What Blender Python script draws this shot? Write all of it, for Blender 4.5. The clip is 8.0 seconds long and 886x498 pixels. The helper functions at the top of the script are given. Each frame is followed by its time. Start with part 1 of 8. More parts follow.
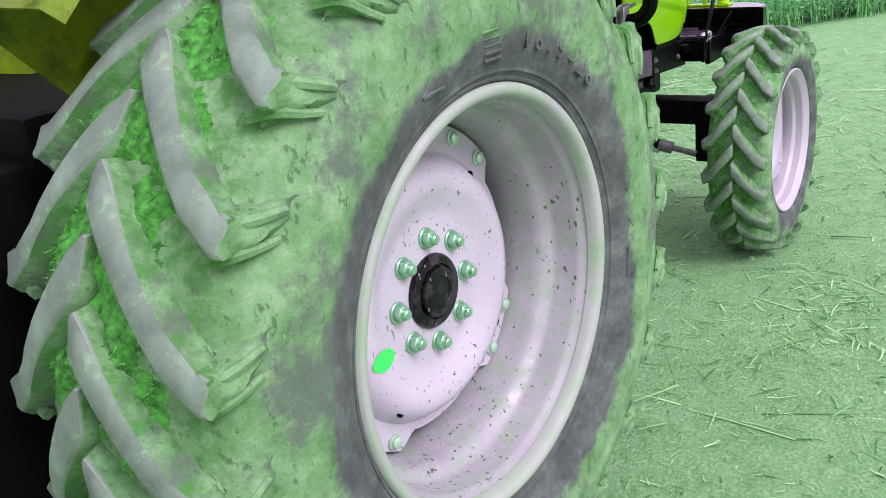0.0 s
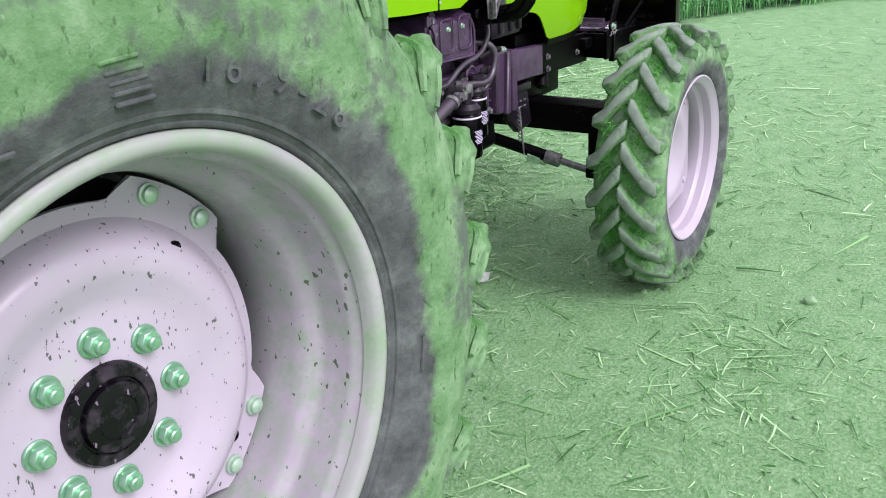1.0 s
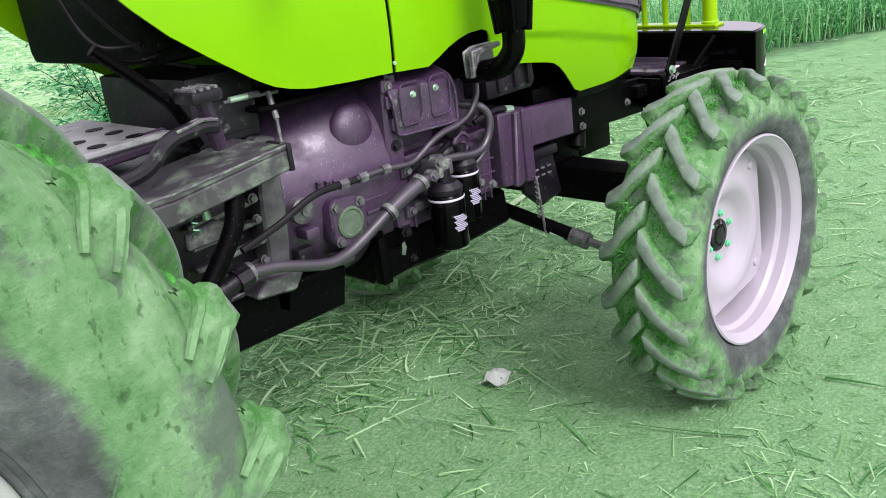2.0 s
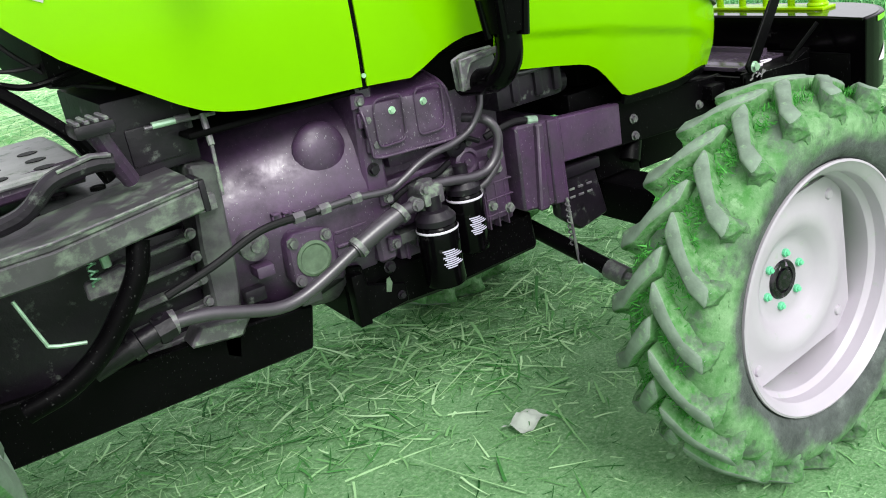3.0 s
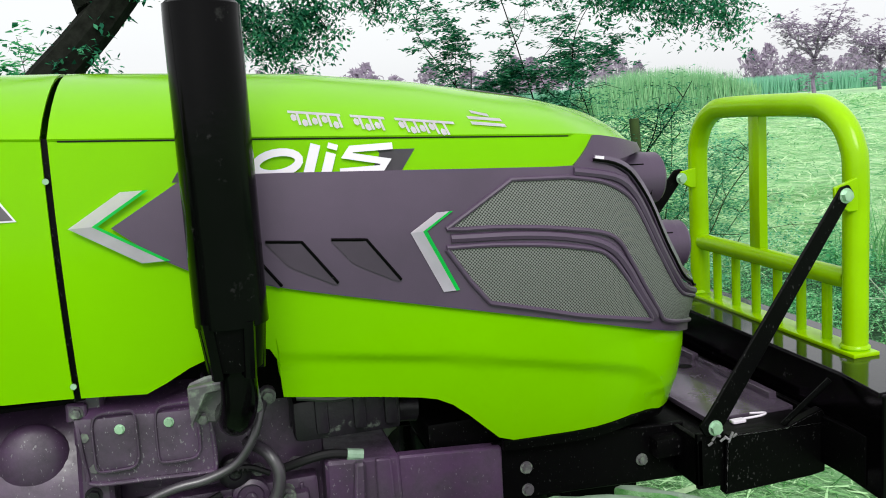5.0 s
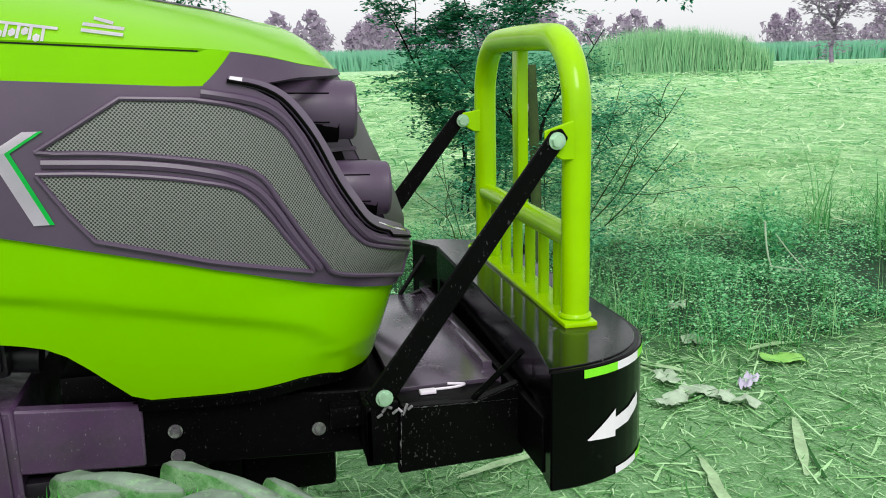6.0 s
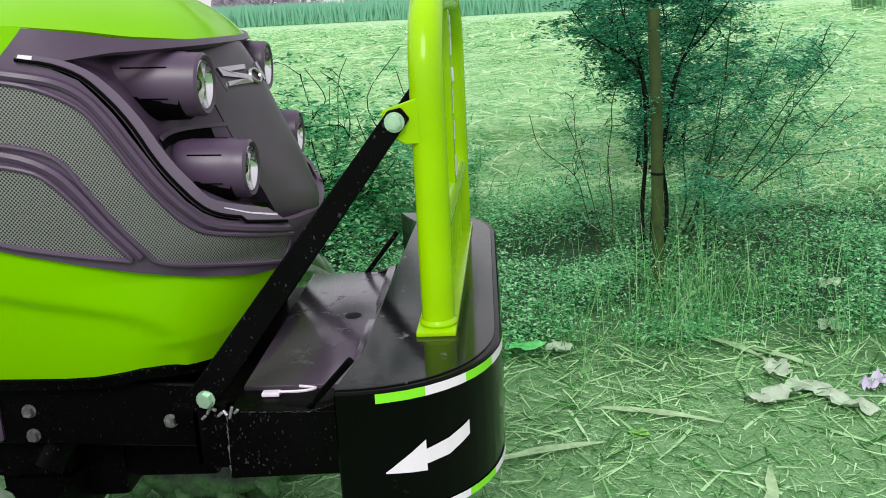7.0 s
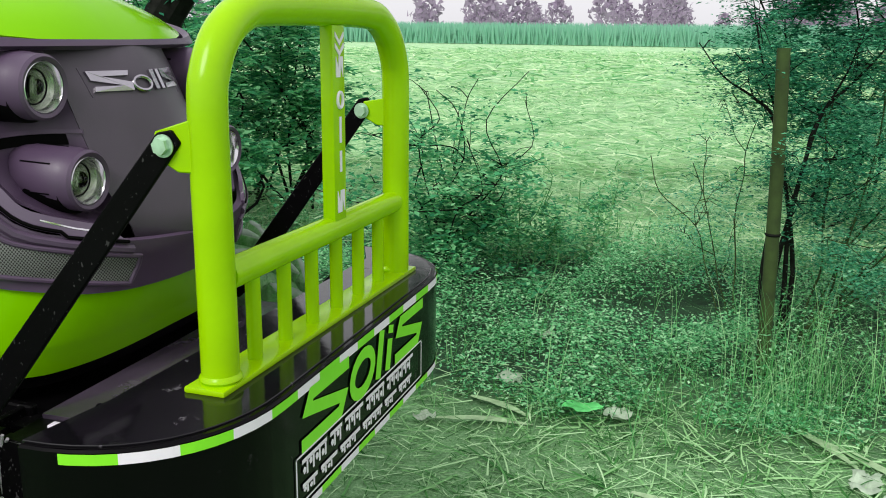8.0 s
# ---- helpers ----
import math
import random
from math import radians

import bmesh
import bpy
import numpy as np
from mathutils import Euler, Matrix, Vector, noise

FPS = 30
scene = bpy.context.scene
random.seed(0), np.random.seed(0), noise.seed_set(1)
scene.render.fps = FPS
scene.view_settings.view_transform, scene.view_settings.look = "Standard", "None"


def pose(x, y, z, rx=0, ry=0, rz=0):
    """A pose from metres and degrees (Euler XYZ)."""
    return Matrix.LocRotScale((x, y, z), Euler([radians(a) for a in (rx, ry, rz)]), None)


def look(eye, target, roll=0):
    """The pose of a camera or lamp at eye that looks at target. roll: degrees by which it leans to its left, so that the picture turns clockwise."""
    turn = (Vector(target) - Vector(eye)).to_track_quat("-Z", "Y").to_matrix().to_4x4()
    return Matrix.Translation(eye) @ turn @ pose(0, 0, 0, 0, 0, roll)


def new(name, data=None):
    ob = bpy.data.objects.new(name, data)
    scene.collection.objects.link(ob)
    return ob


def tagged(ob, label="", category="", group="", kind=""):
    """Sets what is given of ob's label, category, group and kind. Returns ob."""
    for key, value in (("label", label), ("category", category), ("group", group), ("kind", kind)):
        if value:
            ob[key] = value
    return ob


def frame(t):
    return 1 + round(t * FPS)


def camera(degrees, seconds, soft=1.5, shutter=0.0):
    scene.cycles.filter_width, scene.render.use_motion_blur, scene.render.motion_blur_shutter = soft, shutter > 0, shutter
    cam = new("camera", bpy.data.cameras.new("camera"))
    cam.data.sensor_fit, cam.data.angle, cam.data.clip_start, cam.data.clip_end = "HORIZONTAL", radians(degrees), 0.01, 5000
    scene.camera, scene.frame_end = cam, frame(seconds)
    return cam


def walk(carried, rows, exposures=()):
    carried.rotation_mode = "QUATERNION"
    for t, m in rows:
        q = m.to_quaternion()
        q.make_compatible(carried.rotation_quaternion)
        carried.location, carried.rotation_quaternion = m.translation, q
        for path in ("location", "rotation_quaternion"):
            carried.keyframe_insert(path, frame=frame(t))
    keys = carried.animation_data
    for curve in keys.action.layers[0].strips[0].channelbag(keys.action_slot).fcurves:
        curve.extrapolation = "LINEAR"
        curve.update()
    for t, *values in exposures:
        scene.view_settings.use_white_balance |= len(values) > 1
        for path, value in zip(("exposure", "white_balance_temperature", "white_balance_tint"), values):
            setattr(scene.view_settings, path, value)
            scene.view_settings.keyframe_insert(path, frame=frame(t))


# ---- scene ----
cam = camera(53.0, 8.0, soft=1.0)
PATH = [
    (0, (-1.456, -1.967, 1.401), (0.019, -0.796, 0.727), -6.4),
    (0.3, (-1.265, -1.984, 1.402), (0.278, -0.904, 0.73), -5.1),
    (0.5, (-1.127, -2.015, 1.392), (0.428, -0.967, 0.698), -3.9),
    (1, (-0.754, -1.936, 1.381), (0.754, -0.86, 0.627), -3.6),
    (1.2, (-0.601, -1.931, 1.337), (0.856, -0.771, 0.609), -5.2),
    (1.5, (-0.329, -2.009, 1.341), (1.04, -0.713, 0.673), -6.9),
    (2.8, (0.561, -2.026, 1.358), (1.608, -0.478, 0.646), -9.5),
    (3, (0.667, -2.029, 1.346), (1.601, -0.405, 0.646), -10.1),
    (3.3, (0.865, -2.065, 1.368), (1.642, -0.34, 0.718), -10.0),
    (3.5, (1.002, -2.091, 1.387), (1.704, -0.313, 0.801), -8.7),
    (3.8, (1.169, -2.049, 1.424), (1.832, -0.228, 0.931), -6.1),
    (4, (1.28, -1.986, 1.443), (1.931, -0.149, 0.995), -4.8),
    (4.2, (1.397, -1.889, 1.502), (2.031, -0.051, 1.034), -3.3),
    (5.3, (1.931, -1.925, 1.468), (2.374, 0.005, 1.187), -4.2),
    (5.5, (2.064, -1.943, 1.468), (2.514, -0.017, 1.169), -3.4),
    (5.8, (2.294, -1.9, 1.412), (2.766, 0.009, 1.049), -1.8),
    (6, (2.439, -1.844, 1.387), (2.888, 0.059, 0.967), -1.3),
    (6.2, (2.575, -1.765, 1.403), (2.946, 0.142, 0.925), -1.1),
    (6.5, (2.743, -1.698, 1.407), (2.92, 0.228, 0.896), -0.8),
    (6.7, (2.863, -1.681, 1.4), (2.92, 0.249, 0.88), -1.5),
    (7, (3.131, -1.706, 1.407), (3.026, 0.22, 0.878), -2.9),
    (7.2, (3.273, -1.679, 1.409), (3.105, 0.24, 0.874), -2.7),
    (7.5, (3.453, -1.587, 1.376), (3.218, 0.328, 0.85), -0.8),
    (7.7, (3.569, -1.485, 1.37), (3.243, 0.418, 0.849), 0.4),
    (8, (3.7, -1.372, 1.391), (3.11, 0.479, 0.916), 0.7),
]
walk(cam, [(t, look(eye, target, roll)) for t, eye, target, roll in PATH], [(0.0, 0.82, 6150, 30), (1.5, 0.84, 6200, 27), (3.0, 0.98, 6400, 5), (3.5, 0.93, 6400, 3), (4.0, 0.68, 6400, 4), (5.5, 0.48, 6500, 1), (6.5, 0.46, 6500, 4), (8.0, 0.46, 6500, 6)])

# ---- sky and light: bright overcast ----
world = bpy.data.worlds.new("overcast_sky")
scene.world = world
world.use_nodes = True
wn, wl = world.node_tree.nodes, world.node_tree.links
sky = wn.new("ShaderNodeTexSky")
sky.sky_type = 'NISHITA'
sky.sun_disc = False
sky.sun_elevation, sky.sun_rotation = radians(43), radians(205)
sky.air_density, sky.dust_density, sky.ozone_density = 1.0, 3.0, 1.0
veil = wn.new("ShaderNodeHueSaturation")
veil.inputs["Saturation"].default_value = 0.10
wl.new(sky.outputs[0], veil.inputs["Color"])
cloud = wn.new("ShaderNodeMix")
cloud.data_type = 'RGBA'
cloud.inputs["Factor"].default_value = 0.72
cloud_a, cloud_b = [i for i in cloud.inputs if i.type == 'RGBA'][:2]
wl.new(veil.outputs[0], cloud_a)
cloud_b.default_value = (7.6, 7.3, 7.8, 1)
wl.new([o for o in cloud.outputs if o.type == 'RGBA'][0], wn["Background"].inputs["Color"])
wn["Background"].inputs["Strength"].default_value = 0.108
sun = new("sun", bpy.data.lights.new("sun", 'SUN'))
sun.data.energy, sun.data.angle, sun.data.color = 1.5, radians(24), (1.0, 0.97, 0.94)
sun.matrix_world = look((1.0, -7.4, 6.9), (1.9, 0.0, 0.0))
scene.view_settings.exposure = 0.58


# ---- materials ----
def material(name, build):
    m = bpy.data.materials.new(name)
    m.use_nodes = True
    n, l = m.node_tree.nodes, m.node_tree.links
    build(n, l, n["Principled BSDF"])
    return m


def noise_node(n, l, scale, detail=4.0, coord="Object", rough=0.6, stretch=None):
    tc = n.new("ShaderNodeTexCoord")
    t = n.new("ShaderNodeTexNoise")
    t.inputs["Scale"].default_value, t.inputs["Detail"].default_value, t.inputs["Roughness"].default_value = scale, detail, rough
    if stretch:
        mp = n.new("ShaderNodeMapping")
        mp.inputs["Scale"].default_value = stretch
        l.new(tc.outputs[coord], mp.inputs["Vector"])
        l.new(mp.outputs[0], t.inputs["Vector"])
    else:
        l.new(tc.outputs[coord], t.inputs["Vector"])
    return t


def ramp(n, l, source, stops):
    r = n.new("ShaderNodeValToRGB")
    e = r.color_ramp.elements
    while len(e) < len(stops):
        e.new(0.5)
    for k, (p, c) in enumerate(stops):
        e[k].position, e[k].color = p, (*c, 1)
    l.new(source, r.inputs["Fac"])
    return r


def mixed(n, l, fac, a, b):
    x = n.new("ShaderNodeMix")
    x.data_type = 'RGBA'
    l.new(fac, x.inputs["Factor"])
    for s, v in (("A", a), ("B", b)):
        sock = [i for i in x.inputs if i.name == s and i.type == 'RGBA'][0]
        if isinstance(v, tuple):
            sock.default_value = (*v, 1)
        else:
            l.new(v, sock)
    return [o for o in x.outputs if o.type == 'RGBA'][0]


def bump(n, l, p, source, strength, dist):
    b = n.new("ShaderNodeBump")
    b.inputs["Strength"].default_value, b.inputs["Distance"].default_value = strength, dist
    l.new(source, b.inputs["Height"])
    l.new(b.outputs[0], p.inputs["Normal"])


def simple(name, color, rough, metal=0.0, vary=0.25, scale=9.0, bump_d=0.0008, coat=0.0, dust=None, dust_at=0.62, dust_w=0.1, bscale=None, spec=0.5, specks=None, speck_scale=120.0):
    """Paint, plastic or metal with a blotchy tone, a fine relief and, where dust is given, dust in patches."""
    def build(n, l, p):
        t = noise_node(n, l, scale, 6.0)
        lo = tuple(c * (1 - vary) for c in color)
        hi = tuple(min(1.0, c * (1 + vary)) for c in color)
        out = ramp(n, l, t.outputs["Fac"], [(0.3, lo), (0.7, hi)]).outputs[0]
        p.inputs["Roughness"].default_value, p.inputs["Metallic"].default_value = rough, metal
        p.inputs["Coat Weight"].default_value = coat
        p.inputs["Coat Roughness"].default_value = 0.12
        if dust:
            d = noise_node(n, l, scale * 3.1, 9.0, rough=0.7)
            f = ramp(n, l, d.outputs["Fac"], [(dust_at - dust_w, (0, 0, 0)), (dust_at + dust_w, (1, 1, 1))])
            out = mixed(n, l, f.outputs[0], out, dust)
            r = ramp(n, l, f.outputs[0], [(0.0, (rough,) * 3), (1.0, (0.9,) * 3)])
            l.new(r.outputs[0], p.inputs["Roughness"])
        if specks:
            d = noise_node(n, l, speck_scale, 2.0, rough=0.5, stretch=(1.0, 1.0, 0.55))
            g = noise_node(n, l, 5.0, 3.0)
            m = n.new("ShaderNodeMath")
            m.operation = 'MULTIPLY_ADD'
            l.new(g.outputs["Fac"], m.inputs[0])
            m.inputs[1].default_value = 0.22
            l.new(d.outputs["Fac"], m.inputs[2])
            f = ramp(n, l, m.outputs[0], [(0.79, (0, 0, 0)), (0.805, (1, 1, 1))])
            out = mixed(n, l, f.outputs[0], out, specks)
        p.inputs["Specular IOR Level"].default_value = spec
        l.new(out, p.inputs["Base Color"])
        if bump_d:
            g = noise_node(n, l, bscale or scale * 14, 3.0)
            bump(n, l, p, g.outputs["Fac"], 0.35, bump_d)
    return material(name, build)


DUST = (0.235, 0.40, 0.215)
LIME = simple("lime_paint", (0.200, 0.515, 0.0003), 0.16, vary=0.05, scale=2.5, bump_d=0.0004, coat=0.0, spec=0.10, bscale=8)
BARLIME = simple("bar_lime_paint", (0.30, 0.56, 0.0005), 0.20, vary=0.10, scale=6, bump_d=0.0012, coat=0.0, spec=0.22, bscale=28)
# lime darkened in base and blotches for the shade under the fender
FENDERLIME = simple("shaded_fender_lime", (0.105, 0.17, 0.002), 0.4, vary=0.3, scale=5, bump_d=0.0005, spec=0.15, dust=(0.045, 0.08, 0.006), dust_at=0.56)
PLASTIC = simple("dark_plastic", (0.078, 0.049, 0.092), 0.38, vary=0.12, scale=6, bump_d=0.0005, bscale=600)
# the band plastic again, darkened for the shade in the louvres
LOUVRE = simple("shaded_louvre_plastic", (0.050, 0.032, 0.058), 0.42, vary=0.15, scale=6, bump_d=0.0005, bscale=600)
CENTREPLASTIC = simple("grey_plastic", (0.060, 0.047, 0.067), 0.42, vary=0.12, scale=5, bump_d=0.0005, bscale=500)
BLACK = simple("black_paint", (0.0015, 0.0013, 0.0017), 0.42, specks=(0.034, 0.033, 0.034), speck_scale=230.0, spec=0.06, vary=0.4, scale=8, bump_d=0.0008, dust=(0.03, 0.03, 0.03), dust_at=0.77, dust_w=0.03, bscale=60)
GLOSSBLACK = simple("gloss_black_paint", (0.0015, 0.0012, 0.0017), 0.14, spec=0.10, vary=0.4, scale=6, bump_d=0.0007, dust=(0.06, 0.055, 0.06), dust_at=0.72, dust_w=0.10, bscale=30)
PURPLE = simple("purple_cast_iron", (0.072, 0.034, 0.086), 0.34, spec=0.9, specks=(0.17, 0.15, 0.18), speck_scale=230.0, vary=0.4, scale=4, bump_d=0.0022, dust=(0.014, 0.008, 0.016), dust_at=0.60, dust_w=0.20, bscale=45)
DARKIRON = simple("dark_cast_iron", (0.010, 0.007, 0.012), 0.42, spec=0.35, vary=0.5, scale=9, bump_d=0.003, dust=(0.14, 0.16, 0.14), dust_at=0.66, dust_w=0.08, bscale=60)
BEAM = simple("dusty_beam_paint", (0.060, 0.054, 0.063), 0.38, spec=0.7, vary=0.4, scale=5, bump_d=0.0015, dust=(0.20, 0.27, 0.19), dust_at=0.60, dust_w=0.12)
PLATEGREY = simple("worn_floor_plate", (0.42, 0.42, 0.43), 0.42, metal=0.4, vary=0.25, scale=7, bump_d=0.001, dust=(0.16, 0.22, 0.15), dust_at=0.64, dust_w=0.1)
HUBBLACK = simple("specked_black_hub", (0.004, 0.003, 0.005), 0.25, spec=0.3, specks=(0.20, 0.15, 0.21), speck_scale=85.0, vary=0.4, scale=8, bump_d=0.0008, dust=(0.05, 0.04, 0.052), dust_at=0.6, dust_w=0.1)
GREYCAST = simple("grey_cast_iron", (0.050, 0.042, 0.054), 0.42, spec=0.8, vary=0.5, scale=6, bump_d=0.003, dust=(0.10, 0.12, 0.10), dust_at=0.56, dust_w=0.14, bscale=60)
CAKEDDUST = simple("caked_green_dust", (0.10, 0.15, 0.095), 0.95, vary=0.35, scale=30, bump_d=0.002)
GREYSTEEL = simple("dusty_grey_steel", (0.085, 0.074, 0.090), 0.34, spec=0.8, vary=0.4, scale=12, bump_d=0.001, dust=(0.22, 0.28, 0.21), dust_at=0.58, dust_w=0.10)
PIPE = simple("pipe_steel", (0.046, 0.037, 0.050), 0.36, spec=0.9, vary=0.3, scale=14, bump_d=0.0006)
# near-black without sheen, for grooves and for shade modelled as dark parts
DEEPBLACK = simple("shade_and_groove_black", (0.002, 0.002, 0.002), 0.6, spec=0.05, vary=0.4, scale=8, bump_d=0.0008)
HOSE = simple("black_hose", (0.007, 0.006, 0.008), 0.55, spec=0.3, vary=0.4, scale=14, bump_d=0.0008)
RIMPAINT = simple("silver_rim_paint", (0.48, 0.43, 0.50), 0.32, specks=(0.10, 0.11, 0.10), speck_scale=150.0, vary=0.1, scale=4, bump_d=0.0006, dust=(0.42, 0.48, 0.42), dust_at=0.66, dust_w=0.08, bscale=40)
# darker silver than the disc's for the barrel's shade, with green dust over it
RIMDUSTY = simple("dusty_shaded_rim_paint", (0.36, 0.33, 0.37), 0.34, specks=(0.06, 0.10, 0.05), speck_scale=95.0, vary=0.14, scale=8, bump_d=0.0008, dust=(0.25, 0.34, 0.24), dust_at=0.56, dust_w=0.14, bscale=40)
RIMLIP = simple("dusty_rim_lip_paint", (0.36, 0.37, 0.36), 0.36, vary=0.15, scale=5, bump_d=0.0008, dust=(0.26, 0.38, 0.24), dust_at=0.54, dust_w=0.14, bscale=50)
DARKCHROME = simple("dark_chrome", (0.46, 0.44, 0.48), 0.22, metal=1.0, vary=0.1, scale=20, bump_d=0.0)
LAMPRING = simple("bright_lamp_ring", (0.72, 0.70, 0.74), 0.14, metal=0.9, vary=0.05, scale=20, bump_d=0.0)
FRONTRIM = simple("white_rim_paint", (0.44, 0.40, 0.455), 0.35, vary=0.07, scale=4, bump_d=0.0005, dust=(0.38, 0.43, 0.37), dust_at=0.66, dust_w=0.06)
NUTGREEN = simple("green_dusty_nut", (0.27, 0.52, 0.34), 0.30, metal=0.65, vary=0.3, scale=30, bump_d=0.0006)
BRIGHTNUT = simple("bright_green_nut", (0.14, 0.55, 0.30), 0.4, vary=0.3, scale=30, bump_d=0.0004)
ZINC = simple("zinc_bolt", (0.42, 0.60, 0.45), 0.35, metal=0.5, vary=0.2, scale=40, bump_d=0.0003)
WHITE = simple("white_decal", (0.80, 0.72, 0.83), 0.45, vary=0.05, scale=12, bump_d=0.0)
GREYDECAL = simple("grey_decal", (0.10, 0.085, 0.11), 0.45, vary=0.1, scale=12, bump_d=0.0)
SILVERDECAL = simple("silver_decal", (0.66, 0.60, 0.71), 0.35, metal=0.0, vary=0.15, scale=9, bump_d=0.0)
GREENDECAL = simple("green_decal", (0.015, 0.70, 0.10), 0.4, vary=0.06, scale=12, bump_d=0.0)
LIMEDECAL = simple("lime_decal", (0.22, 0.72, 0.02), 0.4, vary=0.06, scale=12, bump_d=0.0)
REFLECTOR = simple("lamp_reflector", (0.42, 0.46, 0.38), 0.14, metal=1.0, vary=0.3, scale=60, bump_d=0.002)
PAPER = simple("crumpled_paper", (0.60, 0.66, 0.58), 0.8, vary=0.15, scale=20, bump_d=0.0006)
LIMEFOIL = simple("lime_foil", (0.26, 0.58, 0.10), 0.45, vary=0.2, scale=12, bump_d=0.0006)
SILVERTRIM = simple("silver_trim", (0.13, 0.095, 0.15), 0.24, vary=0.08, scale=5, bump_d=0.0004)
TRAYGREY = simple("scuffed_grey_tray_paint", (0.125, 0.095, 0.14), 0.17, metal=0.5, spec=0.9, vary=0.3, scale=4, bump_d=0.0005, dust=(0.24, 0.21, 0.25), dust_at=0.68, dust_w=0.10, bscale=30)
GLOSSTOP = simple("gloss_black_deck_paint", (0.004, 0.0035, 0.005), 0.10, spec=0.4, vary=0.4, scale=6, bump_d=0.0005, dust=(0.20, 0.18, 0.21), dust_at=0.69, dust_w=0.07, bscale=30)
WRAPPER = simple("pale_wrapper", (0.50, 0.46, 0.60), 0.5, vary=0.15, scale=20, bump_d=0.0)
STRAP = simple("grey_cloth_strap", (0.10, 0.10, 0.10), 0.9, vary=0.5, scale=40, bump_d=0.002)


def glass_build(n, l, p):
    p.inputs["Base Color"].default_value = (0.95, 1.0, 0.95, 1)
    p.inputs["Roughness"].default_value = 0.03
    p.inputs["Transmission Weight"].default_value = 1.0
    p.inputs["IOR"].default_value = 1.3


GLASS = material("lamp_glass", glass_build)


def grille_build(n, l, p):
    """Fine punched mesh: small round holes in staggered rows."""
    tc = n.new("ShaderNodeTexCoord")
    sep = n.new("ShaderNodeSeparateXYZ")
    l.new(tc.outputs["Object"], sep.inputs[0])
    along = n.new("ShaderNodeMath")
    along.operation = 'MULTIPLY_ADD'
    l.new(sep.outputs["Y"], along.inputs[0])
    along.inputs[1].default_value = 0.8
    l.new(sep.outputs["X"], along.inputs[2])
    flat = n.new("ShaderNodeCombineXYZ")
    l.new(along.outputs[0], flat.inputs["X"])
    l.new(sep.outputs["Z"], flat.inputs["Y"])
    mp = n.new("ShaderNodeMapping")
    mp.inputs["Scale"].default_value = (225, 225, 225)
    mp.inputs["Rotation"].default_value = (0, 0, radians(45))
    l.new(flat.outputs[0], mp.inputs["Vector"])
    v = n.new("ShaderNodeTexVoronoi")
    v.feature, v.voronoi_dimensions = 'F1', '2D'
    v.inputs["Randomness"].default_value = 0.0
    v.inputs["Scale"].default_value = 1.0
    l.new(mp.outputs[0], v.inputs["Vector"])
    holes = ramp(n, l, v.outputs["Distance"], [(0.34, (0.014, 0.013, 0.014)), (0.42, (0.20, 0.205, 0.20))])
    l.new(holes.outputs[0], p.inputs["Base Color"])
    p.inputs["Roughness"].default_value = 0.5
    bump(n, l, p, v.outputs["Distance"], 0.6, 0.002)


GRILLE = material("punched_mesh", grille_build)


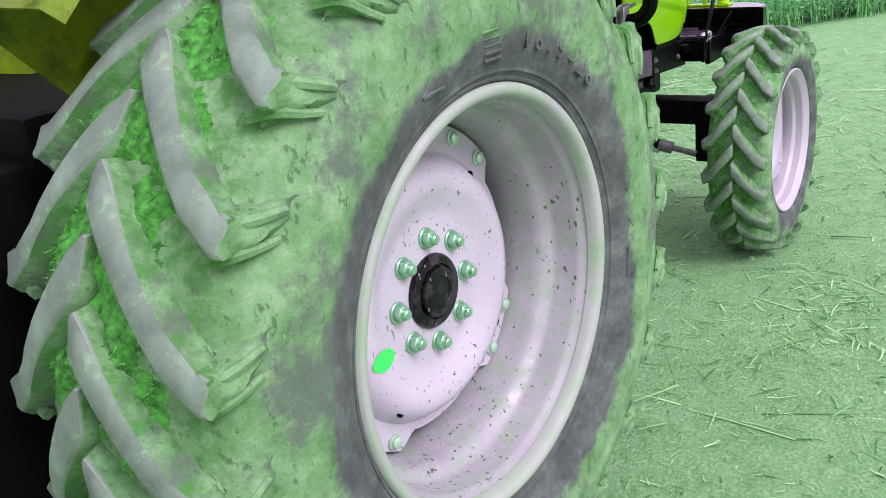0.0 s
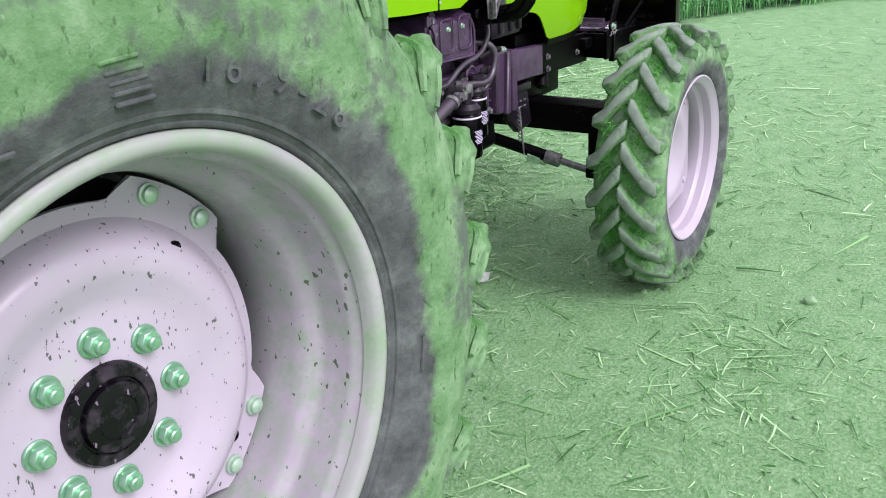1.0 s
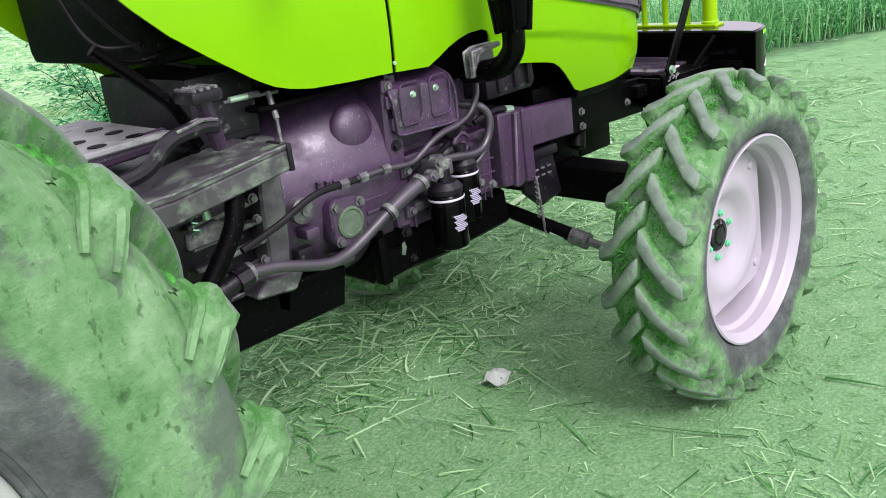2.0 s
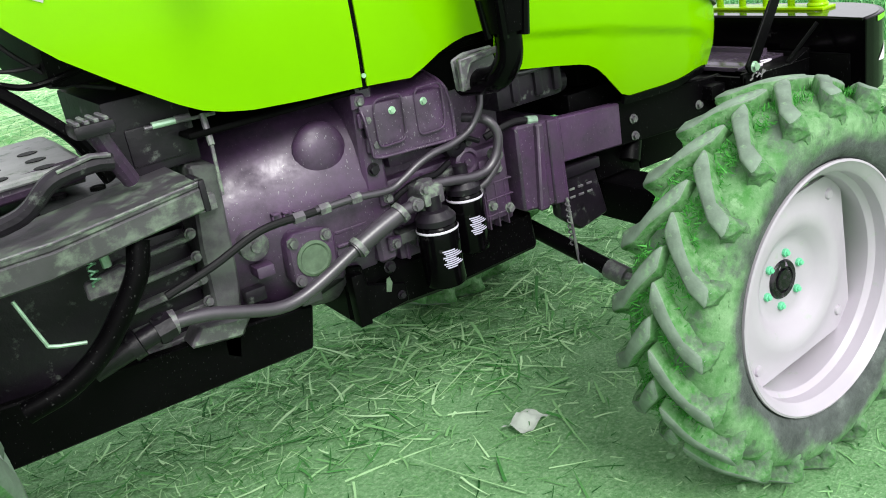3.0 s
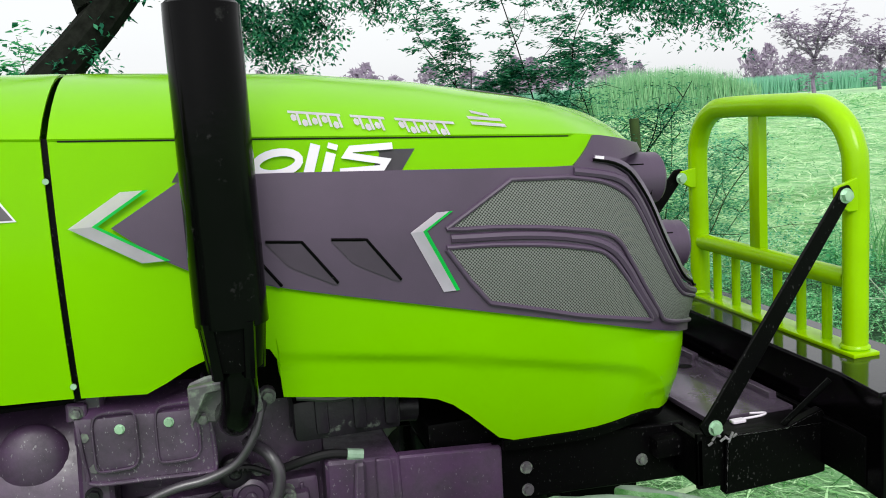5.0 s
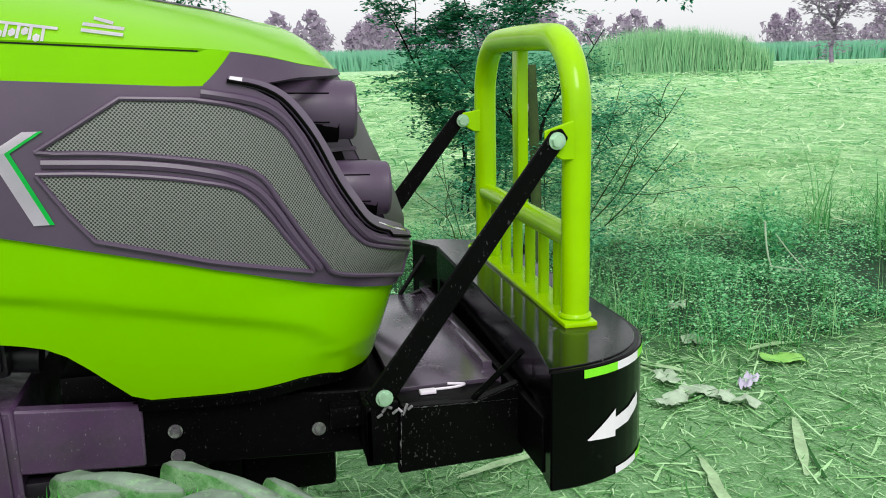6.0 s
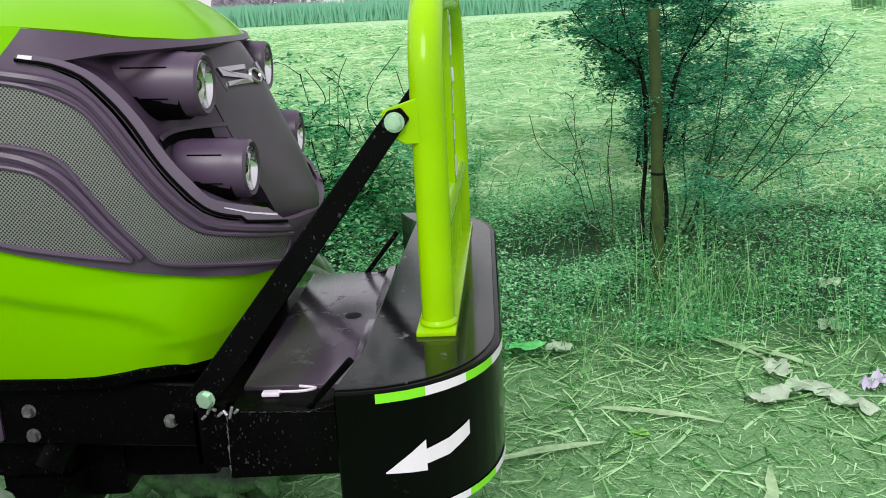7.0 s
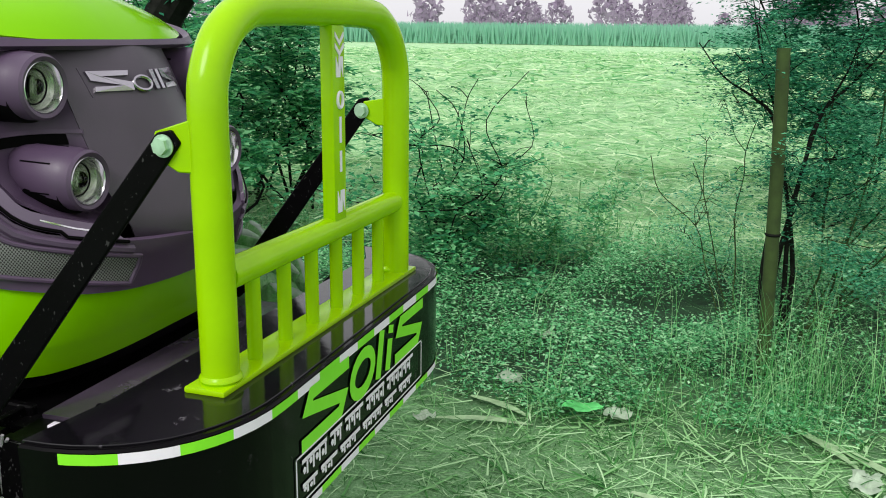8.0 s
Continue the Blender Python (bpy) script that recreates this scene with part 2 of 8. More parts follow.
def tyre_build(inner, outer, top):
    """Rubber: dark near the rim, dusty outwards, worn grey on the bar tops. Radii are from the axle."""
    def build(n, l, p):
        tc = n.new("ShaderNodeTexCoord")
        sep = n.new("ShaderNodeSeparateXYZ")
        l.new(tc.outputs["Object"], sep.inputs[0])
        sq = n.new("ShaderNodeVectorMath")
        sq.operation = 'LENGTH'
        flat = n.new("ShaderNodeCombineXYZ")
        l.new(sep.outputs["X"], flat.inputs["X"])
        l.new(sep.outputs["Z"], flat.inputs["Z"])
        l.new(flat.outputs[0], sq.inputs[0])
        wob = noise_node(n, l, 7.0, 6.0)
        add = n.new("ShaderNodeMath")
        add.operation = 'MULTIPLY_ADD'
        l.new(wob.outputs["Fac"], add.inputs[0])
        add.inputs[1].default_value = 0.17
        l.new(sq.outputs["Value"], add.inputs[2])
        rng = n.new("ShaderNodeMapRange")
        rng.inputs["From Min"].default_value, rng.inputs["From Max"].default_value = inner + 0.085, outer + 0.085
        l.new(add.outputs[0], rng.inputs["Value"])
        fine = noise_node(n, l, 16.0, 9.0, rough=0.72)
        dust = ramp(n, l, fine.outputs["Fac"], [(0.30, (0.035, 0.10, 0.03)), (0.40, (0.10, 0.24, 0.085)), (0.52, (0.15, 0.305, 0.13)), (0.72, (0.26, 0.43, 0.23))])
        rub = ramp(n, l, fine.outputs["Fac"], [(0.30, (0.035, 0.042, 0.040)), (0.52, (0.085, 0.098, 0.093)), (0.75, (0.17, 0.20, 0.18))])
        fleck = noise_node(n, l, 75.0, 4.0, stretch=(1.0, 0.6, 0.5))
        spots = ramp(n, l, fleck.outputs["Fac"], [(0.60, (0, 0, 0)), (0.66, (0.8, 0.8, 0.8))])
        pale = ramp(n, l, fleck.outputs["Fac"], [(0.27, (0.4, 0.4, 0.4)), (0.32, (0, 0, 0))])
        bare = noise_node(n, l, 5.5, 9.0, rough=0.68)
        through_dust = ramp(n, l, bare.outputs["Fac"], [(0.52, (0, 0, 0)), (0.60, (0.85, 0.85, 0.85))])
        caked = mixed(n, l, through_dust.outputs[0], mixed(n, l, pale.outputs[0], mixed(n, l, spots.outputs[0], dust.outputs[0], (0.05, 0.13, 0.04)), (0.40, 0.58, 0.36)), (0.095, 0.125, 0.10))
        lo = mixed(n, l, rng.outputs[0], rub.outputs[0], caked)
        clot = noise_node(n, l, 26.0, 7.0, rough=0.7)
        deep = n.new("ShaderNodeMapRange")
        deep.inputs["From Min"].default_value, deep.inputs["From Max"].default_value = top - 0.085, top - 0.055
        l.new(sq.outputs["Value"], deep.inputs["Value"])
        patch = ramp(n, l, clot.outputs["Fac"], [(0.47, (0, 0, 0)), (0.60, (0.85, 0.85, 0.85))])
        both = n.new("ShaderNodeMath")
        both.operation = 'MULTIPLY'
        l.new(deep.outputs[0], both.inputs[0])
        l.new(patch.outputs[0], both.inputs[1])
        lo = mixed(n, l, both.outputs[0], lo, (0.045, 0.20, 0.03))
        t2 = n.new("ShaderNodeMapRange")
        t2.inputs["From Min"].default_value, t2.inputs["From Max"].default_value = top - 0.006, top
        l.new(sq.outputs["Value"], t2.inputs["Value"])
        worn = ramp(n, l, wob.outputs["Fac"], [(0.3, (0.24, 0.27, 0.26)), (0.7, (0.33, 0.36, 0.34))])
        col = mixed(n, l, t2.outputs[0], lo, worn.outputs[0])
        l.new(col, p.inputs["Base Color"])
        p.inputs["Roughness"].default_value = 0.85
        bump(n, l, p, fine.outputs["Fac"], 0.8, 0.012)
    return build


LUGRUBBER = simple("worn_bar_rubber", (0.165, 0.225, 0.170), 0.85, vary=0.35, scale=14, bump_d=0.003, dust=DUST, dust_at=0.63, dust_w=0.07)
REARTYRE = material("rear_tyre_rubber", tyre_build(0.450, 0.474, 0.681))
FRONTTYRE = material("front_tyre_rubber", tyre_build(0.325, 0.36, 0.448))


def ground_build(n, l, p):
    """Packed dirt with chaff by the tractor, matted straw in the field, by place with a ragged border."""
    geo = n.new("ShaderNodeNewGeometry")
    sep = n.new("ShaderNodeSeparateXYZ")
    l.new(geo.outputs["Position"], sep.inputs[0])
    big = noise_node(n, l, 1.1, 7.0)
    mid = noise_node(n, l, 9.0, 8.0, rough=0.7)
    fine = noise_node(n, l, 90.0, 6.0, rough=0.7)
    dirt = ramp(n, l, mid.outputs["Fac"], [(0.26, (0.065, 0.21, 0.055)), (0.5, (0.19, 0.405, 0.165)), (0.74, (0.29, 0.53, 0.255))])
    grit = ramp(n, l, fine.outputs["Fac"], [(0.34, (0.045, 0.17, 0.04)), (0.44, (0.15, 0.35, 0.13)), (0.54, (0.23, 0.44, 0.20)), (0.66, (0.50, 0.72, 0.43))])
    half = n.new("ShaderNodeValue")
    half.outputs[0].default_value = 0.5
    near = mixed(n, l, half.outputs[0], dirt.outputs[0], grit.outputs[0])
    fmid = noise_node(n, l, 2.2, 9.0, rough=0.75, stretch=(1.0, 0.45, 1.0))
    field = ramp(n, l, fmid.outputs["Fac"], [(0.32, (0.08, 0.28, 0.10)), (0.46, (0.34, 0.60, 0.30)), (0.66, (0.60, 0.82, 0.50))])
    edge = n.new("ShaderNodeMath")
    edge.operation = 'MULTIPLY_ADD'
    l.new(big.outputs["Fac"], edge.inputs[0])
    edge.inputs[1].default_value = 2.0
    past = n.new("ShaderNodeMath")
    past.operation, past.inputs[1].default_value = 'SUBTRACT', 6.5
    l.new(sep.outputs["X"], past.inputs[0])
    ahead = n.new("ShaderNodeMath")
    ahead.operation, ahead.inputs[1].default_value = 'MAXIMUM', 0.0
    l.new(past.outputs[0], ahead.inputs[0])
    square = n.new("ShaderNodeMath")
    square.operation, square.inputs[1].default_value = 'POWER', 2.0
    l.new(ahead.outputs[0], square.inputs[0])
    bend = n.new("ShaderNodeMath")
    bend.operation, bend.inputs[1].default_value = 'MULTIPLY_ADD', 0.15
    l.new(square.outputs[0], bend.inputs[0])
    l.new(sep.outputs["Y"], bend.inputs[2])
    l.new(bend.outputs[0], edge.inputs[2])
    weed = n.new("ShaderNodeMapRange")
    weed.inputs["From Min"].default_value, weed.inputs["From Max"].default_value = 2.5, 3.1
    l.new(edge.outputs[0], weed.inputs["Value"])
    # ground below the weeds darkened for the shade between the plants
    shaded_soil = ramp(n, l, mid.outputs["Fac"], [(0.3, (0.005, 0.025, 0.010)), (0.7, (0.030, 0.10, 0.040))])
    a = mixed(n, l, weed.outputs[0], near, shaded_soil.outputs[0])
    far = n.new("ShaderNodeMapRange")
    far.inputs["From Min"].default_value, far.inputs["From Max"].default_value = 5.0, 5.7
    l.new(edge.outputs[0], far.inputs["Value"])
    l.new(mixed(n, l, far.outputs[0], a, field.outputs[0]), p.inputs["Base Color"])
    p.inputs["Roughness"].default_value = 0.95
    bump(n, l, p, fine.outputs["Fac"], 0.8, 0.016)


GROUND = material("ground_dirt_and_straw", ground_build)


def pieces(name, stops, rough=0.8, thin=0.0):
    """Tone that varies from one small piece to the next."""
    def build(n, l, p):
        g = n.new("ShaderNodeNewGeometry")
        r = ramp(n, l, g.outputs["Random Per Island"], stops)
        l.new(r.outputs[0], p.inputs["Base Color"])
        p.inputs["Roughness"].default_value = rough
        p.inputs["Specular IOR Level"].default_value = 0.25
        if thin:
            back = n.new("ShaderNodeBsdfTranslucent")
            l.new(r.outputs[0], back.inputs["Color"])
            blend = n.new("ShaderNodeMixShader")
            blend.inputs["Fac"].default_value = thin
            l.new(p.outputs[0], blend.inputs[1])
            l.new(back.outputs[0], blend.inputs[2])
            l.new(blend.outputs[0], n["Material Output"].inputs["Surface"])
    return material(name, build)


STRAW = pieces("straw", [(0.0, (0.015, 0.09, 0.015)), (0.22, (0.06, 0.24, 0.05)), (0.55, (0.24, 0.50, 0.19)), (1.0, (0.52, 0.78, 0.43))])
FIELDSTRAW = pieces("field_straw", [(0.0, (0.06, 0.28, 0.09)), (0.2, (0.20, 0.50, 0.20)), (0.55, (0.46, 0.74, 0.38)), (1.0, (0.80, 0.94, 0.64))], thin=0.3)
WEEDLEAF = pieces("weed_leaf", [(0.0, (0.012, 0.09, 0.036)), (0.30, (0.10, 0.42, 0.16)), (0.66, (0.25, 0.68, 0.31)), (1.0, (0.55, 0.88, 0.54))], thin=0.35)
GRASSBLADE = pieces("grass_blade", [(0.0, (0.03, 0.19, 0.045)), (0.5, (0.15, 0.48, 0.15)), (1.0, (0.48, 0.80, 0.40))], thin=0.35)
TREELEAF = pieces("tree_leaf", [(0.0, (0.008, 0.08, 0.048)), (0.5, (0.030, 0.24, 0.125)), (1.0, (0.14, 0.48, 0.25))], thin=0.4)
PALELEAF = pieces("bush_leaf", [(0.0, (0.025, 0.19, 0.09)), (0.5, (0.11, 0.48, 0.21)), (1.0, (0.40, 0.82, 0.43))], thin=0.45)
CANE = pieces("standing_crop", [(0.0, (0.24, 0.53, 0.38)), (1.0, (0.29, 0.57, 0.42))], thin=0.5)
THORNLEAF = pieces("thorn_leaf", [(0.0, (0.025, 0.21, 0.120)), (0.5, (0.12, 0.50, 0.29)), (0.85, (0.30, 0.72, 0.44)), (1.0, (0.50, 0.84, 0.58))], thin=0.5)
CANELEAF = simple("dry_cane_leaf", (0.34, 0.50, 0.27), 0.7, vary=0.25, scale=25, bump_d=0.0)
SCRAPE = simple("scraped_bare_metal", (0.30, 0.28, 0.31), 0.4, metal=0.3, vary=0.3, scale=30, bump_d=0.001)
DRYCANE = pieces("dry_crop", [(0.0, (0.16, 0.36, 0.18)), (0.5, (0.26, 0.52, 0.28)), (1.0, (0.40, 0.62, 0.36))], thin=0.3)
# pale purple tone carries the haze of distance, for leaves and bark
FARLEAF = pieces("haze_tinted_foliage", [(0.0, (0.38, 0.30, 0.42)), (1.0, (0.46, 0.37, 0.50))], thin=0.5)
BARK = simple("dark_bark", (0.010, 0.011, 0.009), 0.95, spec=0.08, vary=0.5, scale=25, bump_d=0.006, bscale=60)
POLEWOOD = simple("weathered_pole_wood", (0.028, 0.052, 0.008), 0.85, vary=0.4, scale=14, bump_d=0.004, bscale=50)
CLOD = pieces("dirt_clod", [(0.0, (0.13, 0.28, 0.12)), (1.0, (0.30, 0.48, 0.27))], 0.95)
CLOTMOSS = simple("matted_grass_clot", (0.045, 0.24, 0.03), 0.95, vary=0.75, scale=70, bump_d=0.012, bscale=120)
MOSS = pieces("grass_clot", [(0.0, (0.02, 0.16, 0.015)), (0.5, (0.05, 0.28, 0.03)), (1.0, (0.12, 0.42, 0.09))])
LEAFGREEN = simple("fallen_leaf", (0.14, 0.62, 0.18), 0.5, vary=0.2, scale=30, bump_d=0.0)
LEAFPALE = simple("dry_leaf", (0.40, 0.50, 0.37), 0.75, vary=0.2, scale=25, bump_d=0.0)

# ---- mesh helpers ----
YC = -0.035  # the running gear's middle plane
NC = 0.022  # the bonnet's middle plane
WORLD = {}


def finish(name, bm, mat, smooth=35):
    bmesh.ops.recalc_face_normals(bm, faces=bm.faces)
    me = bpy.data.meshes.new(name)
    bm.to_mesh(me)
    bm.free()
    me.materials.append(mat)
    if smooth:
        me.polygons.foreach_set("use_smooth", [True] * len(me.polygons))
        me.set_sharp_from_angle(angle=radians(smooth))
    return me


def thing(name, at, label, category, group="", kind=""):
    ob = new(name)
    ob.empty_display_size = 0.1
    ob.location = at
    WORLD[ob] = Matrix.Translation(at)
    return tagged(ob, label, category, group, kind)


def attach(ob, parent, m):
    """Parents ob so that m stays its pose in the world."""
    ob.matrix_basis = m
    if parent is not None:
        ob.parent = parent
        ob.matrix_parent_inverse = WORLD[parent].inverted()
    WORLD[ob] = m
    return ob


def part(name, bm, mat, parent, label="", m=None, smooth=35):
    me = bm if isinstance(bm, bpy.types.Mesh) else finish(name, bm, mat, smooth)
    ob = attach(new(name, me), parent, m or Matrix())
    return tagged(ob, label) if label else ob


def box(x0, y0, z0, x1, y1, z1, bevel=0.004, segs=2):
    bm = bmesh.new()
    bmesh.ops.create_cube(bm, size=1)
    for v in bm.verts:
        v.co = (x0 + (v.co.x + .5) * (x1 - x0), y0 + (v.co.y + .5) * (y1 - y0), z0 + (v.co.z + .5) * (z1 - z0))
    if bevel:
        bmesh.ops.bevel(bm, geom=bm.edges[:], offset=bevel, segments=segs, affect='EDGES', profile=0.6)
    return bm


def prism(points, y0, y1, bevel=0.003, axis="y"):
    """A plate: an outline in x, z (or x, y for axis z; y, z for axis x), given a thickness."""
    bm = bmesh.new()
    put = {"y": lambda a, b, c: (a, c, b), "z": lambda a, b, c: (a, b, c), "x": lambda a, b, c: (c, a, b)}[axis]
    lo = [bm.verts.new(put(a, b, y0)) for a, b in points]
    hi = [bm.verts.new(put(a, b, y1)) for a, b in points]
    bm.faces.new(lo)
    bm.faces.new(hi[::-1])
    k = len(points)
    for i in range(k):
        bm.faces.new((lo[i], hi[i], hi[(i + 1) % k], lo[(i + 1) % k]))
    if bevel:
        bmesh.ops.recalc_face_normals(bm, faces=bm.faces)
        bmesh.ops.bevel(bm, geom=bm.edges[:], offset=bevel, segments=1, affect='EDGES', clamp_overlap=True)
    return bm


def lathe(profile, segs=48, close=False):
    """Turns (radius, y) about the y axis."""
    bm = bmesh.new()
    rings = []
    for r, y in profile:
        if r < 1e-6:
            rings.append([bm.verts.new((0, y, 0))])
        else:
            rings.append([bm.verts.new((r * math.cos(2 * math.pi * k / segs), y, r * math.sin(2 * math.pi * k / segs))) for k in range(segs)])
    pairs = list(zip(rings, rings[1:])) + ([(rings[-1], rings[0])] if close else [])
    for a, b in pairs:
        for k in range(segs):
            q = [a[k % len(a)], a[(k + 1) % len(a)], b[(k + 1) % len(b)], b[k % len(b)]]
            q = [v for i, v in enumerate(q) if v not in q[:i]]
            if len(q) > 2:
                bm.faces.new(q)
    return bm


def glide(points, steps=6):
    """A smooth line through the points."""
    p = [Vector(q) for q in points]
    p = [2 * p[0] - p[1]] + p + [2 * p[-1] - p[-2]]
    out = []
    for i in range(1, len(p) - 2):
        for k in range(steps):
            t = k / steps
            out.append(0.5 * (2 * p[i] + (p[i + 1] - p[i - 1]) * t + (2 * p[i - 1] - 5 * p[i] + 4 * p[i + 1] - p[i + 2]) * t ** 2
                              + (3 * p[i] - p[i - 1] - 3 * p[i + 1] + p[i + 2]) * t ** 3))
    return out + [p[-2]]


def tube(points, r, segs=12, smooth=True, steps=6, r_end=None, bm=None):
    line = glide(points, steps) if smooth and len(points) > 2 else [Vector(q) for q in points]
    bm = bm or bmesh.new()
    side = None
    rings = []
    for i, c in enumerate(line):
        d = (line[min(i + 1, len(line) - 1)] - line[max(i - 1, 0)]).normalized()
        if side is None:
            side = d.orthogonal().normalized()
        side = (side - d * side.dot(d)).normalized()
        up = d.cross(side)
        rr = r if r_end is None else r + (r_end - r) * i / max(1, len(line) - 1)
        rings.append([bm.verts.new(c + rr * (math.cos(a) * side + math.sin(a) * up)) for a in (2 * math.pi * k / segs for k in range(segs))])
    for a, b in zip(rings, rings[1:]):
        for k in range(segs):
            bm.faces.new((a[k], a[(k + 1) % segs], b[(k + 1) % segs], b[k]))
    bm.faces.new(rings[0][::-1])
    bm.faces.new(rings[-1])
    return bm


def rod(a, b, r, segs=16, r_end=None):
    return tube([a, b], r, segs, False, r_end=r_end)


def joined(*bms):
    out = bmesh.new()
    for b in bms:
        me = bpy.data.meshes.new("joint")
        b.to_mesh(me)
        b.free()
        out.from_mesh(me)
        bpy.data.meshes.remove(me)
    return out


def bolt(at, r=0.011, h=0.008, way=(0, -1, 0), turn=0.3):
    """A hexagon head on a washer, standing out along way."""
    a, w = Vector(at), Vector(way)
    return joined(rod(a, a + w * 0.002, r * 1.35, 16), rod(a, a + w * (h + 0.002), r, 6))

# ---- the tractor ----
tractor = thing("tractor", (1.2, YC, 0.0), "lime green farm tractor with purple-black running gear and dusty tyres", "tractor")


def between(table, v):
    if v <= table[0][0]:
        return table[0][1]
    for (a, p), (b, q) in zip(table, table[1:]):
        if v <= b:
            return p + (q - p) * (v - a) / (b - a)
    return table[-1][1]


NOSE = [(0.78, 2.685), (0.87, 2.715), (0.95, 2.752), (1.02, 2.784), (1.05, 2.789), (1.09, 2.776), (1.144, 2.757), (1.222, 2.722), (1.28, 2.698), (1.328, 2.676), (1.397, 2.634), (1.45, 2.60)]
STRAIGHT, ENDU, POWER = 2.40, 2.95, 2.2


def half_width(x, z):
    w = 0.36 - 0.40 * (z - 1.2) ** 2
    return w * (1 - 0.075 * min(1, max(0, (1.95 - x) / 0.5)))


def skin(u, z, off=0.0, side=-1):
    """A place on the bonnet: u runs along the flank and round the nose, z up; off stands out from it."""
    if u <= STRAIGHT:
        return Vector((u, NC + side * (half_width(u, z) + NC - YC + off), z))
    a = min(1, (u - STRAIGHT) / (ENDU - STRAIGHT)) * math.pi / 2
    s, c = max(0.0, math.sin(a)), max(0.0, math.cos(a))
    power = POWER + 0.9 * min(1.0, max(0.0, (1.0 - z) / 0.12))
    x = STRAIGHT + (between(NOSE, z) - STRAIGHT) * s ** (2 / power) + off * s
    y = (half_width(STRAIGHT, z) + NC - YC) * c ** (2 / power) + off * c
    return Vector((x, NC + side * y, z))


def shell(us, zlo, zhi, rows, off=0.0, side=-1, thick=0.005, bulge=0.0, relief=None):
    """A sheet of the bonnet between two edges."""
    bm = bmesh.new()
    cols = []
    for u in us:
        a, b = zlo(u), zhi(u)
        cols.append([bm.verts.new(skin(u, a + (b - a) * k / rows, off + bulge * math.sin(math.pi * k / rows) + (relief(u, a + (b - a) * k / rows) if relief else 0.0), side)) for k in range(rows + 1)])
    for p, q in zip(cols, cols[1:]):
        for k in range(rows):
            try:
                bm.faces.new((p[k], q[k], q[k + 1], p[k + 1]))
            except ValueError:
                pass
    bmesh.ops.remove_doubles(bm, verts=bm.verts, dist=1e-5)
    bmesh.ops.recalc_face_normals(bm, faces=bm.faces)
    if thick:
        bmesh.ops.solidify(bm, geom=bm.faces[:], thickness=thick)
    return bm


def steps_of(a, b, d):
    k = max(2, round((b - a) / d))
    return [a + (b - a) * i / k for i in range(k + 1)]


CREASE = [(0.78, 1.53), (1.2, 1.49), (1.5, 1.468), (1.79, 1.45), (2.437, 1.408), (2.554, 1.396), (2.643, 1.383), (2.78, 1.372), (2.95, 1.37)]
RIDGE = [(0.78, 1.62), (1.2, 1.60), (1.5, 1.59), (1.75, 1.577), (1.96, 1.563), (2.186, 1.534), (2.42, 1.488), (2.55, 1.45), (2.66, 1.38)]
COWLLOW = [(0.78, 1.40), (0.87, 1.287), (0.94, 1.221), (1.02, 1.163), (1.116, 1.099), (1.16, 1.075), (1.207, 1.06), (1.26, 1.05), (1.37, 1.042), (1.503, 1.037)]
FRONTLOW = [(1.518, 1.036), (1.62, 1.029), (1.655, 1.045), (1.693, 1.066), (1.73, 1.08), (1.763, 1.088), (1.81, 1.09), (1.83, 1.083), (1.842, 1.06), (1.846, 0.99),
            (2.018, 0.963), (2.116, 0.945), (2.15, 0.928), (2.175, 0.908), (2.258, 0.826), (2.41, 0.823), (2.50, 0.836), (2.55, 0.836), (2.60, 0.831), (2.70, 0.828), (2.95, 0.835)]
BANDLOW = [(1.598, 1.317), (1.665, 1.262), (1.729, 1.225), (1.90, 1.180), (2.222, 1.103), (2.387, 1.064), (2.528, 1.019), (2.629, 0.991), (2.745, 0.967), (2.824, 0.957), (2.95, 0.95)]
BANDTOP = [(1.598, 1.317), (1.725, 1.391), (1.893, 1.383), (2.389, 1.352), (2.442, 1.356), (2.494, 1.346), (2.537, 1.325), (2.567, 1.288), (2.589, 1.245), (2.607, 1.182), (2.632, 1.126), (2.66, 1.091), (2.687, 1.077), (2.802, 1.047), (2.95, 1.03)]


def top_sheet(us, side, thick=0.005):
    """The bonnet's top: from the crease up to the ridge."""
    bm = bmesh.new()
    cols = []
    for u in us:
        e = skin(u, between(CREASE, u), 0.004, side)
        if u > STRAIGHT:
            e.y = NC + (e.y - NC) * (1 - 0.10 * math.sin(2 * math.pi * 0.5 * (u - STRAIGHT) / (ENDU - STRAIGHT)))
        back = min(1.0, max(0.0, (u - STRAIGHT) / (ENDU - STRAIGHT)))
        sx = e.x - 0.16 * back
        s = Vector((sx, NC, between(RIDGE, sx)))
        col = []
        for k in range(9):
            f = k / 8
            p = e.lerp(s, f)
            p.z = e.z + (s.z - e.z) * math.sin(f * math.pi / 2) ** 0.85
            col.append(bm.verts.new(p))
        cols.append(col)
    for p, q in zip(cols, cols[1:]):
        for k in range(8):
            bm.faces.new((p[k], q[k], q[k + 1], p[k + 1]))
    bmesh.ops.remove_doubles(bm, verts=bm.verts, dist=1e-5)
    bmesh.ops.recalc_face_normals(bm, faces=bm.faces)
    bmesh.ops.solidify(bm, geom=bm.faces[:], thickness=thick)
    return bm


ARCHU = [(1.07, 2.79), (1.08, 2.771), (1.114, 2.682), (1.145, 2.659), (1.193, 2.637), (1.251, 2.619), (1.302, 2.593), (1.338, 2.559), (1.357, 2.516), (1.372, 2.44)]


def nose_edge(z, side):
    """Where the lamp surround meets the nose panel."""
    return Vector((between(NOSE, z) - 0.055, NC + side * (0.160 - 0.06 * max(0.0, (1.13 - z) / 0.15)), z))


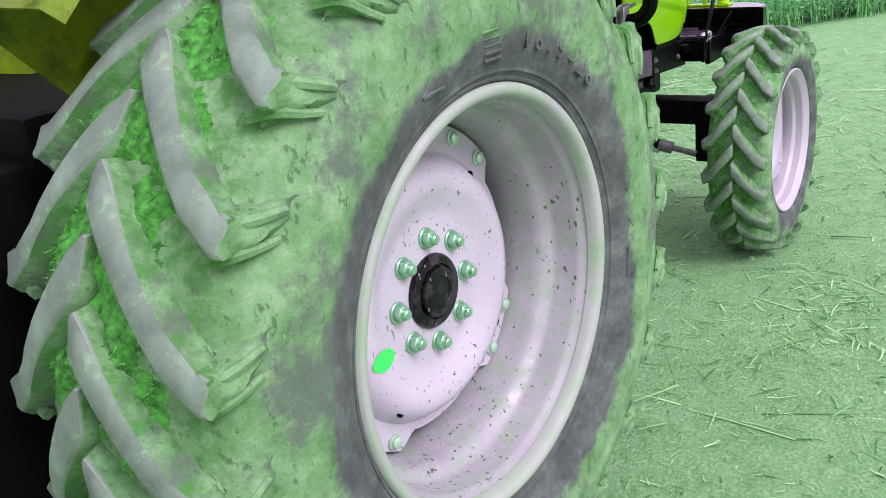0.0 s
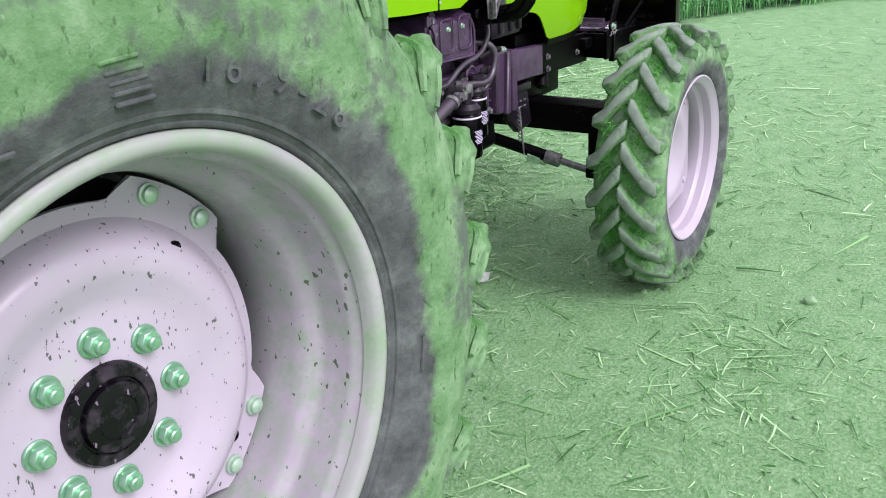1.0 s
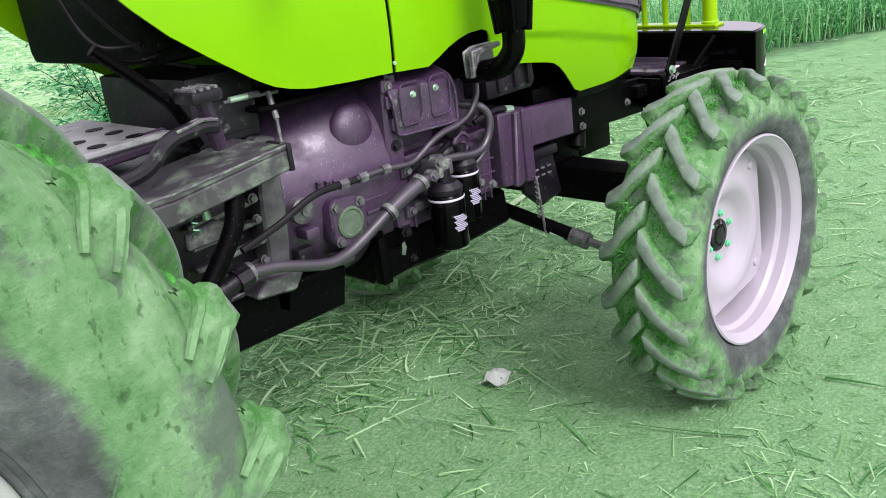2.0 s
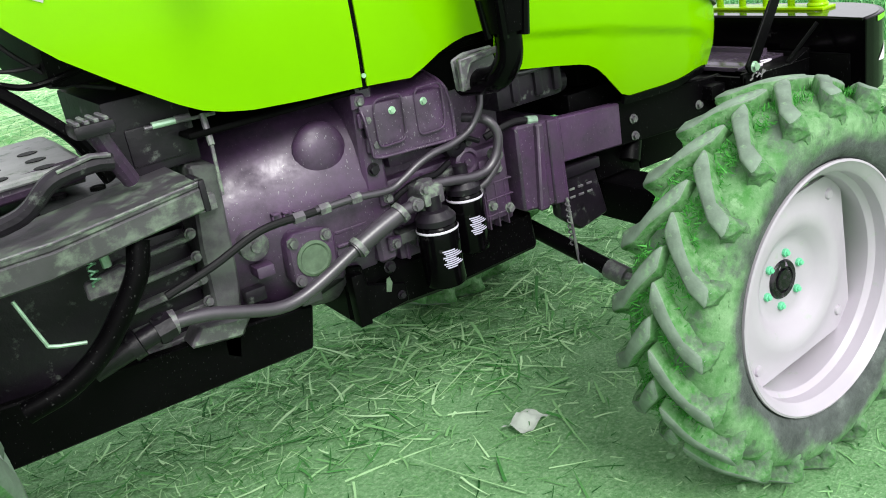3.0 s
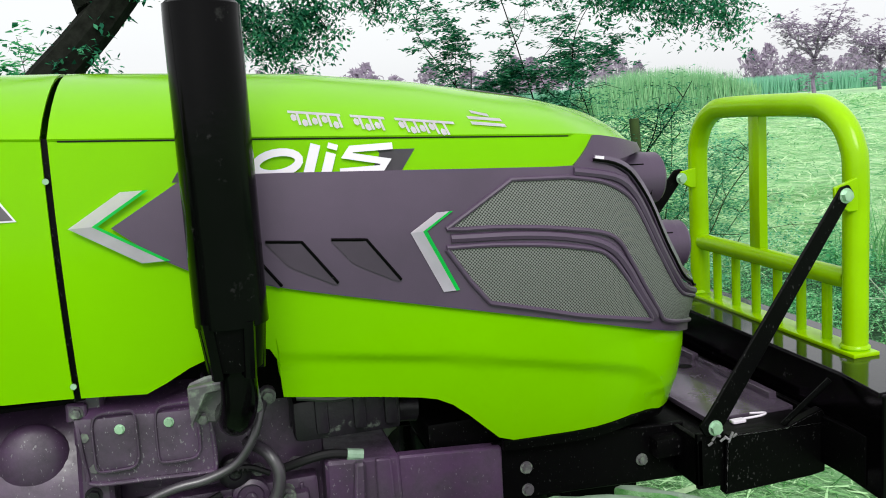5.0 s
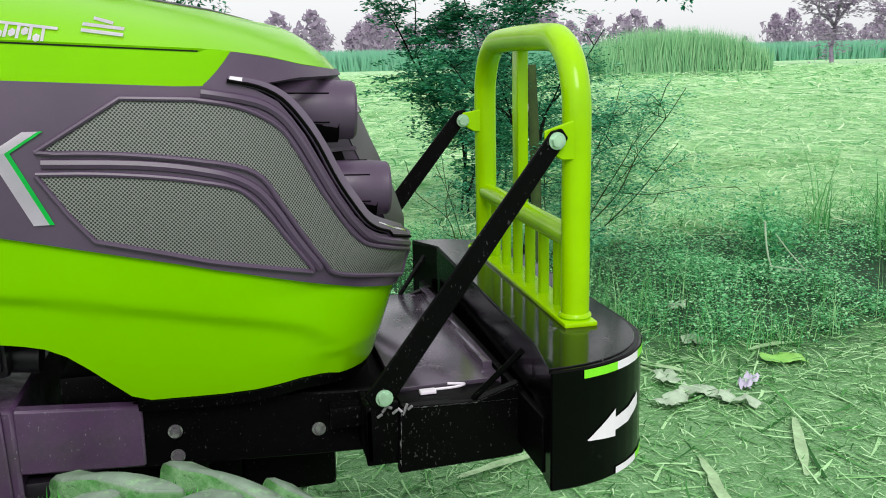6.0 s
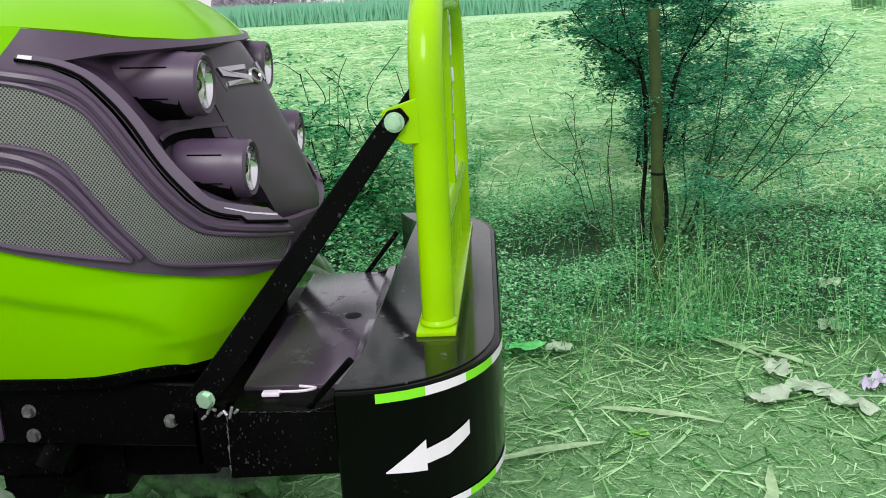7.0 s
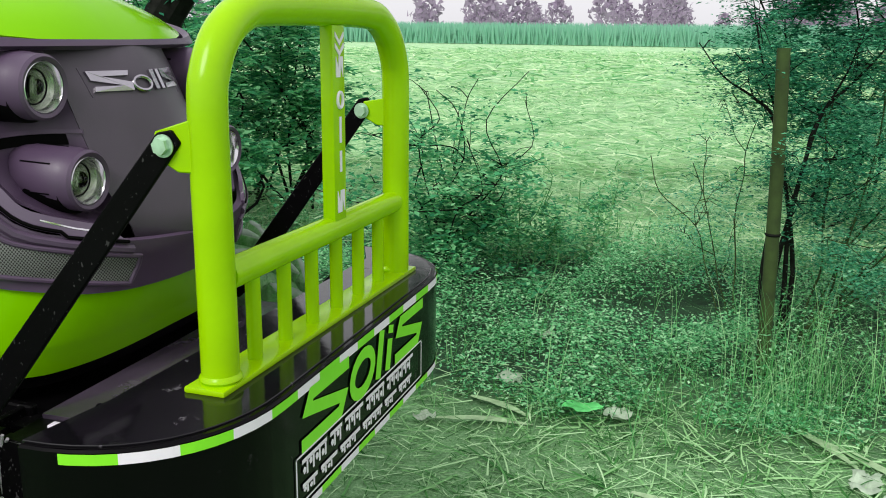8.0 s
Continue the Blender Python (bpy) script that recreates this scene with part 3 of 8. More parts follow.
def bezel_point(z, g, side, off=0.0):
    """A place on the lamp surround, from the arch on the flank to the nose panel."""
    p = skin(between(ARCHU, z), z, -0.004, side).lerp(nose_edge(z, side), g)
    s = math.sin(math.pi * g)
    return p + Vector((off - (0.042 + 0.026 * max(0.0, 1 - abs(z - 1.15) / 0.07)) * s, -side * 0.032 * s, 0))


def bezel(side):
    """The lamp surround: swept back from the nose panel to the arch on the flank."""
    bm = bmesh.new()
    cols = []
    for i in range(11):
        z = 1.072 + (1.370 - 1.072) * i / 10
        row = [bm.verts.new(bezel_point(z, k / 10, side)) for k in range(11)]
        cols.append(row)
    for p, q in zip(cols, cols[1:]):
        for k in range(10):
            bm.faces.new((p[k], q[k], q[k + 1], p[k + 1]))
    bmesh.ops.recalc_face_normals(bm, faces=bm.faces)
    bmesh.ops.solidify(bm, geom=bm.faces[:], thickness=0.006)
    return bm


def bezel_patch(side, z0, z1, g0, g1, off):
    """A strip lying on the lamp surround."""
    bm = bmesh.new()
    rows = []
    for z in (z0, z1):
        row = [bm.verts.new(bezel_point(z, g0 + (g1 - g0) * k / 8, side, off)) for k in range(9)]
        rows.append(row)
    for k in range(8):
        bm.faces.new((rows[0][k], rows[0][k + 1], rows[1][k + 1], rows[1][k]))
    bmesh.ops.recalc_face_normals(bm, faces=bm.faces)
    bmesh.ops.solidify(bm, geom=bm.faces[:], thickness=0.003)
    return bm


def nose_sheet():
    """The middle panel of the nose, slightly rounded from side to side."""
    bm = bmesh.new()
    rows = []
    for i in range(17):
        z = 0.985 + (1.368 - 0.985) * i / 16
        e = nose_edge(z, -1)
        w = NC - e.y
        row = []
        for k in range(15):
            g = 2 * k / 14 - 1
            row.append(bm.verts.new((between(NOSE, z) + 0.006 - 0.058 * abs(g) ** 1.7, NC + w * 1.01 * g, z)))
        rows.append(row)
    for p, q in zip(rows, rows[1:]):
        for k in range(14):
            bm.faces.new((p[k], q[k], q[k + 1], p[k + 1]))
    bmesh.ops.recalc_face_normals(bm, faces=bm.faces)
    bmesh.ops.solidify(bm, geom=bm.faces[:], thickness=0.010)
    return bm


# trim on the flank
def skinline(points, off, r, side=-1, segs=8):
    fine = []
    for (u, z), (u2, z2) in zip(points, points[1:]):
        for k in range(5):
            fine.append(skin(u + (u2 - u) * k / 5, z + (z2 - z) * k / 5, off, side))
    fine.append(skin(*points[-1], off, side))
    return tube(fine, r, segs, False)


part("nose_panel", nose_sheet(), CENTREPLASTIC, tractor, "matt grey nose panel")


def top_panel():
    """A grey plastic panel let into the bonnet's top, rounded towards the nose."""
    bm = bmesh.new()
    rows = []
    for i in range(11):
        x = 2.30 + 0.20 * i / 10
        w = 0.105 * (1 - (i / 10) ** 5 * 0.35)
        row = []
        for k in range(13):
            g = 2 * k / 12 - 1
            y = NC + w * g
            half = half_width(x, between(CREASE, x)) + NC - YC
            f = 1 - abs(w * g) / half
            z = between(CREASE, x) + (between(RIDGE, x) - between(CREASE, x)) * math.sin(f * math.pi / 2) ** 0.85
            row.append(bm.verts.new((x, y, z + 0.002)))
        rows.append(row)
    for p, q in zip(rows, rows[1:]):
        for k in range(12):
            bm.faces.new((p[k], q[k], q[k + 1], p[k + 1]))
    bmesh.ops.recalc_face_normals(bm, faces=bm.faces)
    bmesh.ops.solidify(bm, geom=bm.faces[:], thickness=0.006)
    return bm


part("bonnet_top_panel", top_panel(), CENTREPLASTIC, tractor, "grey plastic panel in the bonnet's top")

# green sheets
STEPLINE = [(1.60, 1.10), (1.90, 1.070), (2.156, 1.029), (2.281, 1.004), (2.409, 0.975), (2.495, 0.947), (2.545, 0.917), (2.586, 0.870), (2.61, 0.80)]


def flank_relief(u, z):
    """The flank steps in below a line that falls forwards and dies out towards the nose and the cowl."""
    g = min(1.0, max(0.0, (between(STEPLINE, u) - z) / 0.022))
    return -0.009 * g * g * (3 - 2 * g) * min(1.0, max(0.0, (u - 1.70) / 0.3))


notch = [1.515, 1.55, 1.59, 1.62, 1.64, 1.655, 1.675, 1.693, 1.71, 1.73, 1.745, 1.763, 1.79, 1.81, 1.82, 1.83, 1.837, 1.842, 1.8445, 1.846]
front_us = notch + steps_of(1.88, 2.40, 0.03) + steps_of(2.425, ENDU, 0.025)
cowl_us = steps_of(0.78, 1.504, 0.02)
for side in (-1, 1):
    part("cowl_panel", shell(cowl_us, lambda u: between(COWLLOW, u), lambda u: between(CREASE, u), 8, 0.0, side), LIME, tractor, "smooth lime green cowl panel")
    part("cowl_top", top_sheet(cowl_us, side), LIME, tractor)
    part("bonnet_side", shell(front_us, lambda u: between(FRONTLOW, u), lambda u: between(BANDLOW, u) + 0.02 if u > 1.598 else 1.330, 30, 0.0, side, relief=flank_relief),
         LIME, tractor, "lime green bonnet side with an exhaust cut-out")
    part("bonnet_upper_side", shell(steps_of(1.515, 1.59, 0.025) + steps_of(1.598, 1.725, 0.02) + steps_of(1.76, 2.40, 0.05) + steps_of(2.42, 2.475, 0.015), lambda u: between(BANDTOP, u) - 0.02 if u > 1.597 else 1.330, lambda u: between(CREASE, u), 6, 0.0, side), LIME, tractor)
    part("bonnet_top", top_sheet(steps_of(1.515, 2.40, 0.05) + steps_of(2.425, ENDU, 0.025), side), LIME, tractor)
    band = part("bonnet_band", shell(steps_of(1.598, 1.73, 0.02) + steps_of(1.76, 2.40, 0.04) + steps_of(2.42, ENDU, 0.02), lambda u: between(BANDLOW, u), lambda u: between(BANDTOP, u), 8, 0.008, side, 0.014),
                PLASTIC, tractor, "purple-grey plastic bonnet band")
    part("lamp_bezel", bezel(side), PLASTIC, tractor, "purple-grey lamp surround")
    # raised black strip gives the slot its shade
    part("bezel_slot", bezel_patch(side, 1.200, 1.218, 0.15, 0.86, 0.004), DEEPBLACK, tractor, "black strip for the shaded slot over the lower lamp")
    part("bezel_shelf", bezel_patch(side, 1.219, 1.226, 0.05, 0.97, 0.013), PLASTIC, tractor)
    part("bezel_brow", shell(steps_of(2.404, 2.464, 0.01) + steps_of(2.48, ENDU, 0.02), lambda u: 1.349 + 0.012 * max(0, min(1, (u - 2.46) / 0.15)), lambda u: between([(2.402, 1.353), (2.465, 1.405), (2.554, 1.394), (2.643, 1.381), (2.78, 1.372), (2.95, 1.371)], u), 3, 0.007, side, 0.014), PLASTIC, tractor)
    part("crease_seam", skinline([(u, between(CREASE, u) - 0.004) for u in steps_of(1.53, 2.40, 0.15)], 0.0008, 0.0016, side, 6), HOSE, tractor)
    part("apron_strip", shell(steps_of(2.255, ENDU, 0.03), lambda u: between(FRONTLOW, u) - 0.022, lambda u: between(FRONTLOW, u) - 0.002, 2, -0.004, side, 0.012), BLACK, tractor)

def strip_patch(up, low, cols, rows, off, side=-1, thick=0.003):
    """A patch between two outlines that share their ends."""
    def at(line, f):
        d = [0.0]
        for (a, b), (c, e) in zip(line, line[1:]):
            d.append(d[-1] + math.hypot(c - a, e - b))
        f *= d[-1]
        for k in range(len(line) - 1):
            if f <= d[k + 1] + 1e-9:
                g = (f - d[k]) / (d[k + 1] - d[k])
                return (line[k][0] + (line[k + 1][0] - line[k][0]) * g, line[k][1] + (line[k + 1][1] - line[k][1]) * g)
        return line[-1]
    bm = bmesh.new()
    grid = []
    for i in range(cols + 1):
        a, b = at(low, i / cols), at(up, i / cols)
        grid.append([bm.verts.new(skin(a[0] + (b[0] - a[0]) * k / rows, a[1] + (b[1] - a[1]) * k / rows, off, side)) for k in range(rows + 1)])
    for p, q in zip(grid, grid[1:]):
        for k in range(rows):
            bm.faces.new((p[k], q[k], q[k + 1], p[k + 1]))
    bmesh.ops.remove_doubles(bm, verts=bm.verts, dist=1e-5)
    bmesh.ops.recalc_face_normals(bm, faces=bm.faces)
    bmesh.ops.solidify(bm, geom=bm.faces[:], thickness=thick)
    return bm


UP_HI = [(2.153, 1.262), (2.28, 1.338), (2.387, 1.333), (2.453, 1.32), (2.499, 1.301), (2.532, 1.276), (2.555, 1.233), (2.575, 1.179), (2.599, 1.125), (2.627, 1.081), (2.67, 1.057), (2.823, 1.017)]
UP_LO = [(2.153, 1.259), (2.244, 1.256), (2.352, 1.244), (2.438, 1.227), (2.478, 1.204), (2.501, 1.157), (2.528, 1.098), (2.553, 1.049), (2.573, 1.028), (2.647, 1.008), (2.824, 0.969)]
LOW_HI = [(2.151, 1.229), (2.24, 1.225), (2.348, 1.213), (2.425, 1.196), (2.455, 1.176), (2.479, 1.141), (2.507, 1.088), (2.532, 1.042)]
LOW_LO = [(2.151, 1.226), (2.19, 1.165), (2.225, 1.120), (2.333, 1.092), (2.43, 1.065), (2.532, 1.038)]
def softened(line, k=3):
    """The same outline with rounded bends."""
    return [(p.x, p.y) for p in glide([Vector((u, z, 0)) for u, z in line], k)]


TRIM_HI = softened([(2.45, 1.369), (2.516, 1.357), (2.559, 1.338), (2.593, 1.302), (2.619, 1.251), (2.637, 1.193), (2.659, 1.145), (2.682, 1.114), (2.771, 1.080)])
TRIM_LO = softened([(2.442, 1.356), (2.494, 1.346), (2.537, 1.325), (2.567, 1.288), (2.589, 1.245), (2.607, 1.182), (2.632, 1.126), (2.66, 1.091), (2.687, 1.077), (2.802, 1.047)])
BEAD = softened([(2.40, 1.342), (2.49, 1.325), (2.535, 1.300), (2.561, 1.262), (2.582, 1.212), (2.604, 1.152), (2.633, 1.103), (2.672, 1.070), (2.81, 1.031)])
TRIM_LO = [(a + 0.30 * (c - a), b + 0.30 * (d - b)) for (a, b), (c, d) in zip(TRIM_LO, TRIM_HI)] + TRIM_LO[len(TRIM_HI):]
UP_HI, UP_LO = UP_HI[:2] + softened(UP_HI[2:]), softened(UP_LO)
LOW_HI = softened(LOW_HI)
for side in (-1, 1):
    g = part("upper_grille", strip_patch(UP_HI, UP_LO, 40, 8, 0.0105, side), GRILLE, tractor, "fine punched mesh grille")
    part("grille_rim", skinline(UP_HI + UP_LO[:0:-1] + UP_HI[:1], 0.011, 0.0045, side), PLASTIC, g)
    g = part("lower_grille", strip_patch(LOW_HI, LOW_LO, 24, 8, 0.0105, side), GRILLE, tractor, "fine punched mesh grille")
    part("grille_rim", skinline(LOW_HI + LOW_LO[::-1], 0.011, 0.0045, side), PLASTIC, g)
    # arch over the upper mesh, and the ridge between the two meshes
    part("bezel_arch", joined(skinline(BEAD, 0.008, 0.0085, side), skinline(TRIM_LO, 0.009, 0.0045, side)), PLASTIC, tractor)
    part("arch_trim", strip_patch(TRIM_HI, TRIM_LO, 40, 3, 0.012, side, 0.008), SILVERTRIM, tractor, "silver trim strip round the lamp surround")
    part("trim_groove", skinline(TRIM_LO, 0.0135, 0.0030, side, 6), DEEPBLACK, tractor)
    part("grille_ridge", skinline(softened([(2.16, 1.244), (2.30, 1.236), (2.40, 1.220), (2.455, 1.196), (2.485, 1.160), (2.515, 1.098), (2.545, 1.042)]), 0.006, 0.009, side), PLASTIC, tractor)
    part("marker_lens", strip_patch([(2.452, 1.367), (2.475, 1.364)], [(2.446, 1.358), (2.470, 1.353)], 3, 2, 0.0135, side, 0.004), WHITE, tractor, "small pale marker lens")
    part("bezel_foot", skinline([(2.690, 1.098), (2.73, 1.080), (2.785, 1.062)], 0.008, 0.0045, side), LAMPRING, tractor, "bright trim under the lamp")
    # three slanted louvres pressed into the band; recess shade is in their colour
    for u in (1.80, 1.895, 2.005):
        z = between(BANDTOP, u) - 0.112
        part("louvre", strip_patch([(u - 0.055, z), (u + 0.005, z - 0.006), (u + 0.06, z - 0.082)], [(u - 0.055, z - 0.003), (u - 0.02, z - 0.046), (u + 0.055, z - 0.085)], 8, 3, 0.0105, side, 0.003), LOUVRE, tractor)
        # black lip line paints the louvre's shaded upper edge
        part("louvre_lip", skinline([(u - 0.055, z), (u + 0.005, z - 0.006), (u + 0.06, z - 0.082)], 0.0095, 0.0030, side, 6), BLACK, tractor)


def decal(points, off, mat, name, label="", side=-1, parent=None):
    """A thin flat mark on the flank, from its outline in u, z."""
    bm = bmesh.new()
    f = bm.faces.new([bm.verts.new(skin(u, z, off, side)) for u, z in points])
    bmesh.ops.solidify(bm, geom=[f], thickness=0.0015)
    return part(name, bm, mat, parent or tractor, label, smooth=0)


def chevron(tip, top, bottom, wide, cols, off):
    """An arrow-shaped mark pointing backwards, in bands of colour from the tip forwards."""
    for k, (m, w0, w1) in enumerate(cols):
        a0, a1 = wide * w0, wide * w1
        decal([(tip[0] + a0, tip[1]), (top[0] + a0, top[1]), (top[0] + a1, top[1]), (tip[0] + a1, tip[1])], off, m[0], "chevron_mark")
        decal([(tip[0] + a0, tip[1]), (tip[0] + a1, tip[1]), (bottom[0] + a1, bottom[1]), (bottom[0] + a0, bottom[1])], off, m[1], "chevron_mark")


chevron((1.533, 1.322), (1.618, 1.374), (1.640, 1.256), 0.045, [((WHITE, SILVERDECAL), 0, 0.8), ((GREENDECAL, GREENDECAL), 0.8, 1.0)], 0.0115)
chevron((2.088, 1.262), (2.138, 1.293), (2.140, 1.151), 0.030, [((WHITE, SILVERDECAL), 0, 0.75), ((GREENDECAL, GREENDECAL), 0.75, 1.0)], 0.0115)
chevron((1.226, 1.371), (1.272, 1.393), (1.272, 1.346), 0.035, [((WHITE, SILVERDECAL), 0, 0.65), ((GREENDECAL, GREENDECAL), 0.65, 1.0)], 0.004)
badge = decal([(1.263, 1.370), (1.290, 1.394), (1.428, 1.384), (1.456, 1.340), (1.291, 1.344)], 0.002, WHITE, "model_badge", "dark model badge with white numerals")
decal([(1.268, 1.370), (1.292, 1.391), (1.426, 1.381), (1.451, 1.343), (1.293, 1.347)], 0.003, GREYDECAL, "badge_field", parent=badge)


def lettering(text, height, mat, parent, m, name="model_number", depth=0.001, squash=1.0):
    cu = bpy.data.curves.new("lettering", 'FONT')
    cu.body, cu.size, cu.extrude, cu.offset = text, height / 0.7, depth, height * 0.055
    ob = bpy.data.objects.new("lettering", cu)
    me = bpy.data.meshes.new_from_object(ob)
    bpy.data.objects.remove(ob)
    for v in me.vertices:
        v.co.x *= squash
    me.materials.append(mat)
    return part(name, me, mat, parent, "", m)


lettering("5015", 0.028, WHITE, badge, pose(1.302, skin(1.36, 1.367, 0.0045).y, 1.3565, 90, 3.5, 0), squash=1.5)
def ribbon(points, width, place, mat, name, parent, closed=False):
    """A flat stroke of even width along a bent line; place puts (a, b) on the surface."""
    bm = bmesh.new()
    k = len(points)
    rails = []
    for i in range(k):
        a, b, c = Vector((*points[i - 1], 0)), Vector((*points[i], 0)), Vector((*points[(i + 1) % k], 0))
        d0, d1 = (b - a).normalized(), (c - b).normalized()
        if not closed and i == 0:
            d0 = d1
        if not closed and i == k - 1:
            d1 = d0
        n0, n1 = Vector((-d0.y, d0.x, 0)), Vector((-d1.y, d1.x, 0))
        m = (n0 + n1).normalized()
        w = width / 2 / max(0.5, m.dot(n0))
        rails.append((bm.verts.new(place(*(b + m * w).xy)), bm.verts.new(place(*(b - m * w).xy))))
    pairs = list(zip(rails, rails[1:])) + ([(rails[-1], rails[0])] if closed else [])
    for p, q in pairs:
        bm.faces.new((p[0], q[0], q[1], p[1]))
    return part(name, bm, mat, parent, smooth=0)


def mark_strokes(x, y, w, h, kind, slant):
    """Plain strokes of one slanted shape in a box of width w and height h."""
    put = lambda a, b: (x + w * a + slant * h * b, y + h * b)
    if kind == "s":
        return [([put(1.0, 0.92), put(0.12, 0.92), put(0.06, 0.68), put(0.94, 0.34), put(0.88, 0.08), put(0.0, 0.08)], False)]
    if kind == "o":
        return [([put(0.5 + 0.44 * math.cos(t), 0.5 + 0.44 * math.sin(t)) for t in [2 * math.pi * i / 20 for i in range(20)]], True)]
    if kind == "i":
        return [([put(0.5, 0.0), put(0.5, 0.70)], False), ([put(0.5, 0.82), put(0.5, 1.0)], False)]
    return [([put(0.5, 0.0), put(0.5, 1.0)], False)]


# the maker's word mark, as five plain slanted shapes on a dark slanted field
mark = decal([(1.70, 1.382), (1.728, 1.424), (2.112, 1.406), (2.082, 1.366)], 0.002, GREYDECAL, "word_mark", "white word mark on a dark slanted field")
for u, w, h, kind in ((1.722, 0.088, 0.043, "s"), (1.826, 0.082, 0.040, "o"), (1.908, 0.030, 0.050, "l"), (1.938, 0.030, 0.050, "i"), (1.976, 0.082, 0.044, "s")):
    z = 1.385 - (u - 1.72) * 0.045
    for line_, shut in mark_strokes(u, z, w, h, kind, 0.35):
        ribbon(line_, 0.013 if kind == "o" else 0.0115 if kind == "s" else 0.017, lambda a, b: skin(a, b, 0.0062), WHITE, "word_shape", mark, shut)
# the dealer's line of lettering as plain bars hanging from a head line
line = None
for u0, u1 in ((1.905, 1.995), (2.012, 2.072), (2.09, 2.195)):
    z = 1.487 - (u0 - 1.9) * 0.14
    def flat(points, name, parent):
        bm = bmesh.new()
        vs = []
        for u, zz in points:
            f = (zz - between(CREASE, u)) / (between(RIDGE, u) - between(CREASE, u))
            f = math.asin(min(1, max(0, f) ** (1 / 0.85))) / (math.pi / 2)
            e = skin(u, between(CREASE, u), 0.004)
            s = Vector((u, NC, between(RIDGE, u)))
            p = e.lerp(s, f)
            p.z = zz
            vs.append(bm.verts.new(p + Vector((0, -0.0014, 0.0008))))
        f = bm.faces.new(vs)
        bmesh.ops.solidify(bm, geom=[f], thickness=0.0004)
        return part(name, bm, WHITE, parent, smooth=0)
    if line is None:
        line = flat([(u0, z), (u1, z - 0.14 * (u1 - u0)), (u1, z - 0.14 * (u1 - u0) - 0.0045), (u0, z - 0.0045)], "painted_line", tractor)
        line["label"] = "white painted lettering drawn as bars"
    else:
        flat([(u0, z), (u1, z - 0.14 * (u1 - u0)), (u1, z - 0.14 * (u1 - u0) - 0.0045), (u0, z - 0.0045)], "painted_bar", line)
    for k in range(int((u1 - u0) / 0.0175)):
        u = u0 + 0.003 + k * 0.0175
        zz = z - (u - u0) * 0.14 - 0.004
        flat([(u + 0.010, zz), (u + 0.0145, zz), (u + 0.0155, zz - 0.022), (u + 0.011, zz - 0.022)], "painted_bar", line)
        low = 0.006 + 0.004 * ((k * 5) % 3)
        flat([(u, zz - low), (u + 0.004, zz - low + 0.004), (u + 0.0095, zz - low + 0.001), (u + 0.0095, zz - low - 0.007), (u + 0.004, zz - low - 0.009), (u + 0.0005, zz - low - 0.006)], "painted_bar", line)
for k in range(3):
    flat([(2.228 + 0.014 * (k == 0), 1.464 - k * 0.010), (2.290 - 0.018 * (k == 0), 1.455 - k * 0.010), (2.290 - 0.018 * (k == 0), 1.4495 - k * 0.010), (2.228 + 0.014 * (k == 0), 1.4585 - k * 0.010)], "painted_bar", line)
# small pale sticker on the cowl's rear corner
decal([(0.905, 1.335), (0.945, 1.315), (0.953, 1.335), (0.915, 1.353)], 0.003, WHITE, "sticker", "small white sticker")
decal([(0.906, 1.346), (0.946, 1.326), (0.950, 1.335), (0.912, 1.353)], 0.0045, GREENDECAL, "sticker")

# headlamps
def headlamp(at, way, r, length, side):
    a, w = Vector(at), Vector(way).normalized()
    m = Matrix.Translation(a) @ w.to_track_quat('-Y', 'Z').to_matrix().to_4x4()
    lamp = part("headlamp", lathe([(r * 1.16, length), (r * 1.30, length * 0.72), (r * 1.30, length * 0.16), (r * 1.26, length * 0.13), (r * 1.24, -0.004), (r * 1.14, -0.009), (r * 1.0, -0.006), (r * 0.98, 0.01)], 40), PLASTIC, tractor, "round headlamp in a dark barrel", m)
    for a in (35, 90, 145, 200, 340):
        c, sn = math.cos(radians(a)) * r * 1.29, math.sin(radians(a)) * r * 1.29
        part("barrel_seam", rod((c, length * 0.24, sn), (c, length * 0.70, sn), 0.0016, 6), BLACK, lamp, "", m)
    # black sleeve below the barrel imitates the shaded recess
    part("lamp_recess", lathe([(r * 1.20, length), (r * 1.27, length * 0.6), (r * 1.22, length * 0.14), (r * 0.9, length * 0.12)], 40), DEEPBLACK, lamp, "black sleeve for the shade under the lamp barrel", Matrix.Translation((0, 0, -0.16 * r)) @ m)
    part("lamp_ring", lathe([(r * 1.02, 0.012), (r * 1.02, -0.003), (r * 0.95, -0.006), (r * 0.84, 0.004), (r * 0.82, 0.014)], 32), LAMPRING, lamp, "chrome lamp ring", m)
    part("reflector", lathe([(r * 0.86, 0.006), (r * 0.66, 0.016), (r * 0.46, 0.030), (r * 0.40, 0.036)], 32), REFLECTOR, lamp, "", m)
    part("projector_lens", lathe([(r * 0.42, 0.030), (r * 0.40, 0.016), (r * 0.30, 0.006), (r * 0.16, 0.001), (0, 0.0)], 24), GLASS, lamp, "", m)
    # black cup widened to stand for the lamp's dark reflections
    part("bulb_cup", lathe([(r * 0.66, 0.0145), (r * 0.56, 0.030), (r * 0.30, 0.040), (0, 0.042)], 24), BLACK, lamp, "", m)


for s in (-1, 1):
    headlamp((2.656, NC + s * 0.227, 1.298), (1, s * 0.03, -0.03), 0.0425, 0.17, s)
    headlamp((2.716, NC + s * 0.214, 1.150), (1, s * 0.03, -0.03), 0.0405, 0.13, s)
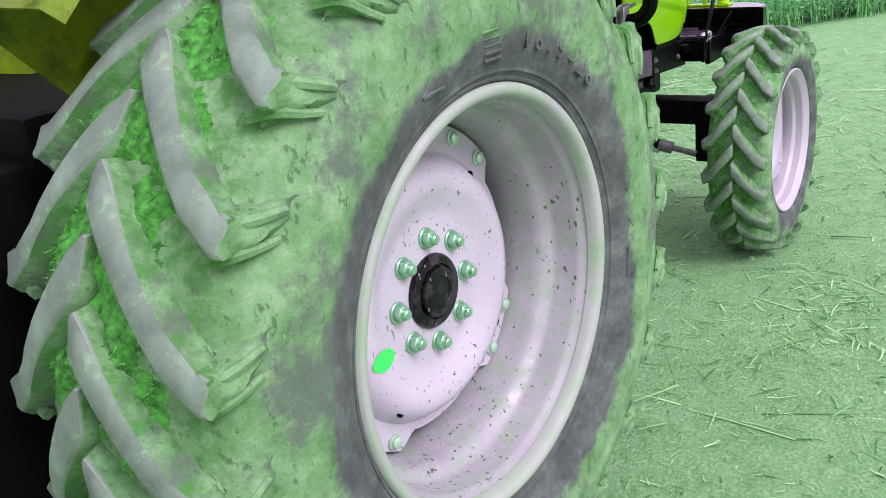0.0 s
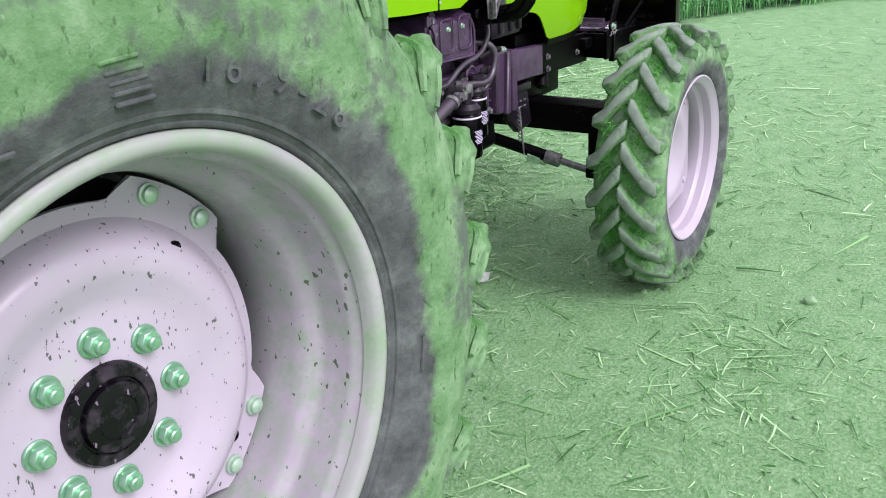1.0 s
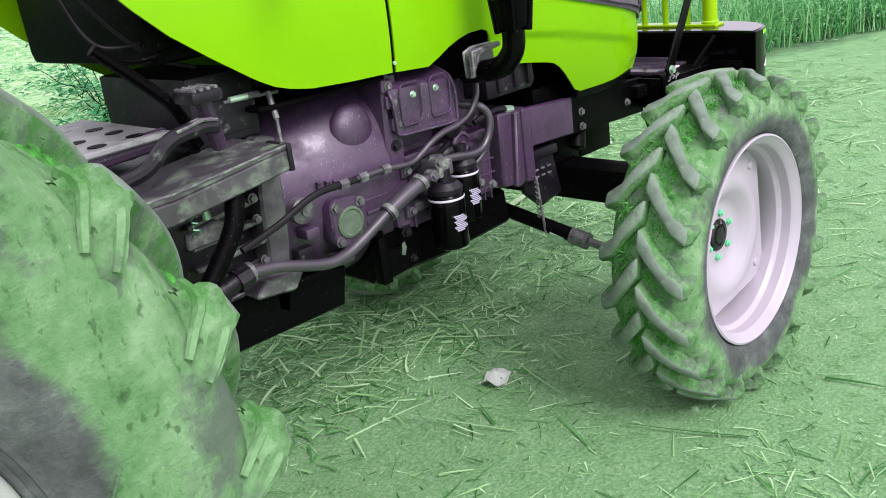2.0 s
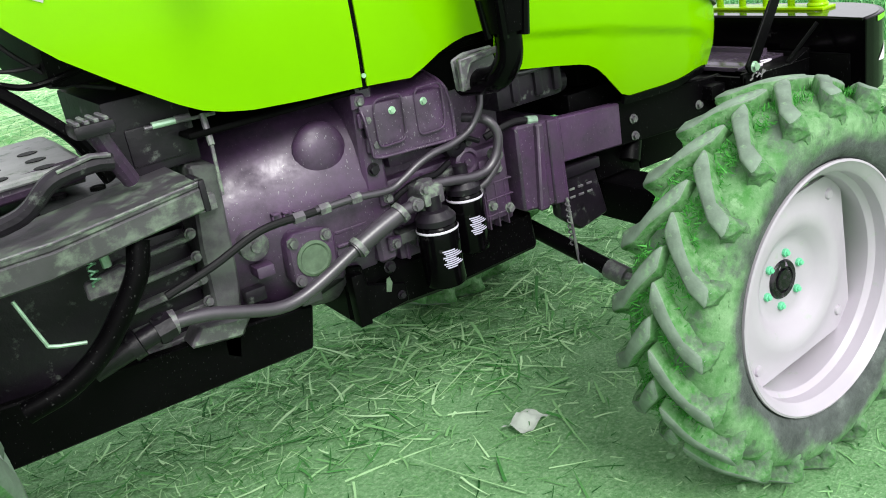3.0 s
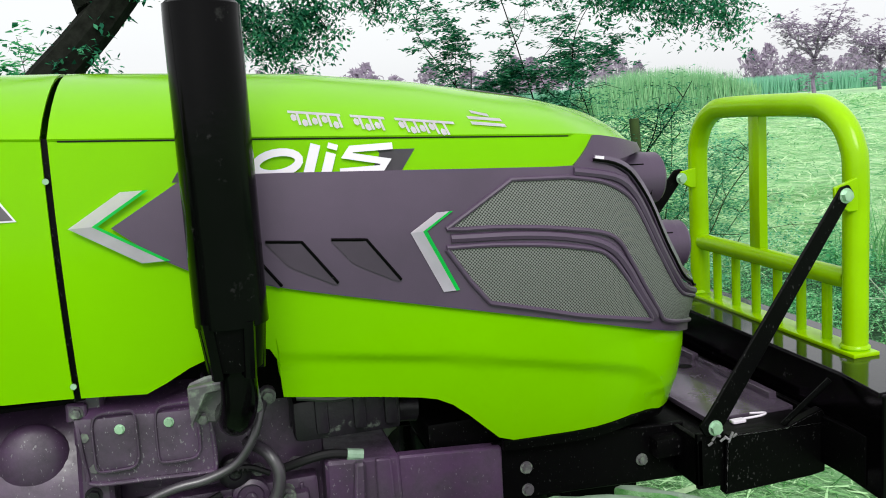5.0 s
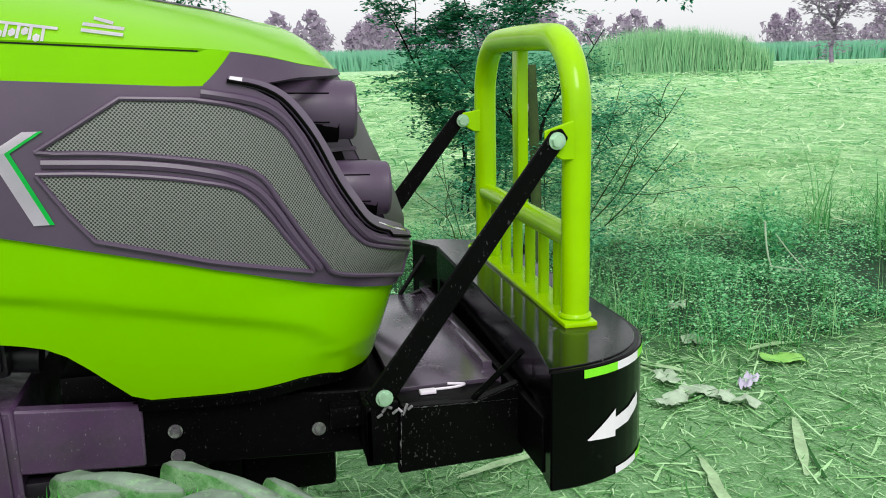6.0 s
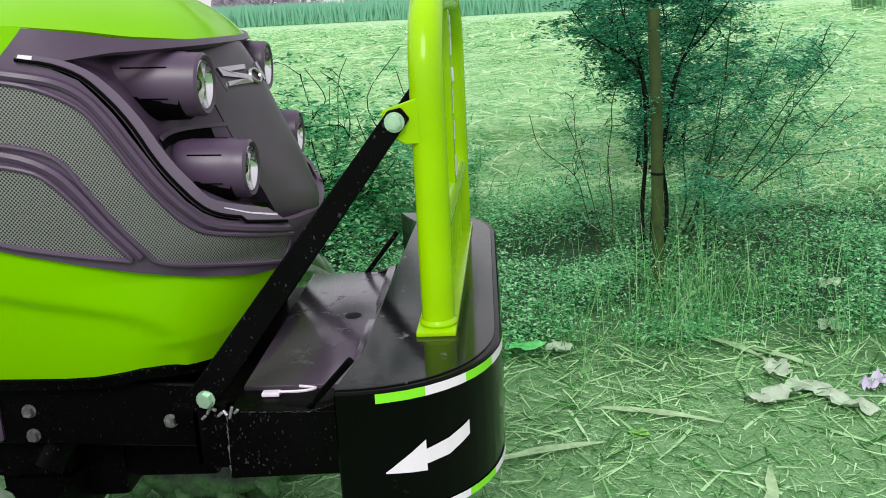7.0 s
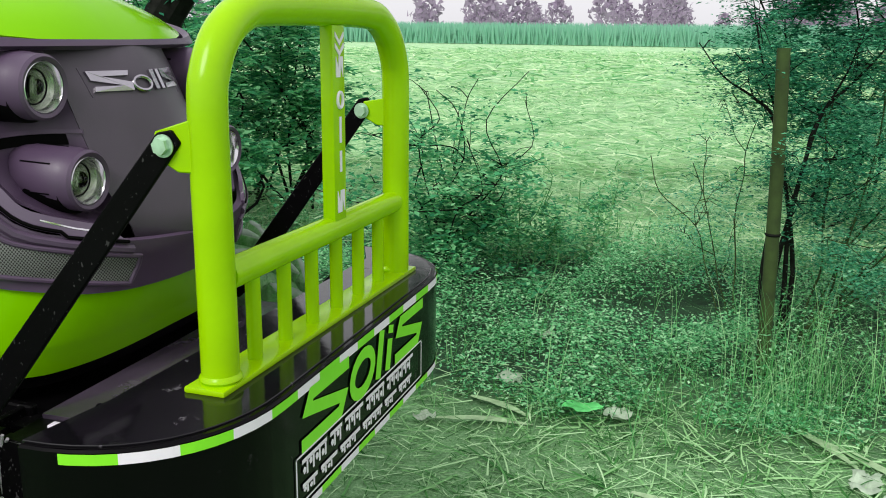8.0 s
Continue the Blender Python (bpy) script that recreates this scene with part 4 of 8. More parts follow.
# chrome word mark on the nose, as plain raised shapes
def on_nose(y, z, off):
    g = min(1.0, abs(y - NC) / 0.16)
    return Vector((between(NOSE, z) + 0.006 - 0.058 * g ** 1.7 + off, y, z + off * 0.6))


def nose_shape(points, name, mat, off, parent, label=""):
    bm = bmesh.new()
    f = bm.faces.new([bm.verts.new(on_nose(y, z, off)) for y, z in points])
    got = bmesh.ops.extrude_face_region(bm, geom=[f])["geom"]
    for q in got:
        if isinstance(q, bmesh.types.BMVert):
            q.co += Vector((-0.007, 0, -0.004))
    return part(name, bm, mat, parent, label, smooth=0)


nmark = nose_shape([(-0.103, 1.275), (-0.108, 1.324), (0.138, 1.320), (0.134, 1.271)], "nose_word_mark", CENTREPLASTIC, 0.0015, tractor, "chrome raised word mark on a sunk grey field")
for k, (y0, y1) in enumerate(((-0.098, -0.026), (-0.024, 0.018), (0.024, 0.036), (0.044, 0.055), (0.061, 0.128))):
    z, h = 1.282, 0.034
    if k == 1:
        bm = tube([on_nose((y0 + y1) / 2 + 0.020 * math.cos(a), z + 0.012 + 0.012 * math.sin(a), 0.003) for a in [math.pi * i / 8 for i in range(17)]], 0.0035, 6, False)
        part("word_shape", bm, DARKCHROME, nmark)
    elif k in (2, 3):
        nose_shape([(y0, z), (y0 - 0.001, z + h), (y1 - 0.001, z + h), (y1, z)], "word_shape", DARKCHROME, 0.005, nmark)
    else:
        pts = [(y0, z + h * 0.55), (y0 - 0.003, z + h), (y1, z + h), (y1 - 0.004, z + h * 0.76), (y0 + 0.018, z + h * 0.74), (y1, z + h * 0.42), (y1 - 0.003, z), (y0, z), (y0 + 0.003, z + h * 0.24), (y1 - 0.018, z + h * 0.26)]
        nose_shape(pts, "word_shape", DARKCHROME, 0.005, nmark)
# black seal in the joint between cowl and bonnet
part("joint_seal", shell([1.500, 1.520], lambda u: 1.03, lambda u: 1.468, 6, -0.006, -1, 0.006), BLACK, tractor)
# added black boxes fill the bonnet, standing in for its dark inside
part("hood_liner", joined(box(1.46, NC - 0.34, 1.06, 2.38, NC + 0.34, 1.40, 0.03), box(0.92, NC - 0.32, 1.16, 1.46, NC + 0.32, 1.42, 0.03), box(2.30, NC - 0.26, 0.92, 2.58, NC + 0.26, 1.25, 0.03)), BLACK, tractor)
for s in (1.06, 1.40):
    p = skin(1.507, s, 0.004)
    part("joint_screw", rod(p, p + Vector((0, -0.004, 0)), 0.005, 10), ZINC, tractor)

# added black panels stand for the darkness behind the exhaust notch
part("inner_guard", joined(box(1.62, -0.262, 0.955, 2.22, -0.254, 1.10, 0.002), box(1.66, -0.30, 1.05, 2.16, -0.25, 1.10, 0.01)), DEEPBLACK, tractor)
# exhaust
EX, EY = 1.772, -0.525
stack = part("muffler", tube([(EX, EY, 1.17), (EX, EY, 1.20), (EX + .004, EY, 1.62), (EX + .005, EY, 1.645)], 0.056, 28, False), GLOSSBLACK, tractor, "gloss black upright muffler")
part("muffler_shoulder", rod((EX + .005, EY, 1.645), (EX + .006, EY, 1.665), 0.056, 28, 0.034), GLOSSBLACK, stack)
part("tail_pipe", rod((EX + .006, EY, 1.66), (EX + .012, EY, 2.05), 0.027, 20), GLOSSBLACK, stack)
part("muffler_skirt", rod((EX, EY, 1.175), (EX, EY, 1.10), 0.050, 20, 0.040), BLACK, stack)
for a in (0.5, 1.6, 2.7, 3.9, 5.2):
    d = Vector((math.cos(a), math.sin(a), 0)) * 0.05
    part("shield_leg", joined(rod(Vector((EX, EY, 1.18)) + d, Vector((EX, EY, 1.09)) + d * 0.78, 0.010, 8)), GLOSSBLACK, stack)
part("exhaust_pipe", tube([(EX, EY, 1.13), (EX, EY, 1.065), (EX - .004, EY + .012, 1.03), (EX - .012, EY + .05, 1.0), (EX - .02, EY + .16, 0.985)], 0.029, 20), GLOSSBLACK, stack)
part("exhaust_bracket", joined(prism([(1.693, 0.985), (1.69, 1.052), (1.72, 1.062), (1.80, 1.062), (1.808, 0.99), (1.77, 0.975)], -0.425, -0.417, 0.004), prism([(1.69, 0.985), (1.72, 1.04), (1.80, 1.05), (1.80, 1.062), (1.69, 1.055)], -0.455, -0.44, 0.003)), GREYSTEEL, tractor, "dusty steel exhaust bracket")
for x, z in ((1.705, 1.04), (1.708, 0.992), (1.797, 1.0)):
    part("bracket_bolt", bolt((x, -0.426, z), 0.008), GREYSTEEL, tractor)

# ---- wheels: local y points inwards from the outer rim edge ----
def lug_mesh(R, half, rise, count, name, mat, drop, y_in, turn, width, crown, foot=()):
    """One tread bar: from the middle of the tread to the shoulder and down it; y_in is the tread's middle."""
    bm = bmesh.new()
    line = []
    for k in range(7):
        f = k / 6
        line.append((y_in + 0.03 * half - f * half * 0.99, turn * (f ** 1.12), R - crown * f ** 2.6, rise))
    if foot:
        line += [(y, turn * g, r, rise * h) for y, g, r, h in foot]
    else:
        line.append((y_in - half * 1.045, turn * 1.05, R - crown - drop * 0.45, rise * 0.8))
        line.append((y_in - half * 1.085, turn * 1.07, R - crown - drop * 1.5, rise * 0.2))
    rings = []
    for i, (y, a, r, h) in enumerate(line):
        w0 = width * (1.35 if i < 6 else 1.5) / R
        w1 = width * (0.95 if 0 < i < 7 else 0.75) / R
        if foot:
            taper = 1.12 - 0.30 * min(i, 6) / 6 if i < 8 else (0.95 - 0.14 * (i - 7))
            w0, w1 = w0 * taper, (w1 if i != 7 else w1 * 1.2) * taper
        tilt = 0.0 if i < 6 else (0.012 if i == 7 else 0.02)
        ring = []
        for da, rr, oy in ((-w0 / 2, r - rise * 1.15, 0), (-w1 / 2, r, -tilt), (w1 / 2, r, -tilt), (w0 / 2, r - rise * 1.15, 0)):
            if i >= 7:
                rr = r - (0.0 if rr == r else h)
                oy = -h * 0.8 if rr == r else 0.012
            ring.append(bm.verts.new((rr * math.cos(a + da), y + oy, rr * math.sin(a + da))))
        rings.append(ring)
    for p, q in zip(rings, rings[1:]):
        for k in range(4):
            bm.faces.new((p[k], p[(k + 1) % 4], q[(k + 1) % 4], q[k]))
    bm.faces.new(rings[0][::-1])
    bm.faces.new(rings[-1])
    bmesh.ops.recalc_face_normals(bm, faces=bm.faces)
    edges = [e for e in bm.edges if all(math.hypot(v.co.x, v.co.z) > R - crown - 0.03 for v in e.verts)]
    bmesh.ops.bevel(bm, geom=edges, offset=rise * 0.14, segments=1, affect='EDGES')
    if foot:
        low = [e for e in bm.edges if all(math.hypot(v.co.x, v.co.z) < R - crown - 0.004 for v in e.verts) and any(v.co.y < y_in - half * 0.9 for v in e.verts)]
        bmesh.ops.subdivide_edges(bm, edges=low, cuts=3, use_grid_fill=True)
        for v in bm.verts:
            if math.hypot(v.co.x, v.co.z) < R - crown - 0.006 and v.co.y < y_in - half * 0.9:
                v.co += Vector((noise.noise(v.co * 45), noise.noise(v.co * 40 + Vector((9, 0, 0))), noise.noise(v.co * 45 + Vector((0, 7, 0))))) * 0.008
    me = finish(name, bm, mat, 50)
    me.materials.append(LUGRUBBER)
    for p in me.polygons:
        out = Vector((p.center.x, 0, p.center.z)).normalized()
        if p.normal.dot(out) > 0.6 and math.hypot(p.center.x, p.center.z) > R - crown - 0.02:
            p.material_index = 1
    return me


def lowered(me, inner=0.376, k=0.94):
    """A flatter tyre: everything outside the rim is drawn in towards it."""
    for v in me.vertices:
        r = math.hypot(v.co.x, v.co.z)
        if r > inner:
            q = (inner + (r - inner) * k) / r
            v.co.x, v.co.z = v.co.x * q, v.co.z * q
    return me


def bar_feet(me, ends, mat):
    """Moulded ribs that run down the sidewall from a bar's end: lines of (angle, radius, y)."""
    bm = bmesh.new()
    bm.from_mesh(me)
    for line, r in ends:
        tube([(rr * math.cos(a), y, rr * math.sin(a)) for a, rr, y in line], r, 6, True, 3, r_end=r * 0.55, bm=bm)
    bmesh.ops.recalc_face_normals(bm, faces=bm.faces)
    bm.to_mesh(me)
    bm.free()
    me.polygons.foreach_set("use_smooth", [True] * len(me.polygons))
    me.set_sharp_from_angle(angle=radians(45))
    return me


def wheel(name, centre, side, spec, label, size=1.0, steer=0.0):
    """spec: tyre profile, rim profile, disc and fittings of one wheel size. side -1: the outer face looks to -y."""
    flip = pose(0, 0, 0, 0, 0, steer + (0 if side < 0 else 180))
    M = Matrix.Translation(centre) @ flip @ Matrix.Scale(size, 4)
    w = part(name, spec["tyre"], spec["rubber"], tractor, label, M)
    for k in range(spec["count"]):
        a = 2 * math.pi * k / spec["count"]
        t = Matrix.Rotation(-a, 4, 'Y')
        lugs = (spec["lug_out"], spec["lug_in"]) if side < 0 else (spec["lug_out_m"], spec["lug_in_m"])
        part("tread_bar", lugs[0], None, w, "", M @ t)
        part("tread_bar", lugs[1], None, w, "", M @ Matrix.Rotation(-a - math.pi / spec["count"], 4, 'Y'))
    for nm, me, mt, lab in spec["pieces"]:
        part(nm, me, mt, w, lab, M)
    for nm, me, spots in spec["repeats"]:
        for r, a, y in spots:
            part(nm, me, None, w, "", M @ Matrix.Translation((r * math.cos(a), y, r * math.sin(a))))
    return w


def reversed_bar(me):
    """A bar that leans the other way round the axle, for the far wheels."""
    out = me.copy()
    for v in out.vertices:
        v.co.x = v.co.x
        v.co.z = -v.co.z
    out.flip_normals()
    return out


def far_half(me, mid):
    """The bar of the tread's inner half: mirrored in the tread's middle plane."""
    out = me.copy()
    for v in out.vertices:
        v.co.y = 2 * mid - v.co.y
    out.flip_normals()
    return out


def hexnut(r, h, stud, mat, name="wheel_nut"):
    """Washer, six-sided nut with a bevelled crown, and the stud's end."""
    six = [(r * math.cos(math.pi * k / 3), r * math.sin(math.pi * k / 3)) for k in range(6)]
    bm = joined(lathe([(r * 1.25, 0.003), (r * 1.25, -0.003), (r * 1.15, -0.0045), (0, -0.0045)], 24), prism(six, -h, -0.004, r * 0.10), lathe([(r * 0.60, -h + 0.002), (r * 0.60, -h - stud + 0.002), (r * 0.48, -h - stud), (0, -h - stud)], 16))
    return finish(name, bm, mat, 30)


def disc_mesh(name, mat, profile, lobe_r, cut_r, lobes, phase, spread, thick=0.008, round_r=0.0):
    """A wheel disc: dished profile, its rim cut back between the lobes."""
    bm = bmesh.new()
    seg = 128
    rings = []
    for r, y in profile:
        ring = []
        for k in range(seg):
            a = 2 * math.pi * k / seg
            rr = r
            if r > cut_r * 0.9:
                d = (a - phase) % (2 * math.pi / lobes)
                d = min(d, 2 * math.pi / lobes - d)
                half = math.pi / lobes
                if round_r:
                    g = min(1.0, max(0.0, (d - spread) / radians(7)))
                    edge = lobe_r + (round_r - lobe_r) * g * g * (3 - 2 * g)
                else:
                    edge = lobe_r if d < spread else lobe_r * math.cos(half - spread) / math.cos(half - d)
                rr = min(r, edge)
            ring.append(bm.verts.new((rr * math.cos(a), y, rr * math.sin(a))))
        rings.append(ring)
    for p, q in zip(rings, rings[1:]):
        for k in range(seg):
            bm.faces.new((p[k], p[(k + 1) % seg], q[(k + 1) % seg], q[k]))
    bmesh.ops.remove_doubles(bm, verts=bm.verts, dist=1e-5)
    bmesh.ops.dissolve_degenerate(bm, edges=bm.edges[:], dist=1e-5)
    bmesh.ops.recalc_face_normals(bm, faces=bm.faces)
    bmesh.ops.solidify(bm, geom=bm.faces[:], thickness=thick)
    return finish(name, bm, mat)


def tyre_mesh(name, profile, mat, segs=96):
    return finish(name, lathe(profile, segs, close=True), mat, 60)


# rear wheels, 28 inch
RC = (-0.129, -1.040, 0.697)
RS = 1.145  # the wheel is this much larger than the figures below
RM = Matrix.Translation(RC) @ Matrix.Scale(RS, 4)
mid = 0.19
rear_profile = [(0.374, 0.012), (0.378, -0.002), (0.388, -0.010), (0.405, -0.020), (0.44, -0.036), (0.50, -0.048), (0.55, -0.044), (0.585, -0.036), (0.612, -0.022), (0.632, 0.012), (0.657, 0.08), (0.671, 0.19),
                (0.657, 0.30), (0.632, 0.368), (0.612, 0.402), (0.55, 0.424), (0.50, 0.428), (0.44, 0.416), (0.392, 0.384), (0.385, 0.368), (0.372, 0.36), (0.372, 0.02)]
bar = lug_mesh(0.708, 0.190, 0.046, 22, "rear_tread_bar", REARTYRE, 0.050, mid, 0.345, 0.074, 0.034,
               ((-0.004, 0.99, 0.662, 0.75), (-0.020, 0.93, 0.634, 0.46), (-0.032, 0.82, 0.606, 0.24), (-0.035, 0.70, 0.570, 0.05)))
bar_feet(bar, [
    ([(0.338, 0.650, 0.016), (0.318, 0.648, -0.024), (0.292, 0.622, -0.038), (0.262, 0.592, -0.043)], 0.011),
    ([(0.395, 0.646, 0.016), (0.378, 0.642, -0.020), (0.352, 0.614, -0.032), (0.322, 0.588, -0.040)], 0.010),
], REARTYRE)
lowered(bar)
barm = reversed_bar(bar)
rim_prof = [(0.368, 0.030), (0.372, 0.012), (0.376, 0.002), (0.376, -0.006), (0.372, -0.010), (0.360, -0.010), (0.354, -0.004), (0.351, 0.006), (0.349, 0.020), (0.342, 0.026), (0.340, 0.036), (0.338, 0.076), (0.336, 0.084),
            (0.332, 0.090), (0.322, 0.098), (0.316, 0.108), (0.313, 0.125), (0.309, 0.180), (0.306, 0.300), (0.346, 0.345), (0.372, 0.38), (0.384, 0.385), (0.384, 0.378), (0.353, 0.345), (0.352, 0.165), (0.350, 0.08), (0.352, 0.030)]
PH = radians(52.5)
DISC = [(0.055, 0.153), (0.1, 0.155), (0.135, 0.157), (0.158, 0.153), (0.185, 0.137), (0.205, 0.133), (0.222, 0.14), (0.234, 0.156), (0.246, 0.172), (0.262, 0.176), (0.275, 0.177), (0.304, 0.178)]
rear = {
    "tyre": lowered(tyre_mesh("rear_tyre", rear_profile, REARTYRE, 110)), "rubber": REARTYRE, "count": 22,
    "lug_out": bar, "lug_in": far_half(bar, mid), "lug_out_m": barm, "lug_in_m": far_half(barm, mid),
    "pieces": [
        ("rim", finish("rear_rim", lathe(rim_prof, 96, close=True), RIMDUSTY, 50), None, "silver rim dusted with green dirt, barrel shade in its colour"),
        ("rim_lip", finish("rim_lip", lathe([(0.3765, -0.004), (0.3735, -0.0125), (0.368, -0.0145), (0.359, -0.0135), (0.3525, -0.006), (0.3500, 0.004), (0.3485, 0.012)], 96), RIMLIP, 60), None, "pale rim lip caked with green dust"),
        ("bead_ring", finish("bead_ring", joined(lathe([(0.377, -0.002), (0.380, -0.010), (0.385, -0.011), (0.388, -0.006)], 96), lathe([(0.391, -0.008), (0.394, -0.017), (0.400, -0.018), (0.403, -0.012)], 96)), REARTYRE, 60), None, ""),
        ("wheel_disc", disc_mesh("rear_disc", RIMPAINT, DISC, 0.303, 0.26, 4, PH, radians(15), round_r=0.262), None, "silver pressed wheel disc speckled with mud"),
        ("hub_cap", finish("rear_hub_cap", lathe([(0.07, 0.157), (0.07, 0.141), (0.066, 0.135), (0.052, 0.133), (0.05, 0.137), (0.048, 0.137), (0.046, 0.127), (0.03, 0.124), (0.028, 0.127), (0, 0.125)], 40), HUBBLACK), None, "glossy black hub cap"),
        # stub flared wide, an added dark backing for the shaded gap round the disc
        ("axle_stub", finish("rear_axle_backing", lathe([(0.0, 0.165), (0.09, 0.17), (0.11, 0.22), (0.20, 0.27), (0.295, 0.285), (0.295, 0.31), (0.20, 0.40), (0.10, 0.45), (0.0, 0.46)], 40), DARKIRON), None, ""),
    ],
    "repeats": [
        ("wheel_nut", hexnut(0.0160, 0.018, 0.009, NUTGREEN), [(0.102, radians(1 + 45 * k), 0.147) for k in range(8)]),
        ("disc_bolt", finish("disc_bolt", lathe([(0.0155, 0.002), (0.0155, -0.003), (0.0125, -0.004), (0.0115, -0.009), (0.006, -0.0125), (0, -0.013)], 18), ZINC), [(0.284, PH + radians(90 * k + d), 0.167) for k in range(4) for d in (-9.5, 9.5)]),
        ("disc_hole", finish("disc_hole", lathe([(0.0095, 0.003), (0.0095, -0.0006), (0.008, -0.001), (0.0, -0.001)], 16), BLACK), [(0.226, PH + radians(90 * k), 0.1365) for k in range(4)]),
    ],
}
wheel("rear_wheel", RC, -1, rear, "large rear wheel with a dusty bar-tread tyre and silver rim", RS)
wheel("rear_wheel", (RC[0], 2 * YC - RC[1], RC[2]), 1, rear, "large rear wheel with a dusty bar-tread tyre and silver rim", RS)
rw = [o for o in tractor.children if o.name.startswith("rear_wheel")][0]
bm = bmesh.new()
rows = []
for i in range(7):
    row = []
    for k in range(28):
        a, g = 2 * math.pi * k / 28, i / 6
        x, z = -0.172 + 0.032 * g * math.cos(a) - 0.002 * g * math.sin(a), -0.058 + 0.0185 * g * math.sin(a)
        row.append(bm.verts.new((x, between(DISC, 0.185) - 0.012 + 0.30 * (between(DISC, math.hypot(x, z)) - between(DISC, 0.185)), z)))
    rows.append(row)
for p, q in zip(rows, rows[1:]):
    for k in range(28):
        bm.faces.new((p[k], p[(k + 1) % 28], q[(k + 1) % 28], q[k]))
bmesh.ops.remove_doubles(bm, verts=bm.verts, dist=1e-5)
part("sticker", bm, GREENDECAL, rw, "bright green oval sticker", RM)
# raised size lettering round the sidewall
SIZE = "16.9-28"
for start in (78.5, -101.5):
    for k, ch in enumerate(SIZE):
        a = radians(start - k * 4.9)
        cu = bpy.data.curves.new("lettering", 'FONT')
        cu.body, cu.size, cu.extrude, cu.align_x = ch, 0.050, 0.003, 'CENTER'
        tmp = bpy.data.objects.new("lettering", cu)
        me = bpy.data.meshes.new_from_object(tmp)
        bpy.data.objects.remove(tmp)
        me.materials.append(REARTYRE)
        me.transform(Matrix.Translation((0.430 * math.cos(a), -0.0375, 0.430 * math.sin(a))) @ Matrix.Rotation(math.pi / 2 - a, 4, 'Y') @ Matrix.Rotation(radians(90), 4, 'X'))
        part("size_numeral", me, None, rw, "", RM)
# moulded blocks and ribs on the sidewall
rib = finish("sidewall_rib", box(0.44, -0.040, -0.006, 0.485, -0.030, 0.006, 0.002, 1), REARTYRE)
for k, a in enumerate((128, 150, 153, 156, 159, 175, 200, 20, 14, 8, -8, -30, -33, -36, -50)):
    part("sidewall_rib", rib, None, rw, "", RM @ Matrix.Rotation(-radians(a), 4, 'Y') @ pose(0.0, -0.009, 0, 0, 0, 6))
for a in (90, -90):
    for k in range(5):
        r = 0.418 + 0.0115 * k
        bm = box(-0.003, -0.006, -0.024, 0.003, 0.006, 0.024, 0.002, 1)
        bmesh.ops.transform(bm, matrix=Matrix.Rotation(-radians(a + 0.6 * k), 4, 'Y') @ pose(r, -0.0270 - 0.0028 * k, 0), verts=bm.verts)
        part("sidewall_bar", bm, REARTYRE, rw, "", RM)
for a0, a1, r0, r1 in ((108, 116, 0.47, 0.44), (116, 109, 0.44, 0.425), (100, 107, 0.485, 0.485), (2, -3, 0.44, 0.47), (-6, -14, 0.435, 0.435), (-6, -14, 0.465, 0.465), (24, 17, 0.46, 0.475), (15, 10, 0.47, 0.44)):
    pts = []
    for k in range(6):
        a, r = radians(a0 + (a1 - a0) * k / 5), r0 + (r1 - r0) * k / 5
        pts.append((r * math.cos(a), -0.0365 - 0.10 * (r - 0.44), r * math.sin(a)))
    part("sidewall_line", tube(pts, 0.0032, 6, False), REARTYRE, rw, "", RM)

# front wheels, 20 inch
FC = (2.265, -0.906, 0.427)
fmid = 0.095
front_profile = [(0.285, 0.008), (0.290, -0.004), (0.305, -0.014), (0.335, -0.022), (0.365, -0.020), (0.388, -0.010), (0.400, 0.010), (0.412, 0.05), (0.419, 0.095), (0.416, 0.14),
                 (0.400, 0.180), (0.388, 0.200), (0.365, 0.210), (0.335, 0.212), (0.305, 0.204), (0.290, 0.194), (0.285, 0.182), (0.272, 0.178), (0.272, 0.012)]
fbar = lug_mesh(0.452, 0.098, 0.034, 20, "front_tread_bar", FRONTTYRE, 0.026, fmid, 0.28, 0.050, 0.020,
                ((-0.006, 0.99, 0.419, 0.75), (-0.016, 0.95, 0.402, 0.50), (-0.020, 0.88, 0.384, 0.28), (-0.018, 0.80, 0.362, 0.05)))
fbarm = reversed_bar(fbar)
frim = [(0.274, 0.022), (0.279, 0.008), (0.284, 0.0), (0.284, -0.006), (0.279, -0.008), (0.272, 0.0), (0.262, 0.006), (0.256, 0.014), (0.254, 0.04), (0.247, 0.046), (0.243, 0.052), (0.241, 0.10), (0.250, 0.13), (0.254, 0.175), (0.278, 0.19),
        (0.284, 0.190), (0.262, 0.17), (0.260, 0.13), (0.249, 0.10), (0.262, 0.05), (0.262, 0.022)]
FP = radians(50.7)
